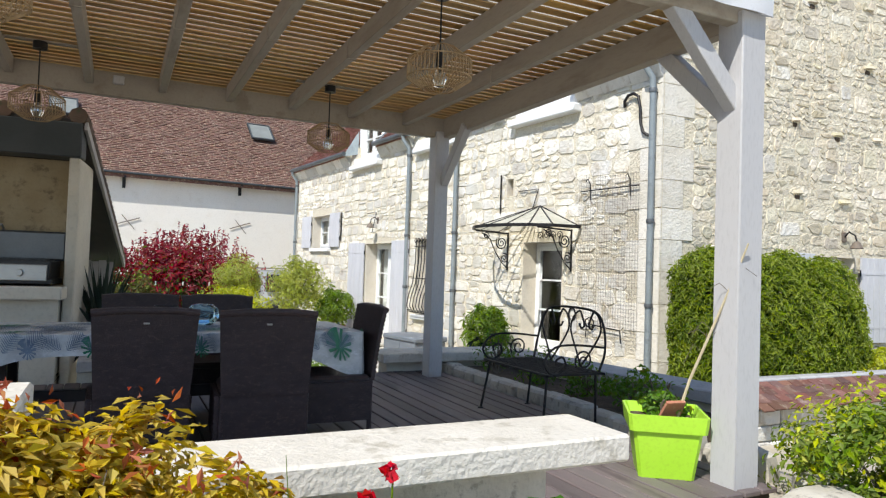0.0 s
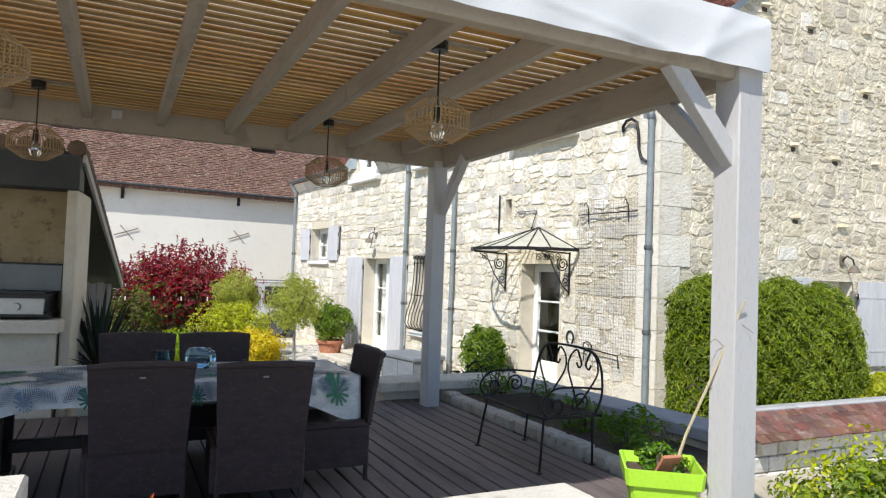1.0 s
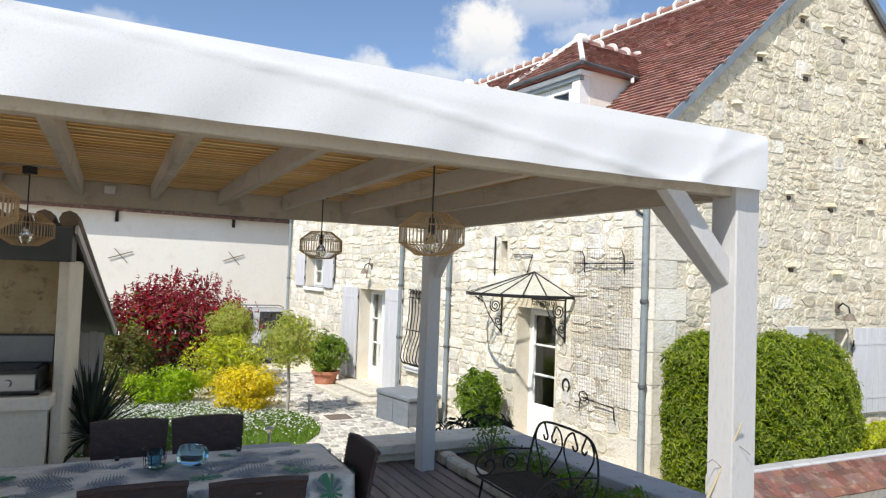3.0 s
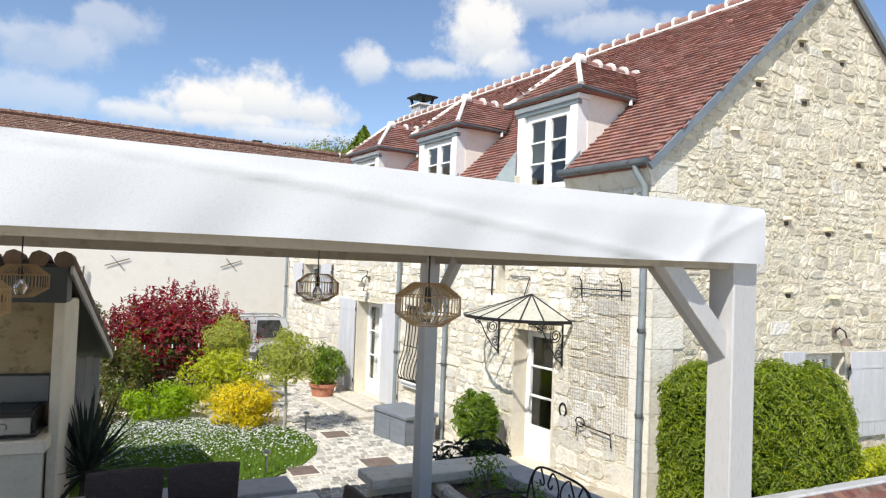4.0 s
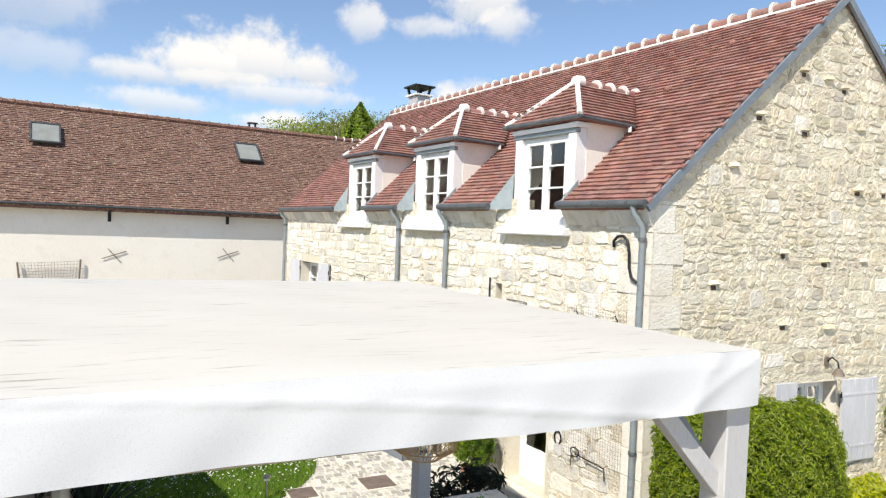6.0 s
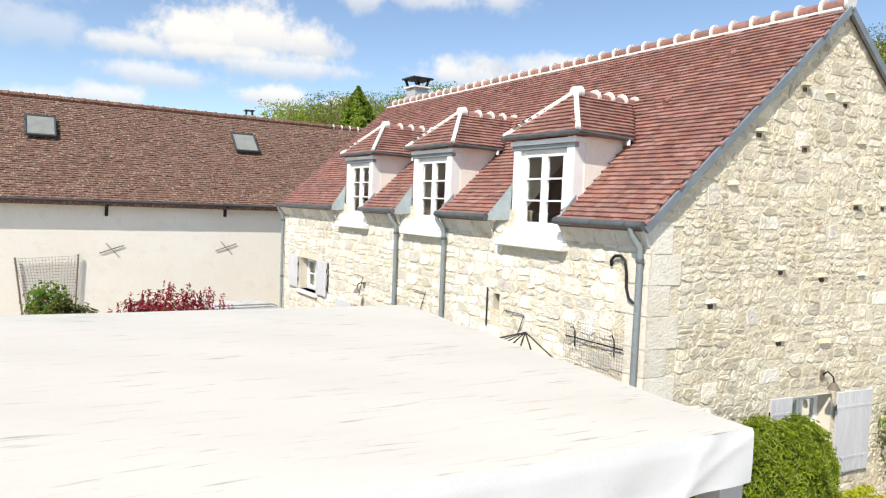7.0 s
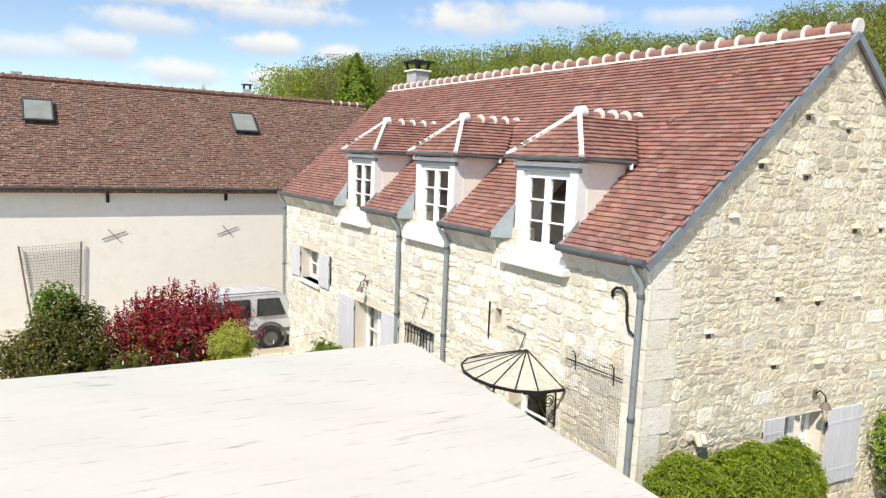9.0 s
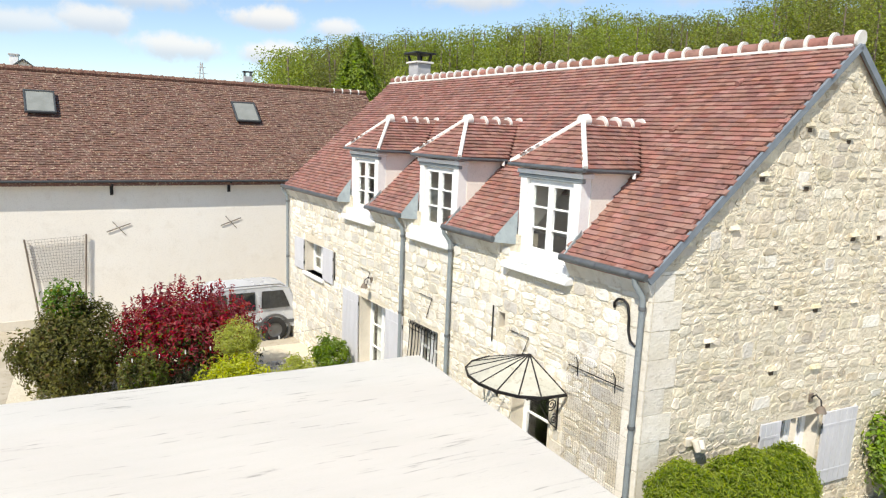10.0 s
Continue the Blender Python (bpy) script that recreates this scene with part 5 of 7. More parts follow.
def printed_frond(place, right, up, l, mat):
    """A palm frond: a rib with thin leaflets on both sides."""
    c, rt, upv = Vector(place), Vector(right).normalized(), Vector(up).normalized()
    g = G()
    for i in range(11):
        s = (i + 0.5) / 11
        w = l * 0.55 * math.sin(math.pi * (0.12 + 0.8 * s))
        for d in (-1, 1):
            b = c + upv * (l * (s - 0.5))
            tip_ = b + rt * d * w + upv * w * 0.7
            g.add([b, b + upv * l * 0.06, tip_], [(0, 1, 2)])
    tagged(part("printed_frond", g, mat, cloth, smooth=0), kind="stuff")
for i in range(22):
    x = CX0 + 0.1 + 2.45 * i / 21
    a = 2.4 * (rng.random() - 0.5)
    printed_frond((x, CY0 - 0.0345, 0.675 + 0.03 * rng.random()), (math.cos(a), 0, math.sin(a)), (-math.sin(a), 0, math.cos(a)), 0.11 + 0.04 * rng.random(), M_LEAFPRINT_B)
for i in range(34):
    a = 6.28 * rng.random()
    printed_frond((CX0 + 0.15 + 2.35 * rng.random(), CY0 + 0.15 + 0.65 * rng.random(), 0.7535 + 0.00003 * i), (math.cos(a), math.sin(a), 0), (-math.sin(a), math.cos(a), 0), 0.22 + 0.1 * rng.random(), M_LEAFPRINT_B)
for i in range(16):
    x, y = CX0 + 0.12 + 2.4 * rng.random(), CY0 + 0.1 + 0.75 * rng.random()
    a = 6.28 * rng.random()
    printed_leaf((x, y, 0.7545 + 0.0005 * i), (math.cos(a), math.sin(a), 0), (-math.sin(a), math.cos(a), 0), 0.06 + 0.05 * rng.random(), M_LEAFPRINT if i % 3 == 0 else M_LEAFPRINT_B)
# on the table
jar = thing("glass_jar", "blue-tinted glass jar lying on the table", "jar")
part("glass", G(pose(0.62, 5.42, 0.84, 90, 0, 60)).lathe([(0.0, -0.09), (0.07, -0.09), (0.08, -0.04), (0.08, 0.06), (0.055, 0.1), (0.05, 0.1), (0.0, 0.09)], 20), M_BLUEGLASS, jar)
bk = thing("wire_basket", "grey wire basket holding a glass tumbler", "basket")
for r, z in ((0.07, 0.77), (0.08, 0.83), (0.085, 0.90)):
    part("hoop", G().tube([(0.36 + r * math.cos(a), 5.45 + r * math.sin(a), z) for a in np.linspace(0, 6.283, 21)], 0.003, 4, caps=False), M_IRON, bk)
for k in range(10):
    a = 0.628 * k
    part("wire", G().tube([(0.36 + 0.07 * math.cos(a), 5.45 + 0.07 * math.sin(a), 0.765), (0.36 + 0.085 * math.cos(a), 5.45 + 0.085 * math.sin(a), 0.9)], 0.0025, 4), M_IRON, bk)
part("tumbler", G().lathe([(0.0, 0.768), (0.045, 0.768), (0.055, 0.89), (0.05, 0.89), (0.04, 0.78), (0.0, 0.78)], 18, (0.36, 5.45, 0)), M_BLUEGLASS, bk)
for x in (0.1, 1.0):
    cl = thing("cloth_clip", "small dark tablecloth clip at the table edge", "clip", "tablecloth clips")
    part("clip", G().box(x, x + 0.03, 5.74, 5.83, 0.753, 0.77, 0.004), M_BLACK, cl)


# ---- wrought-iron bench ----
def rounded(pts, n=5):
    """A smooth curve through the points."""
    p = [Vector(q) for q in pts]
    p = [2 * p[0] - p[1]] + p + [2 * p[-1] - p[-2]]
    out = []
    for a, b, c, d in zip(p, p[1:], p[2:], p[3:]):
        for k in range(n):
            t = k / n
            out.append(0.5 * (2 * b + (c - a) * t + (2 * a - 5 * b + 4 * c - d) * t * t + (3 * b - a - 3 * c + d) * t ** 3))
    return out + [p[-2]]


def iron(t, pts, r=0.009, name="bar"):
    part(name, G().tube(rounded(pts) if 2 < len(pts) < 20 else pts, r, 6), M_IRON, t)
be = thing("iron_bench", "black wrought-iron garden bench with heart-shaped back", "bench")
g = G()
for k in range(36):
    x = 3.12 + 0.5 * k / 35
    g.tube([(x, 4.5, 0.435), (x, 5.4, 0.435)], 0.0032, 4, caps=False)
for k in range(50):
    y = 4.5 + 0.9 * k / 49
    g.tube([(3.12, y, 0.438), (3.62, y, 0.438)], 0.0026, 4, caps=False)
part("mesh_seat", g, M_IRON, be, "perforated metal mesh seat")
iron(be, [(3.16, 4.46, 0.43), (3.10, 4.52, 0.43), (3.10, 5.38, 0.43), (3.16, 5.44, 0.43), (3.60, 5.44, 0.43), (3.64, 5.40, 0.43), (3.64, 4.50, 0.43), (3.60, 4.46, 0.43), (3.16, 4.46, 0.43)], 0.011, "seat_rim")
for p, q in (((3.08, 4.47, 0), (3.13, 4.5, 0.43)), ((3.04, 5.40, 0), (3.13, 5.40, 0.43)), ((3.56, 5.43, 0), (3.60, 5.42, 0.43)), ((3.66, 4.55, 0), (3.61, 4.5, 0.43))):
    iron(be, [p, q], 0.011, "leg")
    part("foot_pad", G().lathe([(0.0, 0.012), (0.025, 0.01), (0.028, 0.0), (0.0, 0.0)], 10, p), M_IRON, be)
def heart(t, yc, w):
    """Half of the back: a heart of two bars with scrolls."""
    xb = 3.65
    iron(t, [(xb - 0.02, yc, 0.45), (xb, yc - 0.08, 0.56), (xb + 0.02, yc - w, 0.74), (xb + 0.03, yc - w * 0.9, 0.86), (xb + 0.035, yc - w * 0.5, 0.92), (xb + 0.035, yc - 0.06, 0.87), (xb + 0.035, yc - 0.03, 0.80), (xb + 0.035, yc - 0.07, 0.77), (xb + 0.035, yc - 0.1, 0.81)])
    iron(t, [(xb - 0.02, yc, 0.45), (xb, yc + 0.08, 0.56), (xb + 0.02, yc + w, 0.74), (xb + 0.03, yc + w * 0.9, 0.86), (xb + 0.035, yc + w * 0.5, 0.92), (xb + 0.035, yc + 0.06, 0.87), (xb + 0.035, yc + 0.03, 0.80), (xb + 0.035, yc + 0.07, 0.77), (xb + 0.035, yc + 0.1, 0.81)])
heart(be, 4.73, 0.2), heart(be, 5.17, 0.2)
iron(be, [(3.62, 4.47, 0.44), (3.66, 4.45, 0.6), (3.685, 4.5, 0.8), (3.69, 4.62, 0.92), (3.69, 4.95, 0.945), (3.69, 5.28, 0.92), (3.685, 5.4, 0.8), (3.66, 5.44, 0.6), (3.62, 5.43, 0.44)], 0.011, "back_frame")
for y in (4.45, 5.44):
    iron(be, [(3.66, y, 0.64), (3.4, y, 0.665), (3.2, y, 0.66), (3.1, y, 0.60), (3.07, y, 0.52), (3.12, y, 0.45), (3.2, y, 0.44), (3.27, y, 0.5), (3.24, y, 0.57), (3.18, y, 0.55), (3.18, y, 0.51)], 0.010, "armrest")
    iron(be, [(3.45 + (0.02 + 0.07 * i / 24) * math.cos(i * 0.42), y, 0.54 + (0.02 + 0.07 * i / 24) * math.sin(i * 0.42)) for i in range(25)], 0.008, "scroll")

# ---- lime green planter ----
PM = pose(3.20, 3.30, 0.0, 0, 0, -36)
pot = thing("planter", "lime green square plastic planter on the deck", "planter")
g = G(PM)
def ring_sq(r, z, c=0.02):
    return [(sx * r - (c * sx if k == 0 else 0), sy * r - (c * sy if k == 1 else 0), z) for sx, sy, ks in ((-1, -1, (1, 0)), (1, -1, (0, 1)), (1, 1, (1, 0)), (-1, 1, (0, 1))) for k in ks]
levels = [(0.165, 0.0), (0.205, 0.29), (0.228, 0.292), (0.24, 0.395), (0.225, 0.395), (0.205, 0.33), (0.19, 0.30)]
vs = [p for r, z in levels for p in ring_sq(r, z)]
g.add(vs, [[i * 8 + k, i * 8 + (k + 1) % 8, (i + 1) * 8 + (k + 1) % 8, (i + 1) * 8 + k] for i in range(len(levels) - 1) for k in range(8)] + [list(range(8))[::-1]])
part("tub", g, M_LIME, pot, smooth=25)
part("soil", G(PM).box(-0.195, 0.195, -0.195, 0.195, 0.28, 0.335, 0.01), M_SOIL_HOLE, pot)
part("broken_tile", G(PM @ pose(0.0, -0.1, 0.36, 35, 0, 30)).box(-0.06, 0.06, -0.01, 0.01, -0.05, 0.14, 0.003), M_TERRA, pot, "broken terracotta tile")
part("broken_tile", G(PM @ pose(0.03, -0.08, 0.36, 30, 0, 24)).box(-0.06, 0.06, -0.01, 0.01, -0.05, 0.13, 0.003), M_TERRA, pot, "broken terracotta tile")
cane = thing("dead_stem", "dry pale leaning stem in the planter", "plant")
part("stem", G().tube([(3.20, 3.20, 0.33), (3.25, 3.14, 0.6), (3.315, 3.02, 0.95), (3.35, 2.90, 1.25), (3.365, 2.82, 1.45)], 0.011, 6, 0.006), M_STRAW, cane)
for i in range(10):
    a = 6.28 * rng.random()
    z = 0.75 + 0.55 * rng.random()
    b = (3.28 + 0.14 * (z - 0.75), 3.09 - 0.38 * (z - 0.75), z)
    part("twig", G().tube([b, (b[0] + 0.06 * math.cos(a), b[1] + 0.06 * math.sin(a), z + 0.05), (b[0] + 0.12 * math.cos(a), b[1] + 0.12 * math.sin(a), z + 0.03 - 0.1 * rng.random())], 0.002, 4), M_BARK, cane)

# ---- barbecue house ----
BM = pose(-0.37, 7.8, 0, 0, 0, -5.9)
bb = thing("barbecue_house", "ochre-rendered garden kitchen with lean-to tiled roof", "outdoor kitchen")
part("hood", G(BM).box(-3.6, 0.02, -0.1, 0.2, 2.25, 2.60, 0.01), M_HOOD, bb, "dark grey fascia board")
part("back_panel", G(BM).box(-3.5, -0.1, 0.35, 0.55, -0.65, 2.26), M_OLDRENDER, bb, "stained ochre rendered wall")
part("pier", G(BM).box(-0.1, 0.0, 0.0, 0.9, -0.65, 2.26, 0.012), M_CREAM, bb, "cream rendered pier")
part("side_wall", G(BM).box(-1.3, -1.15, 0.9, 3.6, -0.65, 1.4), M_OLDRENDER, bb)
part("counter", G(BM).box(-3.5, -0.06, -0.3, 0.34, 0.82, 0.95, 0.012), M_CREAM, bb, "cream stone counter")
part("counter_base", G(BM).box(-3.5, -0.12, -0.1, 0.34, -0.1, 0.82), M_CREAM, bb)
g = G(BM)
slab0 = [(-3.7, -0.05, 2.64), (0.02, -0.05, 2.64), (0.03, 4.15, 1.22), (-3.7, 4.15, 1.22)]
g.add(slab0 + [(x, y, z - 0.1) for x, y, z in slab0], [(0, 1, 2, 3), (7, 6, 5, 4), (0, 4, 5, 1), (1, 5, 6, 2), (2, 6, 7, 3), (3, 7, 4, 0)])
bb_roof = part("roof", g, M_DARKWOOD, bb, "dark boarded roof underside")
part("verge_board", G(BM).bar((0.045, -0.05, 2.58), (0.055, 4.15, 1.16), 0.03, 0.09), M_FENCE, bb, "grey verge board")
for k in range(26):
    s0, s1 = k / 26, (k + 1.25) / 26
    z0, z1 = 2.66 - 1.42 * s0, 2.66 - 1.42 * s1
    for x in (-0.03, -0.25, -0.47, -0.69, -0.91):
        part("roof_tile", G(BM).tube([(x, -0.05 + 4.2 * s0, z0 + 0.02), (x, -0.05 + 4.2 * s1, z1 + 0.045)], 0.09, 8, 0.105), M_OLDTILE_P, bb, smooth=60)
for x in (-0.6, -1.4):
    part("rafter", G(BM).bar((x, 0.6, 2.28), (x, 4.1, 1.10), 0.08, 0.12), M_DARKWOOD, bb)
gg = thing("gas_grill", "black and steel gas grill with its lid open", "grill")
part("body", G(BM).box(-1.55, -0.16, -0.22, 0.3, 0.97, 1.02, 0.008), M_BLACK, gg)
part("front_panel", G(BM).box(-1.5, -0.2, -0.25, -0.22, 1.0, 1.16, 0.008), M_STEEL, gg, "brushed steel control panel")
part("firebox", G(BM).box(-1.5, -0.18, -0.22, 0.28, 1.02, 1.2, 0.01), M_BLACK, gg)
part("grate", G(BM).box(-1.46, -0.22, -0.18, 0.2, 1.2, 1.215), M_BLACK, gg)
part("lid", G(BM).box(-1.5, -0.13, 0.24, 0.31, 1.2, 1.50, 0.02), M_GREYLID, gg, "raised grey metal lid")
part("lid_handle", G(BM).tube([(-1.1, 0.25, 1.5), (-1.1, 0.2, 1.55), (-0.7, 0.2, 1.55), (-0.7, 0.25, 1.5)], 0.012, 6), M_STEEL, gg)
for x in (-1.35, -1.12, -0.89, -0.66, -0.43):
    part("knob", G(BM @ pose(x, -0.25, 1.08, 90)).lathe([(0.0, 0.035), (0.03, 0.035), (0.036, 0.0)], 16), M_STEEL, gg)
gate = thing("wooden_gate", "weathered grey boarded gate beside the garden kitchen", "gate")
for k in range(5):
    x = -0.54 + 0.1 * k
    part("board", G().box(x, x + 0.098, 11.5, 11.525, -0.6, 1.2 + 0.02 * (k % 2), 0.005), M_FENCE, gate)
for z in (-0.3, 0.95):
    part("rail", G().box(-0.54, -0.05, 11.527, 11.56, z, z + 0.09), M_FENCE, gate)

# ---- yard objects ----
CH = pose(5.05, 12.3, -0.66, 0, 0, 11)
chest = thing("storage_chest", "blue-grey resin garden storage chest", "chest")
part("body", G(CH).box(0.0, 0.72, -0.56, 0.56, 0.0, 0.5, 0.02), M_CHEST, chest)
part("lid", G(CH).box(-0.03, 0.75, -0.59, 0.59, 0.5, 0.6, 0.025), M_CHEST, chest, "overhanging lid")
for y in (-0.54, 0.0, 0.54):
    part("stile", G(CH).box(-0.012, 0.0, y - 0.02, y + 0.02, 0.01, 0.5, 0.004), M_CHEST, chest)
part("end_panel", G(CH).box(0.1, 0.62, -0.572, -0.56, 0.06, 0.44, 0.005), M_CHEST, chest)
steps = thing("door_steps", "worn pale stone steps at the garden door", "steps")
part("step", G(FM).box(7.2, 9.75, 0.0, 1.0, -0.8, -0.54, 0.03), M_ROCK, steps)
part("step", G(FM).box(7.5, 9.6, 0.0, 0.55, -0.54, -0.44, 0.03), M_ROCK, steps)
for x, y, s in ((4.18, 12.97, 0.24), (4.31, 10.9, 0.27), (2.98, 10.87, 0.22)):
    mh = thing("manhole_cover", "rusty brown square manhole cover in the paving", "manhole cover", "manhole covers")
    part("plate", G().box(x - s, x + s, y - s, y + s, -0.66, -0.612, 0.004), M_RUSTPLATE, mh)
    part("frame", G().box(x - s - 0.04, x + s + 0.04, y - s - 0.04, y + s + 0.04, -0.66, -0.618, 0.004), M_SLAB, mh)
for x, y in ((2.38, 10.84), (3.70, 13.41)):
    sl = thing("solar_light", "small steel solar garden light on a stake", "lamp", "solar lights")
    part("stake", G().tube([(x, y, -0.66), (x, y, -0.32)], 0.022, 8), M_STEEL, sl)
    part("lens", G().lathe([(0.035, -0.33), (0.05, -0.27)], 12, (x, y, 0)), M_BULB, sl)
    part("cap", G().lathe([(0.0, -0.22), (0.06, -0.235), (0.065, -0.27), (0.0, -0.27)], 14, (x, y, 0)), M_STEEL, sl)


# ---- parked car ----
CM = pose(3.12, 21.05, -0.68, 0, 0, 4)
car = thing("car", "silver four-wheel-drive estate parked by the outbuilding", "car")
side = [(-2.35, 0.45), (-2.35, 0.85), (-2.2, 0.98), (-1.2, 1.08), (-0.55, 1.62), (-0.2, 1.74), (1.6, 1.76), (2.0, 1.68), (2.25, 1.05), (2.3, 0.5), (2.2, 0.42)]
def shell(g, prof, y0, y1, tuck):
    vs = []
    for y, s in ((y0 + tuck, 0.0), (y0, 1.0), (y1, 1.0), (y1 - tuck, 0.0)):
        for x, z in prof:
            up = max(0.0, (z - 1.0) / 0.76)
            dy = 0.16 * up * (1 if y < (y0 + y1) / 2 else -1)
            vs.append((x * (0.985 if s == 0 else 1), y + dy, z - (0.03 if s == 0 else 0) * (1 if z > 1 else -1)))
    n = len(prof)
    fs = [[r * n + i, r * n + (i + 1) % n, (r + 1) * n + (i + 1) % n, (r + 1) * n + i] for r in range(3) for i in range(n)]
    fs += [list(range(n)), [3 * n + i for i in range(n)][::-1]]
    return g.add(vs, fs)
part("body", shell(G(CM), side, 0.0, 1.8, 0.02), M_CAR, car, "silver painted body")
def side_window(a, b, zb, zt, lean):
    pts = [(a, zb), (b, zb), (b - lean[1], zt), (a + lean[0], zt)]
    vs = []
    for o in (0.012, 0.0):
        vs += [(x, 0.16 * max(0, (z - 1.0) / 0.76) - o, z) for x, z in pts]
    part("side_window", G(CM).add(vs, [(0, 1, 2, 3), (0, 4, 5, 1), (1, 5, 6, 2), (2, 6, 7, 3), (3, 7, 4, 0)]), M_CARGLASS, car, "dark tinted side window", smooth=0)
side_window(-0.95, -0.02, 1.06, 1.6, (0.42, 0.0)), side_window(0.06, 0.86, 1.06, 1.62, (0.0, 0.0)), side_window(1.04, 1.98, 1.08, 1.62, (0.05, 0.2))
part("side_moulding", G(CM).box(-2.2, 2.2, -0.02, 0.01, 0.55, 0.66, 0.008), M_GREYLID, car)
for x in (-1.5, 1.46):
    part("wheel_arch", G(CM @ pose(x, -0.01, 0.37, 90)).lathe([(0.52, -0.02), (0.52, 0.035), (0.45, 0.04), (0.45, -0.02)], 24), M_GREYLID, car)
    w = part("wheel", G(CM @ pose(x, 0.02, 0.36, 90)).lathe([(0.0, -0.18), (0.33, -0.18), (0.395, -0.14), (0.40, 0.0), (0.395, 0.04), (0.35, 0.065), (0.25, 0.06), (0.23, 0.03)], 26), M_CARDARK, car, "black tyre")
    rim = part("rim", G(CM @ pose(x, 0.02, 0.36, 90)).lathe([(0.0, 0.045), (0.05, 0.05), (0.10, 0.035), (0.2, 0.03), (0.235, 0.055)], 20), M_GREYLID, w, "dark alloy rim")
part("roof_rail", G(CM).tube([(-0.15, 0.2, 1.74), (-0.05, 0.19, 1.81), (1.7, 0.19, 1.81), (1.85, 0.2, 1.74)], 0.02, 8), M_STEEL, car)
part("door_handle", G(CM).box(-0.25, -0.07, -0.03, 0.0, 0.98, 1.01, 0.006), M_CAR, car)
part("wing_mirror", G(CM).box(-0.98, -0.8, -0.2, 0.0, 1.05, 1.22, 0.03), M_CAR, car)
part("lamp_cluster", G(CM).box(2.2, 2.31, -0.005, 0.12, 0.8, 1.15, 0.01), M_TERRA, car, "red rear lamp")
part("snorkel", G(CM).tube([(-0.95, 0.06, 1.1), (-0.5, 0.17, 1.62), (-0.42, 0.16, 1.86), (-0.5, 0.14, 1.93)], 0.03, 8), M_CARDARK, car)

# ---- tiled garden wall before the gable ----
tw = thing("tiled_garden_wall", "low stone garden wall with sloping red tile coping", "garden wall")
part("masonry", G().box(6.42, 13.0, 5.44, 5.72, -0.9, -0.21), M_MORTAR, tw)
part("end_stone", G().box(6.33, 6.43, 5.32, 5.78, -0.6, 0.06, 0.015), M_SLAB, tw, "upright end stone")
part("top_bedding", G().box(6.43, 13.0, 5.66, 5.84, -0.03, 0.06, 0.02), M_GREYSLAB, tw, "grey mortar bedding")
for r in range(4):
    y0, z0 = 5.70 - 0.115 * r, 0.035 - 0.056 * r
    x, k = 6.43 + 0.09 * (r % 2), 0
    while x < 12.9:
        part("coping_tile", G(pose(x, y0, z0, 23 + 5 * rng.random(), 0, 3.0 * (rng.random() - 0.5))).box(0.003, 0.172, -0.17, 0.0, -0.011, 0.011, 0.003), M_COPING, tw, smooth=0)
        x += 0.176
z = -0.95
for row in range(4):
    x = 6.43
    h = 0.16 + 0.05 * rng.random()
    while x < 11.5:
        w = 0.2 + 0.28 * rng.random()
        part("stone", G().box(x, x + w - 0.015, 5.39, 5.43, z, z + h - 0.012, 0.015), M_STONE, tw)
        x += w
    z += h


# ---- plants ----
def unit(n):
    v = rng.normal(size=(n, 3))
    return v / np.linalg.norm(v, axis=1)[:, None]


def leaf_mesh(name, at, facing, size, aspect, mat, fold=0.25):
    """Many pointed leaves, each folded along its middle; at and facing are arrays."""
    n = len(at)
    f = facing / np.linalg.norm(facing, axis=1)[:, None]
    along = np.cross(f, unit(n))
    along /= np.linalg.norm(along, axis=1)[:, None] + 1e-9
    across = np.cross(f, along)
    s = (size * (0.65 + 0.7 * rng.random(n)))[:, None]
    base, tip = at - along * s * 0.5, at + along * s * 0.5 - f * s * 0.12
    left = at + across * s * aspect * 0.5 + f * s * fold * 0.4 - along * s * 0.05
    right = at - across * s * aspect * 0.5 + f * s * fold * 0.4 - along * s * 0.05
    v = np.stack([base, left, tip, right], 1).reshape(-1, 3)
    q = np.arange(n)[:, None] * 4
    faces = np.concatenate([q + [0, 1, 2], q + [0, 2, 3]], 0)
    me = bpy.data.meshes.new(name)
    me.from_pydata(v.tolist(), [], faces.tolist())
    me.materials.append(mat)
    me.update()
    return me


def clump_points(n, centre, radii, clumps, spread=0.34, low=-0.9, fill=0.35):
    """Points and outward ways on a crown of many clumps, with gaps."""
    c, r = np.array(centre, float), np.array(radii, float)
    way = unit(clumps * 3)
    way = way[way[:, 2] > low][:clumps]
    cc = way * (0.55 + 0.4 * rng.random((len(way), 1)))
    rad = spread * (0.6 + 0.7 * rng.random(len(way)))
    pick = rng.integers(0, len(way), n)
    d = unit(n)
    shell = (1 - fill * rng.random(n) ** 1.5)[:, None]
    p = cc[pick] + d * rad[pick][:, None] * shell
    out = d * 0.7 + p * 0.5 + np.array([0, 0, 0.25]) + 0.45 * rng.normal(size=(n, 3))
    return c + p * r, out


def stems(base, tops, r0=0.02, mat=None):
    g = G()
    b = Vector(base)
    for t in tops:
        t = Vector(t)
        mid = b.lerp(t, 0.5) + Vector((0.05 * (rng.random() - 0.5), 0.05 * (rng.random() - 0.5), 0.04))
        g.tube([b + Vector((0.06 * (rng.random() - 0.5), 0.06 * (rng.random() - 0.5), 0)), mid, t], r0, 5, r0 * 0.4)
    return g


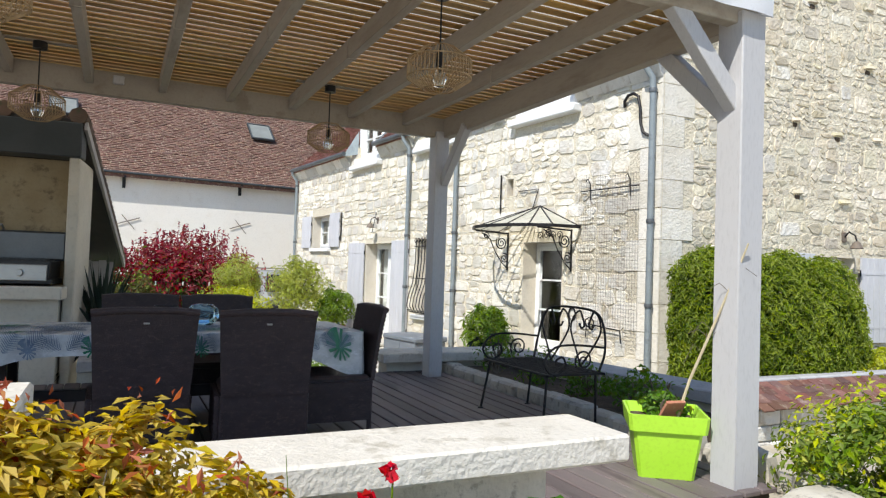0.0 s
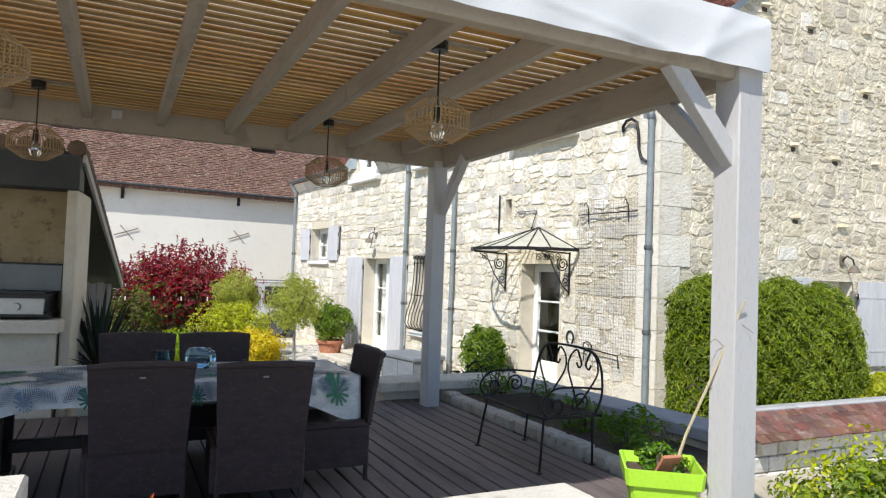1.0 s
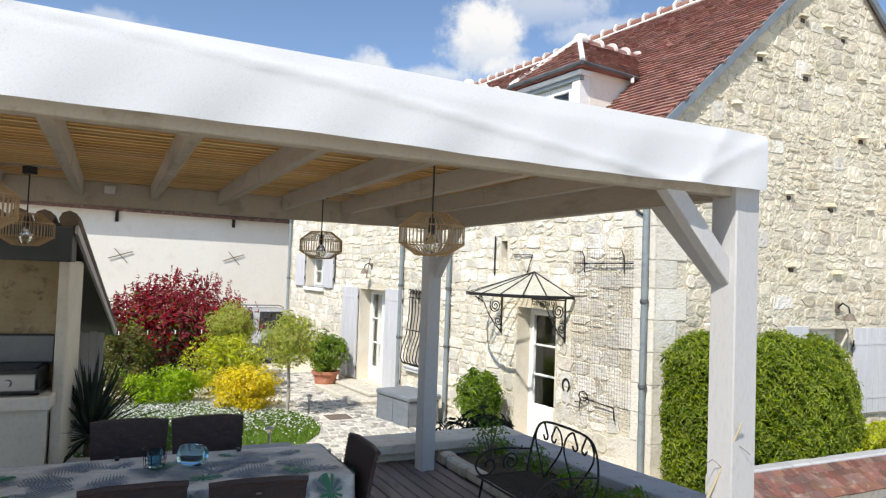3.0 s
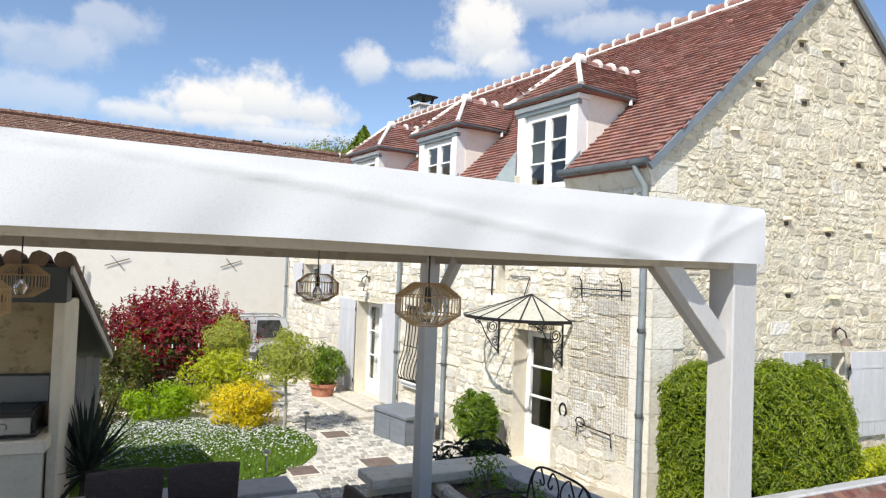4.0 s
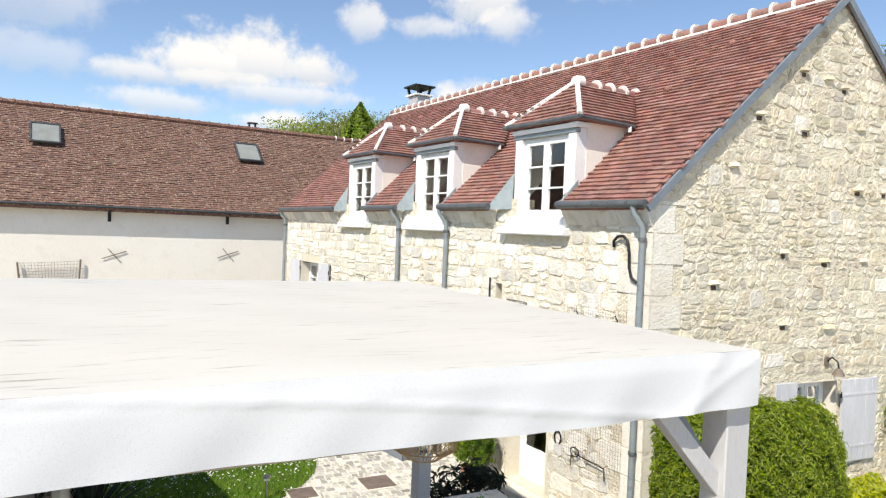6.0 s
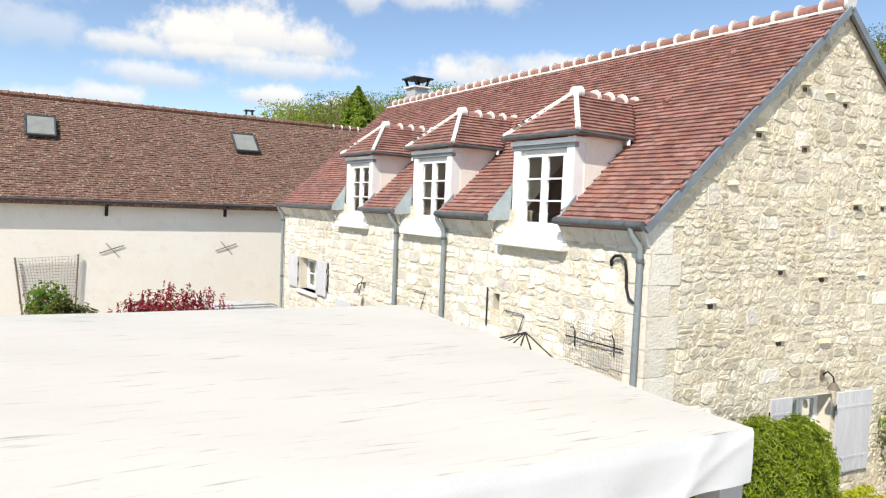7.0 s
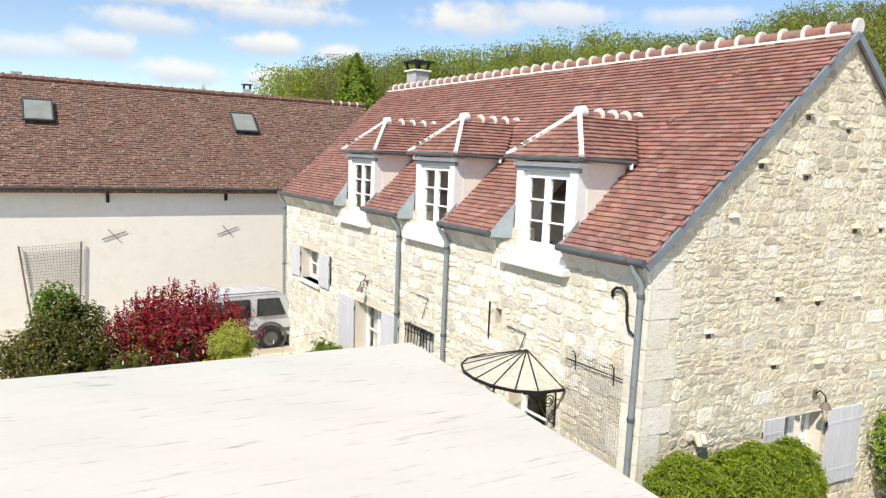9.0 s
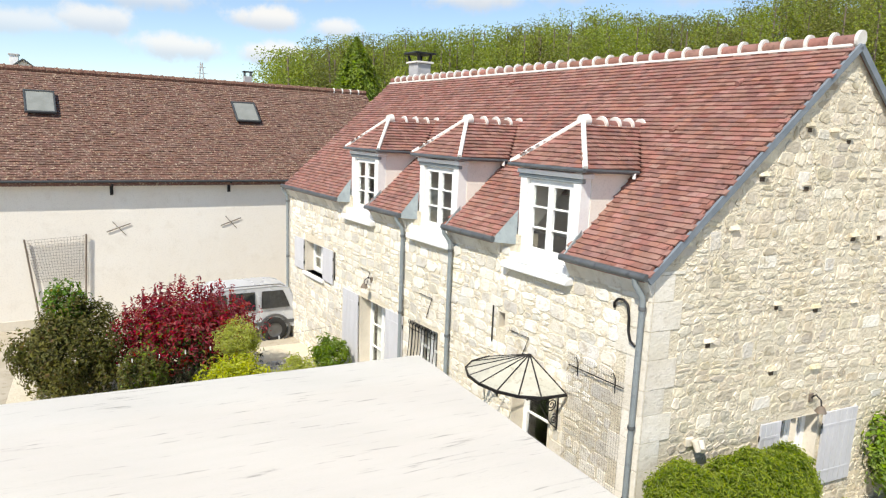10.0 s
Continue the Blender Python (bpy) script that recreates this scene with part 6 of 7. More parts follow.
def shrub(name, label, centre, radii, n, size, aspect, mat, base_z, clumps=40, extra=None, group="", spread=0.34, low=-0.9, category="shrub"):
    t = thing(name, label, category, group)
    tops = [np.array(centre) + unit(1)[0] * np.array(radii) * 0.6 for _ in range(9)]
    part("stem_bundle", stems((centre[0], centre[1], base_z - 0.03), [tuple(p) for p in tops], 0.018), M_BARK, t)
    p, o = clump_points(n, centre, radii, clumps, spread, low)
    keep = p[:, 2] > base_z
    part("leaves", leaf_mesh("leaves", p[keep], o[keep], size, aspect, mat), mat, t)
    for k in extra or ():
        en, emat, esize, shift = k
        p, o = clump_points(en, np.array(centre) + np.array(shift[0]), np.array(radii) * shift[1], clumps, spread, low)
        keep = p[:, 2] > base_z
        part("young_leaves", leaf_mesh("young_leaves", p[keep], o[keep], esize, aspect, emat), emat, t)
    return t


def photinia_shoots():
    """Upright red shoots standing out of the photinia's top."""
    bush = bpy.data.objects["photinia_bush"]
    at, way = [], []
    for k in range(70):
        a, q = 6.283 * rng.random(), rng.random() ** 0.5
        b = np.array([1.65 + 1.55 * q * math.cos(a), 18.3 + 1.05 * q * math.sin(a), 0.55 + 1.30 * math.sqrt(1 - 0.8 * q * q) - 0.15])
        l = 0.25 + 0.35 * rng.random()
        lean = np.array([0.3 * (rng.random() - 0.5), 0.3 * (rng.random() - 0.5), 1.0])
        for i in range(14):
            s = i / 13
            d = unit(1)[0]
            at.append(b + lean * l * s + d * 0.06 * (1.1 - s))
            way.append(d + np.array([0, 0, 0.4]))
    tagged(part("young_foliage", leaf_mesh("young_foliage", np.array(at), np.array(way), 0.12, 0.3, L_PHOTINIA), L_PHOTINIA, bush), kind="stuff")


YZ = -0.65
shrub("photinia_bush", "large red-leaved photinia bush", (1.62, 18.3, 0.55), (1.68, 1.2, 1.3), 8500, 0.125, 0.34, L_PHOTINIA, YZ, 90, [(7500, L_PHOTINIA_G, 0.12, ((0, -0.10, -0.70), 0.96)), (1500, L_ROSE, 0.12, ((0, 0, -0.15), 0.97)), (2600, L_PHOTINIA, 0.13, ((0, -0.05, 0.10), 1.0))], low=-0.35)
photinia_shoots()
shrub("privet_bush", "rounded brownish-green bush in the garden", (-1.05, 18.3, 0.55), (1.26, 1.15, 1.32), 17000, 0.10, 0.5, L_DARKB, YZ, 100, [(900, L_ROSE, 0.11, ((-0.05, 0.2, 1.15), 0.42))], spread=0.3)
shrub("boxwood_bush", "low fresh green clipped bush", (1.15, 15.25, -0.30), (0.72, 0.55, 0.42), 6500, 0.055, 0.6, L_GREEN, YZ, 60)
shrub("spirea_bush", "bright golden-yellow bush beside the lawn", (2.62, 14.3, -0.25), (0.66, 0.6, 0.52), 7500, 0.06, 0.5, L_YELLOW, YZ, 60)
shrub("euonymus_bush", "yellow-green variegated bush in the bed", (2.42, 15.9, 0.0), (0.92, 0.7, 0.68), 6500, 0.075, 0.5, L_YGREEN, YZ, 55)
shrub("ground_shrub", "low brown-green ground shrub", (0.1, 15.3, -0.45), (0.6, 0.5, 0.25), 1600, 0.07, 0.4, L_DARKB, YZ, 25)
shrub("climber_bush", "dark climbing shrub beside the garden kitchen", (0.45, 16.6, 0.15), (0.55, 0.5, 0.85), 2200, 0.09, 0.45, L_DARKB, YZ, 35, [(500, L_OLEANDER, 0.09, ((0, 0, 0), 1.0))])


def standard_tree(name, label, x, y, base, zc, r, mat, n):
    t = thing(name, label, "tree", "standard trees")
    part("trunk", G().tube([(x, y, base - 0.05), (x + 0.02, y, base + 0.5), (x - 0.01, y + 0.01, zc - r * 0.5)], 0.038, 8, 0.028), M_PALEBARK, t)
    g = G()
    for i in range(9):
        a = 0.7 * i
        g.tube([(x, y, zc - r * 0.55), (x + r * 0.35 * math.cos(a), y + r * 0.35 * math.sin(a), zc - r * 0.1), (x + r * 0.75 * math.cos(a), y + r * 0.75 * math.sin(a), zc + r * 0.45 * (rng.random() - 0.2))], 0.014, 5, 0.005)
    part("branches", g, M_BARK, t)
    p, o = clump_points(n, (x, y, zc), (r, r, r * 0.9), 46, 0.36, -0.8, 0.6)
    part("crown", leaf_mesh("crown", p, o, 0.10, 0.22, mat), mat, t)


standard_tree("standard_willow", "small pale-leaved willow standard on a thin trunk", 3.29, 13.54, YZ, 0.80, 0.60, L_PALE, 3600)
standard_tree("standard_willow", "small pale-leaved willow standard behind the golden bush", 2.65, 16.6, YZ, 0.88, 0.55, L_PALE, 2800)


def potted(name, label, x, y, z, r, h, crown, cr, mat, n, size, aspect):
    t = thing(name, label, "potted plant")
    part("pot", G().lathe([(0.0, 0.0), (r * 0.72, 0.0), (r * 0.95, h * 0.8), (r * 1.08, h * 0.82), (r * 1.1, h), (r * 0.96, h), (r * 0.9, h * 0.85), (0.0, h * 0.85)], 24, (x, y, z)), M_TERRA, t, "terracotta pot")
    part("stem_bundle", stems((x, y, z + h * 0.8), [(x + crown[0] * 0.6 * math.cos(a), y + crown[0] * 0.6 * math.sin(a), cr) for a in np.arange(0, 6.2, 0.7)], 0.01), M_BARK, t)
    p, o = clump_points(n, (x, y, cr), crown, 75, 0.3, -0.9, 0.7)
    part("leaves", leaf_mesh("leaves", p, o, size, aspect, mat), mat, t)


potted("potted_oleander", "oleander in a terracotta pot by the steps", 4.95, 16.55, YZ + 0.02, 0.32, 0.40, (0.5, 0.5, 0.5), 0.25, L_OLEANDER, 2600, 0.14, 0.2)
potted("potted_laurel", "bushy green shrub in a terracotta pot by the entrance", 5.80, 10.15, YZ + 0.02, 0.19, 0.34, (0.40, 0.40, 0.52), 0.16, L_OLEANDER, 3400, 0.13, 0.17)
shrub("strap_leaf_plants", "dark strappy plants behind the low wall", (5.2, 9.1, -0.35), (0.75, 0.6, 0.5), 1500, 0.2, 0.12, L_YUCCA, YZ, 30, category="plant")

# hedge by the gable
def clipped_hedge(label, centre, radii, n, square, base_z):
    """A trimmed bush: narrow leaves in a thin uneven shell round a squared-off core."""
    t = thing("hedge_bush", label, "hedge")
    c, r = np.array(centre), np.array(radii)
    part("stem_bundle", stems((centre[0], centre[1], base_z - 0.03), [tuple(c + unit(1)[0] * r * 0.7) for _ in range(14)], 0.018), M_BARK, t)
    # inner leaves carry the shade within the hedge as a darker green
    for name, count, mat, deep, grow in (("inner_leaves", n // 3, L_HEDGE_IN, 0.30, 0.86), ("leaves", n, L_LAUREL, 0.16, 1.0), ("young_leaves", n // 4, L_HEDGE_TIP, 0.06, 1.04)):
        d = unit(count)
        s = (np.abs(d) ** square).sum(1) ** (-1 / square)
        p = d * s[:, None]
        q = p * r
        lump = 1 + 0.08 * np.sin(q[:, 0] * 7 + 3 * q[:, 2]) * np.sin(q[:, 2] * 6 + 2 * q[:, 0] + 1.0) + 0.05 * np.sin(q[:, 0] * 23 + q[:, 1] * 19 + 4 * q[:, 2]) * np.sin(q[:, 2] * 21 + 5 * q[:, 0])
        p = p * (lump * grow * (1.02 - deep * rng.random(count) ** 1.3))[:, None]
        at = c + p * r
        way = np.sign(p) * np.abs(p) ** (square - 1) / r
        way = way / np.linalg.norm(way, axis=1)[:, None] + 0.55 * rng.normal(size=(count, 3)) + np.array([0, 0, 0.3])
        keep = at[:, 2] > base_z
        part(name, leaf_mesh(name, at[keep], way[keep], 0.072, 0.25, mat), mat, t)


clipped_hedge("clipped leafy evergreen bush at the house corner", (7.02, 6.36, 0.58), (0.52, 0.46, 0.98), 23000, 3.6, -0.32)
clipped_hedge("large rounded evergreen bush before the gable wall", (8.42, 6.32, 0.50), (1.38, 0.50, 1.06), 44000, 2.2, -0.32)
shrub("yellow_ground_plant", "low yellow-green plants along the garden wall", (10.3, 6.2, 0.0), (0.9, 0.35, 0.32), 2600, 0.1, 0.3, L_YGREEN, -0.32, 40)
shrub("ivy_bush", "dark ivy bush beyond the gable window", (12.6, 6.4, 0.9), (0.75, 0.5, 1.0), 4000, 0.12, 0.5, L_OLEANDER, -0.32, 60)
# rose bush beside the post
shrub("rose_bush", "glossy green rose bush beside the pergola post", (4.35, 2.55, 0.12), (0.76, 0.55, 0.45), 11000, 0.05, 0.5, L_LAUREL, -0.2, 80, [(1500, L_YGREEN, 0.05, ((0, 0, 0.05), 1.0))], spread=0.3)
# flower bed beside the deck
for x, y, r, h in ((4.15, 7.0, 0.3, 0.32), (4.25, 6.3, 0.28, 0.22), (4.3, 5.5, 0.26, 0.24), (4.3, 4.85, 0.26, 0.2), (4.2, 4.4, 0.28, 0.26)):
    shrub("bed_plant", "small dark green bed plant", (x, y, 0.05 + h * 0.7), (r, r, h), 420, 0.055, 0.4, L_ROSE, 0.02, 26, group="bed plants", category="plant")
shrub("planter_plant", "small green plant in the lime planter", (3.24, 3.34, 0.40), (0.17, 0.17, 0.12), 420, 0.05, 0.5, L_ROSE, 0.33, 14, category="plant")

# golden spirea in the foreground
def whorl_bush(name, label, centre, radii, n, base_z):
    """Upright shoots, each ending in a fan of pointed leaves."""
    t = thing(name, label, "shrub")
    p, o = clump_points(n, centre, radii, 46, 0.34, -0.5, 0.25)
    keep = p[:, 2] > base_z + 0.1
    p, o = p[keep], o[keep]
    g = G()
    for q in p[:: max(1, len(p) // 120)]:
        g.tube([(centre[0] + 0.5 * (q[0] - centre[0]), centre[1] + 0.5 * (q[1] - centre[1]), base_z), tuple(q)], 0.004, 4, 0.002)
    part("stem_bundle", g, M_BARK, t)
    at, way, tips, tway = [], [], [], []
    for q, w in zip(p, o):
        w = w / np.linalg.norm(w)
        w = w * 0.6 + np.array([0, 0, 0.5])
        for k in range(5):
            side = np.cross(w, unit(1)[0])
            side /= np.linalg.norm(side) + 1e-9
            at.append(q + side * 0.028 - w * 0.012 * k)
            way.append(w * 0.9 + side * 0.5 * (rng.random() - 0.2))
        if rng.random() < 0.12:
            for k in range(3):
                tips.append(q + w * 0.025 + 0.012 * rng.normal(size=3))
                tway.append(unit(1)[0] + w * 0.3)
    part("leaves", leaf_mesh("leaves", np.array(at), np.array(way), 0.052, 0.44, L_SPIREA), L_SPIREA, t)
    tagged(part("young_foliage", leaf_mesh("young_foliage", np.array(tips), np.array(tway), 0.04, 0.36, L_SPIREA_RED), L_SPIREA_RED, t), kind="stuff")


whorl_bush("golden_spirea", "golden-leaved spirea bush with red shoot tips", (-0.34, 1.85, 0.40), (0.54, 0.34, 0.50), 2700, -0.2)
whorl_bush("golden_spirea", "lower golden spirea bush with red shoot tips", (0.13, 1.92, 0.345), (0.40, 0.30, 0.46), 2200, -0.2)
# small flowers below the low wall
fl = thing("red_flower", "red garden flowers on thin stems", "flower")
for x, y, z in ((0.66, 1.78, 0.60), (0.74, 1.82, 0.655)):
    part("stem", G().tube([(x, y, -0.15), (x + 0.01, y, z)], 0.003, 5), M_GRASSBLADE, fl)
    at = np.array([(x, y, z)]) + 0.018 * unit(16)
    part("petals", leaf_mesh("petals", at, unit(16) + np.array([0, -0.4, 0.6]), 0.035, 0.9, L_REDFLOWER), L_REDFLOWER, fl)
st = thing("grass_stalk", "single dry grass stalk", "grass")
part("stalk", G().tube([(0.48, 1.85, -0.15), (0.47, 1.85, 0.5), (0.45, 1.85, 0.72)], 0.003, 5, 0.001), M_GRASSBLADE, st)
shrub("leafy_plant", "fresh green leafy plant below the low wall", (1.2, 1.72, 0.30), (0.24, 0.2, 0.24), 620, 0.06, 0.8, L_FRESH, -0.15, 14, category="plant")
shrub("leafy_plant", "dark green foliage along the low wall", (0.85, 1.95, 0.0), (0.5, 0.3, 0.26), 700, 0.08, 0.5, L_ROSE, -0.2, 20, category="plant")

# yucca
yu = thing("yucca", "dark spiky yucca beside the garden kitchen", "plant")
part("trunk", G().tube([(-0.12, 8.5, -0.7), (-0.12, 8.5, 0.34)], 0.07, 8, 0.05), M_BARK, yu)
g = G()
for k in range(130):
    a, e = 6.283 * rng.random(), radians(-20 + 105 * rng.random())
    d = Vector((math.cos(a) * math.cos(e), math.sin(a) * math.cos(e), math.sin(e)))
    s = d.cross(Vector((0, 0, 1))).normalized() * 0.022
    b = Vector((-0.12, 8.5, 0.33)) + d * 0.05
    l = 0.66 + 0.32 * rng.random()
    m1, tp = b + d * l * 0.55, b + d * l + Vector((0, 0, -0.1 * rng.random()))
    up = d.cross(s).normalized() * 0.008
    g.add([b - s * 0.7, b + s * 0.7, m1 + s, m1 - s, tp, m1 + up], [(0, 1, 2, 5), (0, 5, 3), (3, 5, 4), (5, 2, 4)])
tagged(part("blade", g, L_YUCCA, yu, smooth=0), kind="stuff")

line = thing("garden_line", "thin line with small white pegs above the shrubs", "line")
part("cord", G().tube(rounded([(-0.1, 16.3, 0.80), (2.4, 16.75, 0.74), (5.2, 17.2, 0.84)], 8), 0.004, 5), M_IRON, line)
for k in range(9):
    s = 0.06 + 0.11 * k
    part("peg", G().box(-0.1 + 5.3 * s - 0.012, -0.1 + 5.3 * s + 0.012, 16.28 + 0.9 * s, 16.31 + 0.9 * s, 0.70, 0.79, 0.004), M_WHITE, line)

# ---- lawn with daisies and cobbled yard ----
def in_lawn(x, y):
    e = ((x - 0.6) / 3.05) ** 2 + ((y - 12.7) / 2.5) ** 2
    return e < 1 and y > 9.2


lawn = G()
ring = [(0.6 + 3.05 * math.cos(a), 12.7 + 2.5 * math.sin(a)) for a in np.linspace(0, 2 * math.pi, 49)[:-1]]
lawn.add([(0.6, 12.7, YZ + 0.035)] + [(x, max(9.2, y), YZ + 0.03) for x, y in ring] + [(x, max(9.2, y), YZ - 0.1) for x, y in ring], [[0, i + 1, (i + 1) % 48 + 1] for i in range(48)] + [[i + 1, i + 49, (i + 1) % 48 + 49, (i + 1) % 48 + 1] for i in range(48)])
solid("lawn", lawn, M_GRASS, "mown green lawn", "lawn", kind="structure")
pts = np.array([(x, y) for x, y in np.stack([-2.5 + 6.2 * rng.random(60000), 9.2 + 6.0 * rng.random(60000)], 1) if in_lawn(x, y)])[:26000]
n = len(pts)
h = 0.05 + 0.04 * rng.random(n)
a = 6.283 * rng.random(n)
side = np.stack([np.cos(a), np.sin(a), 0 * a], 1) * 0.008
b = np.column_stack([pts, np.full(n, YZ + 0.03)])
tip = b + np.column_stack([0.03 * rng.normal(size=n), 0.03 * rng.normal(size=n), h])
me = bpy.data.meshes.new("lawn_grass")
me.from_pydata(np.stack([b - side, b + side, tip], 1).reshape(-1, 3).tolist(), [], (np.arange(n)[:, None] * 3 + [0, 1, 2]).tolist())
me.materials.append(M_GRASSBLADE)
tagged(new("lawn_grass", me), "short green grass blades of the lawn", "grass", kind="stuff")
sel = pts[(rng.random(n) < np.clip(0.03 + 0.5 * (pts[:, 1] - 11.7) / 2.4, 0.025, 0.55))]
at = np.column_stack([sel, YZ + 0.085 + 0.02 * rng.random(len(sel))])
up = np.tile([0, 0, 1.0], (len(at), 1)) + 0.25 * rng.normal(size=(len(at), 3))
me = leaf_mesh("daisies", np.concatenate([at, at]), np.concatenate([up, up]), 0.032, 0.9, L_DAISY, 0.05)
tagged(new("daisies", me), "white daisies scattered over the lawn", "flowers", kind="stuff")

yard = thing("cobbled_yard", "grey-beige cobbled yard before the house", "paving", kind="structure")
bedding = G()
bedding.box(-2.5, 5.9, 8.1, 20.5, -0.9, YZ + 0.005)
part("joint_bedding", bedding, M_MORTAR, yard)
V, F_, near, dark = [], [], 0, ([], [])
y, row = 8.35, 0
while y < 19.0:
    x = 1.6 + 0.08 * (row % 2) + 0.04 * rng.random()
    d = 0.115 + 0.02 * rng.random()
    while x < 6.55 - 0.098 * (y - 7.0):
        w = 0.10 + 0.09 * rng.random()
        if not in_lawn(x + w / 2, y + d / 2) and not (y > 14.0 and x < 3.6 - 0.12 * (y - 14)):
            t = 0.012 + 0.012 * rng.random()
            j = 0.008 * rng.random(8)
            q = [(x + j[0], y + j[1]), (x + w - 0.012 - j[2], y + j[3]), (x + w - 0.012 - j[4], y + d - 0.012 - j[5]), (x + j[6], y + d - 0.012 - j[7])]
            vs = [(px, py, YZ) for px, py in q] + [(px + (0.012 if k in (0, 3) else -0.012), py + (0.012 if k < 2 else -0.012), YZ + t) for k, (px, py) in enumerate(q)]
            fs = [(4, 5, 6, 7), (0, 1, 5, 4), (1, 2, 6, 5), (2, 3, 7, 6), (3, 0, 4, 7)]
            if 10.4 < y < 11.9 and near < 290 and x > 2.9:
                part("cobble", G().add(vs, fs), M_COBBLE, yard, smooth=0)
                near += 1
            else:
                vv, ff = dark if rng.random() < 0.13 else (V, F_)
                b = len(vv)
                vv += vs
                ff += [[b + k for k in f] for f in fs]
        x += w
    y, row = y + d, row + 1
for vv, ff, mat, label in ((V, F_, M_COBBLE_J, "grey-beige cobbles"), (*dark, M_COBBLE_D, "dark grey cobbles")):
    me = bpy.data.meshes.new("cobbles")
    me.from_pydata(vv, [], ff)
    me.materials.append(mat)
    ob = new("cobbles", me)
    ob.parent = yard
    tagged(ob, label, "", kind="stuff")

# ---- woods behind ----
def tree_points(x, y, z0, h, r, n):
    """An upright poplar: leaves along many rising limbs."""
    k = max(8, int(n / 70))
    base = np.array([x, y, z0])
    hh = 0.10 + 0.85 * rng.random(k) ** 0.6
    a = 6.283 * rng.random(k)
    reach = r * np.clip(np.sin(np.clip(hh * 1.0, 0, 1) * math.pi * 0.93 + 0.12), 0, 1) ** 0.6 * (0.45 + 0.6 * rng.random(k) ** 0.6)
    c = base + np.column_stack([reach * np.cos(a), reach * np.sin(a), h * hh])
    pick = rng.integers(0, k, n)
    p = c[pick] + np.clip(rng.normal(size=(n, 3)), -1.5, 1.3) * np.array([0.5, 0.5, 0.75]) * (r * 0.30)
    return p, rng.normal(size=(n, 3)) + np.array([0, -0.4, 0.5])


woods, browns, trunks = [], [], G()
for i in range(230):
    az = radians(13 + 51 * (i / 230) + rng.random())
    d = 50 + 28 * rng.random()
    x, y = d * math.sin(az), d * math.cos(az)
    el = float(np.interp(math.degrees(az), (13, 19, 30, 40, 44, 47, 52, 75), (5.8, 7.6, 9.0, 10.3, 10.2, 9.8, 12.0, 13.0))) - 2.2 * rng.random() ** 1.5
    h = 6.15 + d * math.tan(radians(el)) + 1.9
    p, o = tree_points(x, y, -1.9, h, 2.2 + 1.3 * rng.random(), 4300)
    (woods if rng.random() < 0.62 else browns).append((p, o))
    trunks.tube([(x, y, -2.2), (x + 0.2, y, h * 0.45), (x, y, h * 0.85)], 0.2, 5, 0.05)
for name, some, mat, label in (("woodland", woods, L_WOODS, "light green spring poplar woods behind the house"), ("woodland_budding", browns, L_WOODS_B, "budding brownish-green trees among the woods")):
    me = leaf_mesh(name, np.concatenate([p for p, _ in some]), np.concatenate([o for _, o in some]), 0.185, 0.5, mat)
    tagged(new(name, me), label, "trees", kind="stuff")
tagged(part("woodland_trunks", trunks, M_BARK), "slender grey trunks of the woods", "trees", kind="stuff")


def conifer(x, y, z0, h, r):
    t = thing("conifer", "dense green conifer behind the roofs", "tree")
    part("trunk", G().tube([(x, y, z0), (x, y, z0 + h * 0.95)], 0.2, 7, 0.03), M_BARK, t)
    n = 16000
    s = rng.random(n) ** 0.8
    a = 6.283 * rng.random(n)
    rr = r * np.minimum(1, 1.25 * (1 - s)) ** 0.8 * (0.55 + 0.5 * rng.random(n)) * (0.8 + 0.25 * np.sin(a * 5 + s * 20))
    p = np.column_stack([x + rr * np.cos(a), y + rr * np.sin(a), z0 + 0.8 + (h - 0.8) * s])
    part("crown", leaf_mesh("crown", p, np.column_stack([np.cos(a), np.sin(a), 0.4 + 0 * a]) + 0.5 * rng.normal(size=(n, 3)), 0.26, 0.4, L_CONIFER), L_CONIFER, t)


conifer(14.3, 41.0, -1.0, 12.7, 4.2)


# ---- pieces of walls and roofs ----
def stone_faces(a0, a1, z0, z1, proud, cut, jit):
    """One rubble stone: an uneven eight-sided face, proud of the mortar."""
    w, h = a1 - a0, z1 - z0
    c = [min(cut * (0.4 + rng.random()), 0.42 * w) for _ in range(4)]
    e = [min(cut * (0.4 + rng.random()), 0.42 * h) for _ in range(4)]
    ring = [(a0 + c[0], z0), (a1 - c[1], z0), (a1, z0 + e[1]), (a1, z1 - e[2]), (a1 - c[2], z1), (a0 + c[3], z1), (a0, z1 - e[3]), (a0, z0 + e[0])]
    ring = [(a + jit * (rng.random() - 0.5), z + jit * (rng.random() - 0.5)) for a, z in ring]
    ma, mz = (a0 + a1) / 2, (z0 + z1) / 2
    k = 1 - min(0.25, 0.016 / max(0.05, min(w, h)))
    top = [(ma + (a - ma) * k, proud * (0.75 + 0.5 * rng.random()), mz + (z - mz) * k) for a, z in ring]
    vs = [(a, -0.01, z) for a, z in ring] + top
    return vs, [list(range(8, 16))] + [[i, (i + 1) % 8, 8 + (i + 1) % 8, 8 + i] for i in range(8)]


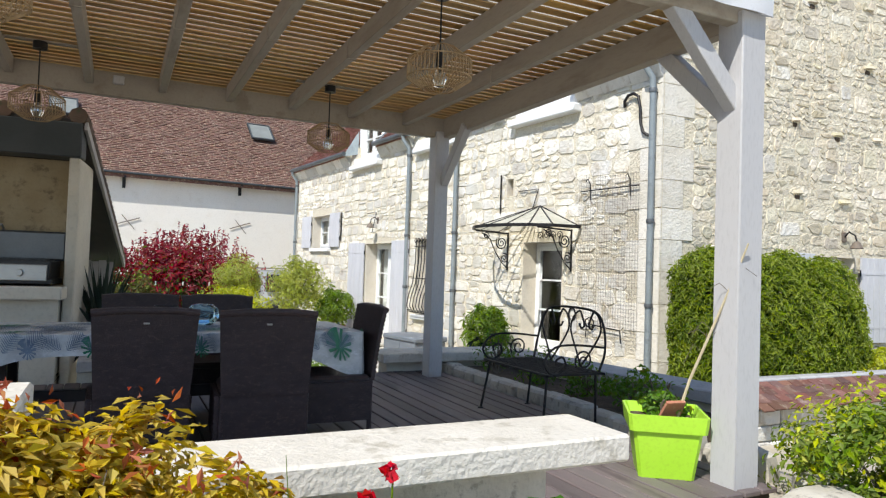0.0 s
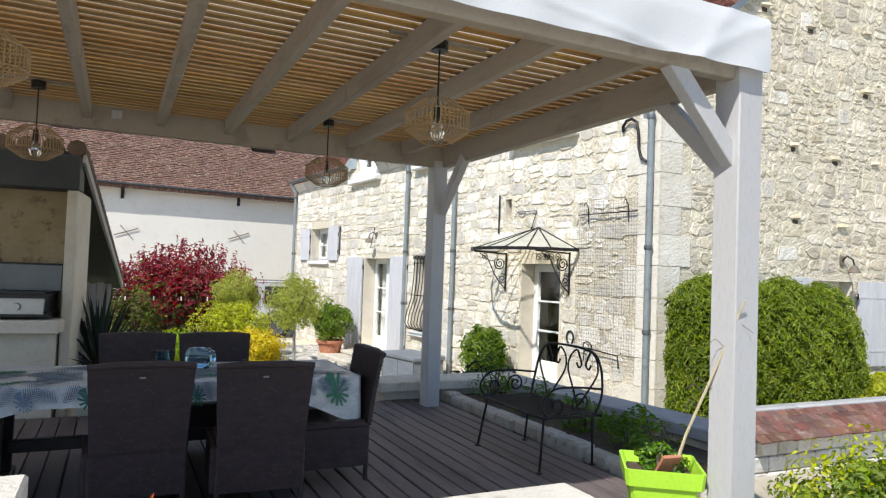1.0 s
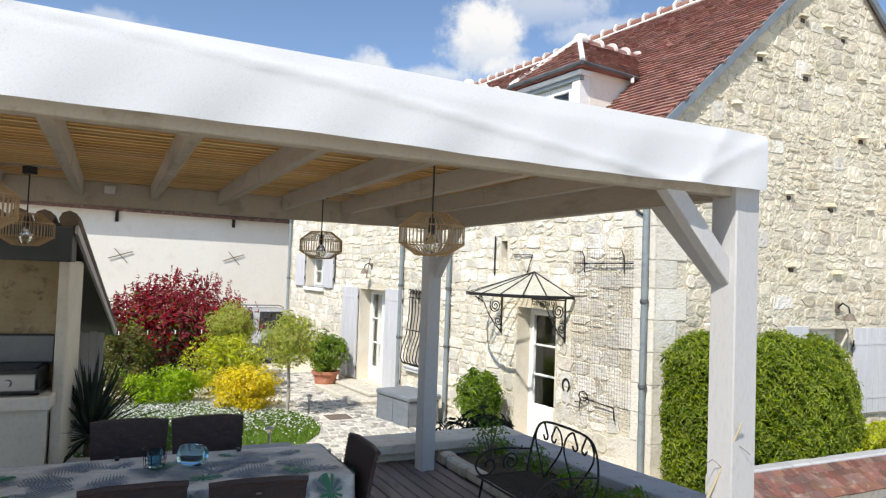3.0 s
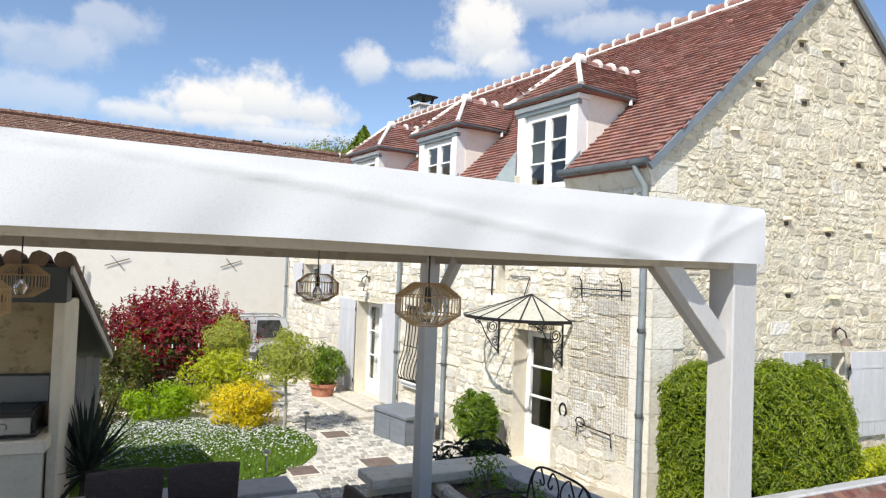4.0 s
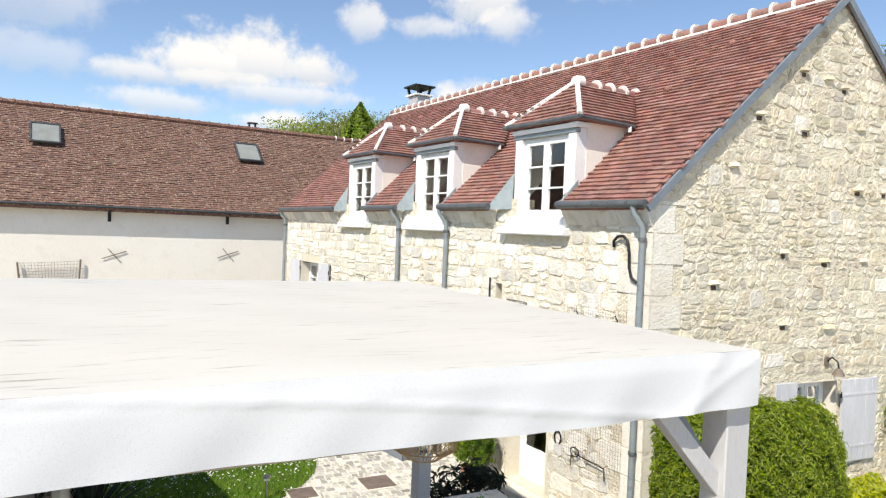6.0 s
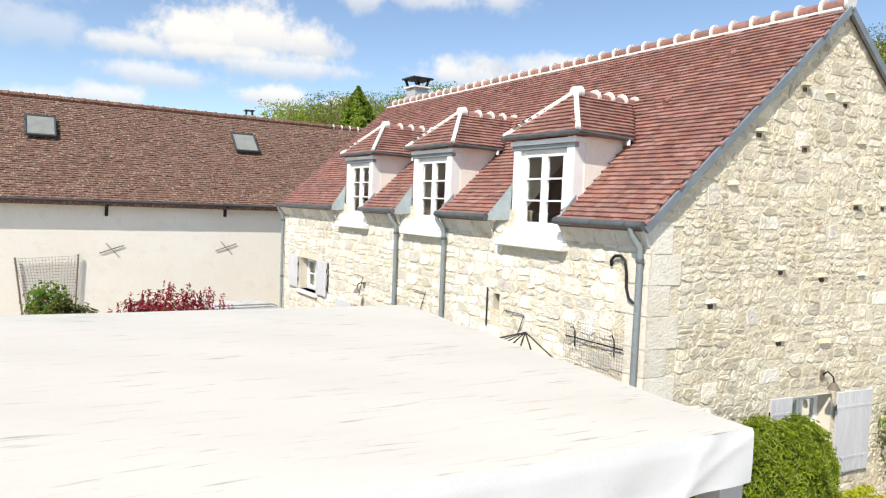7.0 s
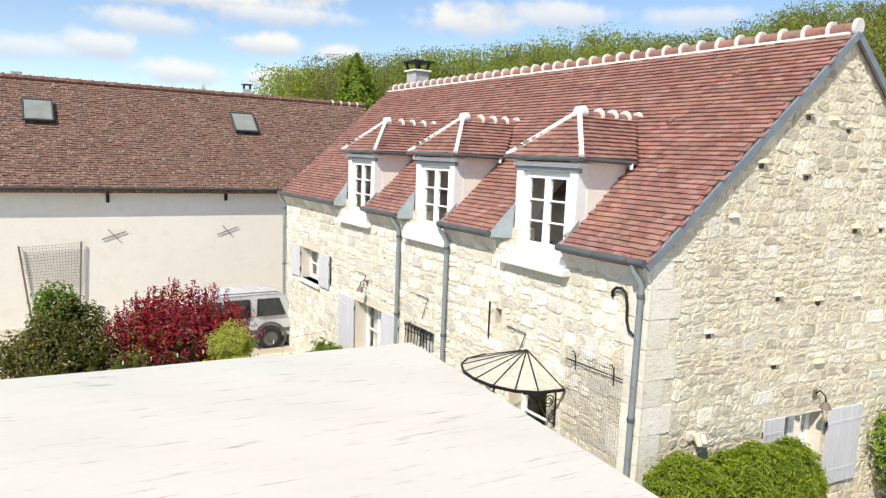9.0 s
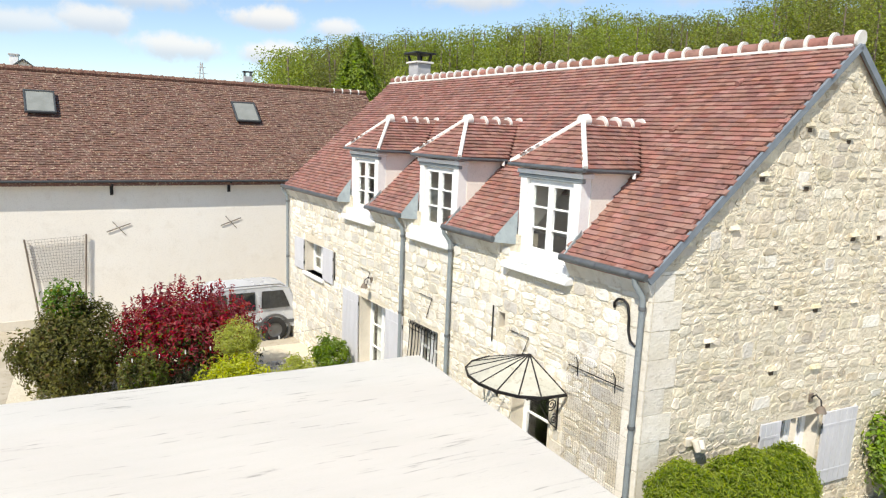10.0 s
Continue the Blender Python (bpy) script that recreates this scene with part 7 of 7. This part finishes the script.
def rubble(parent, m, a0, a1, z0, z1, holes, mat, mat_j, heights, widths, proud, near, span=None, rough=0.03, wave=0.03, name="stone", cut=0.035, gaps=(0.003, 0.008), most=290, halved=0.45):
    """Courses of rubble round the openings; the first stones in the stretch `near` are parts, the rest one mesh."""
    V, F_, single, z = [], [], 0, z0
    while z < z1 - 0.04:
        h = heights[0] + (heights[1] - heights[0]) * rng.random()
        top = min(z + h, z1)
        lo, hi = span(z + h / 2) if span else (a0, a1)
        a = lo
        while a < hi - 0.05:
            w = widths[0] + (widths[1] - widths[0]) * rng.random() ** 1.4
            b = min(a + w, hi)
            if hi - b < widths[0] * 0.6:
                b = hi
            for hl in holes:
                if hl[2] < top - 0.02 and hl[3] > z + 0.02:
                    if a < hl[0] < b:
                        b = hl[0]
                    if hl[0] <= a + 1e-6 < hl[1]:
                        a = b = hl[1]
            if b - a > 0.05:
                cells = [(a, b, z, top)]
                if rng.random() < halved and top - z > 0.13:
                    s = z + (top - z) * (0.4 + 0.2 * rng.random())
                    cells = [(a, b, z, s), (a, b, s, top)]
                for p, q, r, t in cells:
                    dz = wave * (math.sin(p * 1.7 + r * 3.1) + 0.6 * math.sin(p * 4.3 + r * 1.3))
                    gap = gaps[0] + (gaps[1] - gaps[0]) * rng.random()
                    vs, fs = stone_faces(p + gap, q - gap, max(z0, r + gap + dz), t - gap + dz, proud * (0.4 + rng.random()), cut, rough)
                    if single < most and near[0] < p < near[1] and near[2] < r < near[3]:
                        part(name, G(m).add(vs, fs), mat, parent, smooth=0)
                        single += 1
                    else:
                        n = len(V)
                        V += [tuple(m @ Vector(v)) for v in vs]
                        F_ += [[n + i for i in f] for f in fs]
            a = max(b, a + 0.01)
        z = top
    me = bpy.data.meshes.new("stone_facing")
    me.from_pydata(V, [], F_)
    me.materials.append(mat_j)
    ob = new("stone_facing", me)
    ob.parent = parent
    tagged(ob, "rough limestone rubble", "", kind="stuff")


pad = 0.02
rubble(wall, FM, 0.55, HOUSE_L - 0.02, -0.8, 4.34, [(a - pad, b + pad, c - 0.1, d + pad) for a, b, c, d in FRONT_HOLES[:5]] + [(c - 0.84, c + 0.82, 3.82, 5.0) for c in DORMERS], M_STONE, M_STONE_J, (0.15, 0.30), (0.15, 0.50), 0.015, (0.5, 4.4, -0.2, 3.4), None, 0.04, 0.03, "stone", 0.055, (0.007, 0.016), 290, 0.25)
GH = [(2.98, 4.07, 0.18, 1.70)]
# large flat blocks scattered through the gable
for _ in range(420):
    w, h = 0.22 + 0.3 * rng.random(), 0.16 + 0.16 * rng.random()
    a, z = 0.6 + 6.4 * rng.random(), -0.3 + 7.4 * rng.random()
    top = z + h
    if len(GH) > 48 or a < max(0, (top - 4.36) / ROOF_K) + 0.1 or a + w > 7.15 - max(0, (top - 4.36) / ROOF_K):
        continue
    if any(a < q[1] + 0.05 and a + w > q[0] - 0.05 and z < q[3] + 0.05 and top > q[2] - 0.05 for q in GH):
        continue
    GH.append((a, a + w, z, top))
    part("block", G(GM).add(*stone_faces(a + 0.012, a + w - 0.012, z + 0.012, top - 0.012, 0.009, 0.03, 0.035)), M_STONE if rng.random() < 0.5 else M_GSTONE, gable, smooth=0)
rubble(gable, GM, 0.0, 7.28, -0.6, 7.6, GH, M_GSTONE, M_GSTONE_J, (0.10, 0.23), (0.10, 0.38), 0.012, (0.6, 3.2, 1.4, 4.6), lambda z: (0.55 if z < 4.3 else 0.02 + max(0, (z - 4.33) / ROOF_K), 7.24 - max(0, (z - 4.33) / ROOF_K)), 0.045, 0.03, "stone", 0.06, (0.006, 0.02), 210, 0.3)
# dressed quoins at the corner, alternating long and short
z, k = -0.7, 0
while z < 4.3:
    h = 0.34 + 0.12 * rng.random()
    lf, lg = (0.54 + 0.08 * rng.random(), 0.38) if k % 2 else (0.36, 0.56)
    g = G()
    m1, m2 = FM, GM
    t = min(z + h - 0.012, 4.34)
    fa = [m1 @ Vector(p) for p in ((lf, -0.01, z), (lf, 0.018, z), (lf, 0.018, t), (lf, -0.01, t))]
    ga = [m2 @ Vector(p) for p in ((lg, -0.01, z), (lg, 0.018, z), (lg, 0.018, t), (lg, -0.01, t))]
    ca, cb = m2 @ Vector((-0.018, 0.018, z)), m2 @ Vector((-0.018, 0.018, t))
    g.add([fa[0], fa[1], fa[2], fa[3], ga[0], ga[1], ga[2], ga[3], ca, cb], [(1, 8, 9, 2), (8, 5, 6, 9), (0, 1, 2, 3), (7, 6, 5, 4), (2, 9, 6, 7, 3), (0, 4, 5, 8, 1)])
    part("quoin", g, M_QUOIN, house, "dressed limestone quoin", smooth=0)
    z, k = z + h, k + 1


def tile_field(parent, origin, along, up, length, rows, width, gauge, mat, mat_j, keep, near=None, name="tile", thick=0.032, jitter=0.003, label="red clay plain tiles"):
    """Plain tiles in broken bond. keep(a, r) tells whether a tile at a along and r up the slope is laid; near picks those that are parts."""
    o, al, uv = Vector(origin), Vector(along).normalized(), Vector(up).normalized()
    nrm = al.cross(uv).normalized()
    if nrm.z < 0:
        nrm = -nrm
    V, F_, single = [], [], 0
    for r in range(rows):
        n = int(length / width) + 1
        for i in range(n):
            a = (i + 0.5 * (r % 2)) * width - 0.1
            s = r * gauge
            if not keep(a + width / 2, s + gauge / 2):
                continue
            j = jitter * rng.normal(size=4)
            a0, a1, s0, s1 = a + 0.002, a + width - 0.002, s - 0.012 + j[0], s + gauge + 0.01
            lift0, lift1 = thick + abs(j[1]), 0.001
            low = [(a0, s0, lift0 + j[2]), (a1, s0, lift0 + j[3]), (a1, s1, lift1), (a0, s1, lift1)]
            vs = [o + al * p + uv * q + nrm * t for p, q, t in low] + [o + al * a0 + uv * s0, o + al * a1 + uv * s0]
            fs = [(0, 1, 2, 3), (4, 5, 1, 0), (5, 2, 1), (4, 0, 3)]
            if near and single < 290 and near(a, s):
                part(name, G().add(vs, fs), mat, parent, smooth=0)
                single += 1
            else:
                b = len(V)
                V += [tuple(v) for v in vs]
                F_ += [[b + k for k in f] for f in fs]
    me = bpy.data.meshes.new(name + "s")
    me.from_pydata(V, [], F_)
    me.materials.append(mat_j)
    ob = new(name + "s", me)
    ob.parent = parent
    tagged(ob, label, "", kind="stuff")


HV, UV = H.to_3x3() @ Vector((0, 1, 0)), H.to_3x3() @ Vector((1, 0, ROOF_K)).normalized()
SL = math.sqrt(1 + ROOF_K ** 2)
def main_keep(a, s):
    u, v = a - 1.0, EAVE_V + s / SL
    if u < -0.05 - 0.126 * v or u > HOUSE_L + 0.05 or v > RIDGE_V - 0.02:
        return False
    for c in DORMERS:
        d = abs(u - c)
        if v < 1.25 and -0.78 + 0.08 * (v < 0.1) < u - c < 0.80 + 0.46 * max(0.0, 1 - (v + 0.22) / 0.34):
            return False
        if 1.25 <= v < 2.05 and d < 0.80 * (2.05 - v) / 0.8:
            return False
    return True
o = H @ Vector((EAVE_V, -1.0, roof_z(EAVE_V) - 0.046))
tile_field(roof, o, HV, UV, HOUSE_L + 1.4, int(SL * 4.1 / 0.105), 0.168, 0.105, M_TILE, M_TILE_J, main_keep, lambda a, s: 0.9 < a < 2.6 and s < 3.2)
# dormer roofs
for c in DORMERS:
    e = D_E
    tip = Vector((c, D_TIP, 6.44))
    # front hip: a triangle
    f0 = FD @ Vector((c - e, D_FRONT, 5.684))
    upv = (FD @ tip) - (FD @ Vector((c, D_FRONT, 5.684)))
    hl = upv.length
    tile_field(roof, f0, FD.to_3x3() @ Vector((1, 0, 0)), upv, 2 * e, int(hl / 0.105) + 1, 0.168, 0.105, M_TILE, M_TILE_J, lambda a, s, hl=hl: s < hl and abs(a - e) < e * (1 - s / hl) + 0.02)
    for sgn in (-1, 1):
        q0 = FD @ Vector((c + sgn * e, D_FRONT, 5.684))
        upv = (FD @ Vector((c, D_FRONT, 6.44))) - q0
        hl = upv.length
        tile_field(roof, q0, FD.to_3x3() @ Vector((0, -1, 0)), upv, 2.4, int(hl / 0.105) + 1, 0.168, 0.105, M_TILE, M_TILE_J, lambda a, s, hl=hl: s < hl and (D_FRONT - D_TIP) * s / hl - 0.02 < a < 1.22 + 0.92 * s / hl)
# old tiles of the outbuilding
BU = FB.to_3x3() @ Vector((0, 1, BK)).normalized()
tile_field(barn_roof, FB @ Vector((-16.2, -0.32, 4.125)), FB.to_3x3() @ Vector((1, 0, 0)), BU, 25.4, int(4.27 * math.sqrt(1 + BK ** 2) / 0.115), 0.175, 0.115, M_OLDTILE, M_OLDTILE, lambda a, s: not any(abs(a - 16.2 - x) < 0.42 and abs(s / math.sqrt(1 + BK ** 2) - 0.32 - 2.45) < 0.45 for x in (-3.75, 3.3)) and a < 25.4, None, "old_tile", 0.018, 0.009, "weathered brown plain tiles")
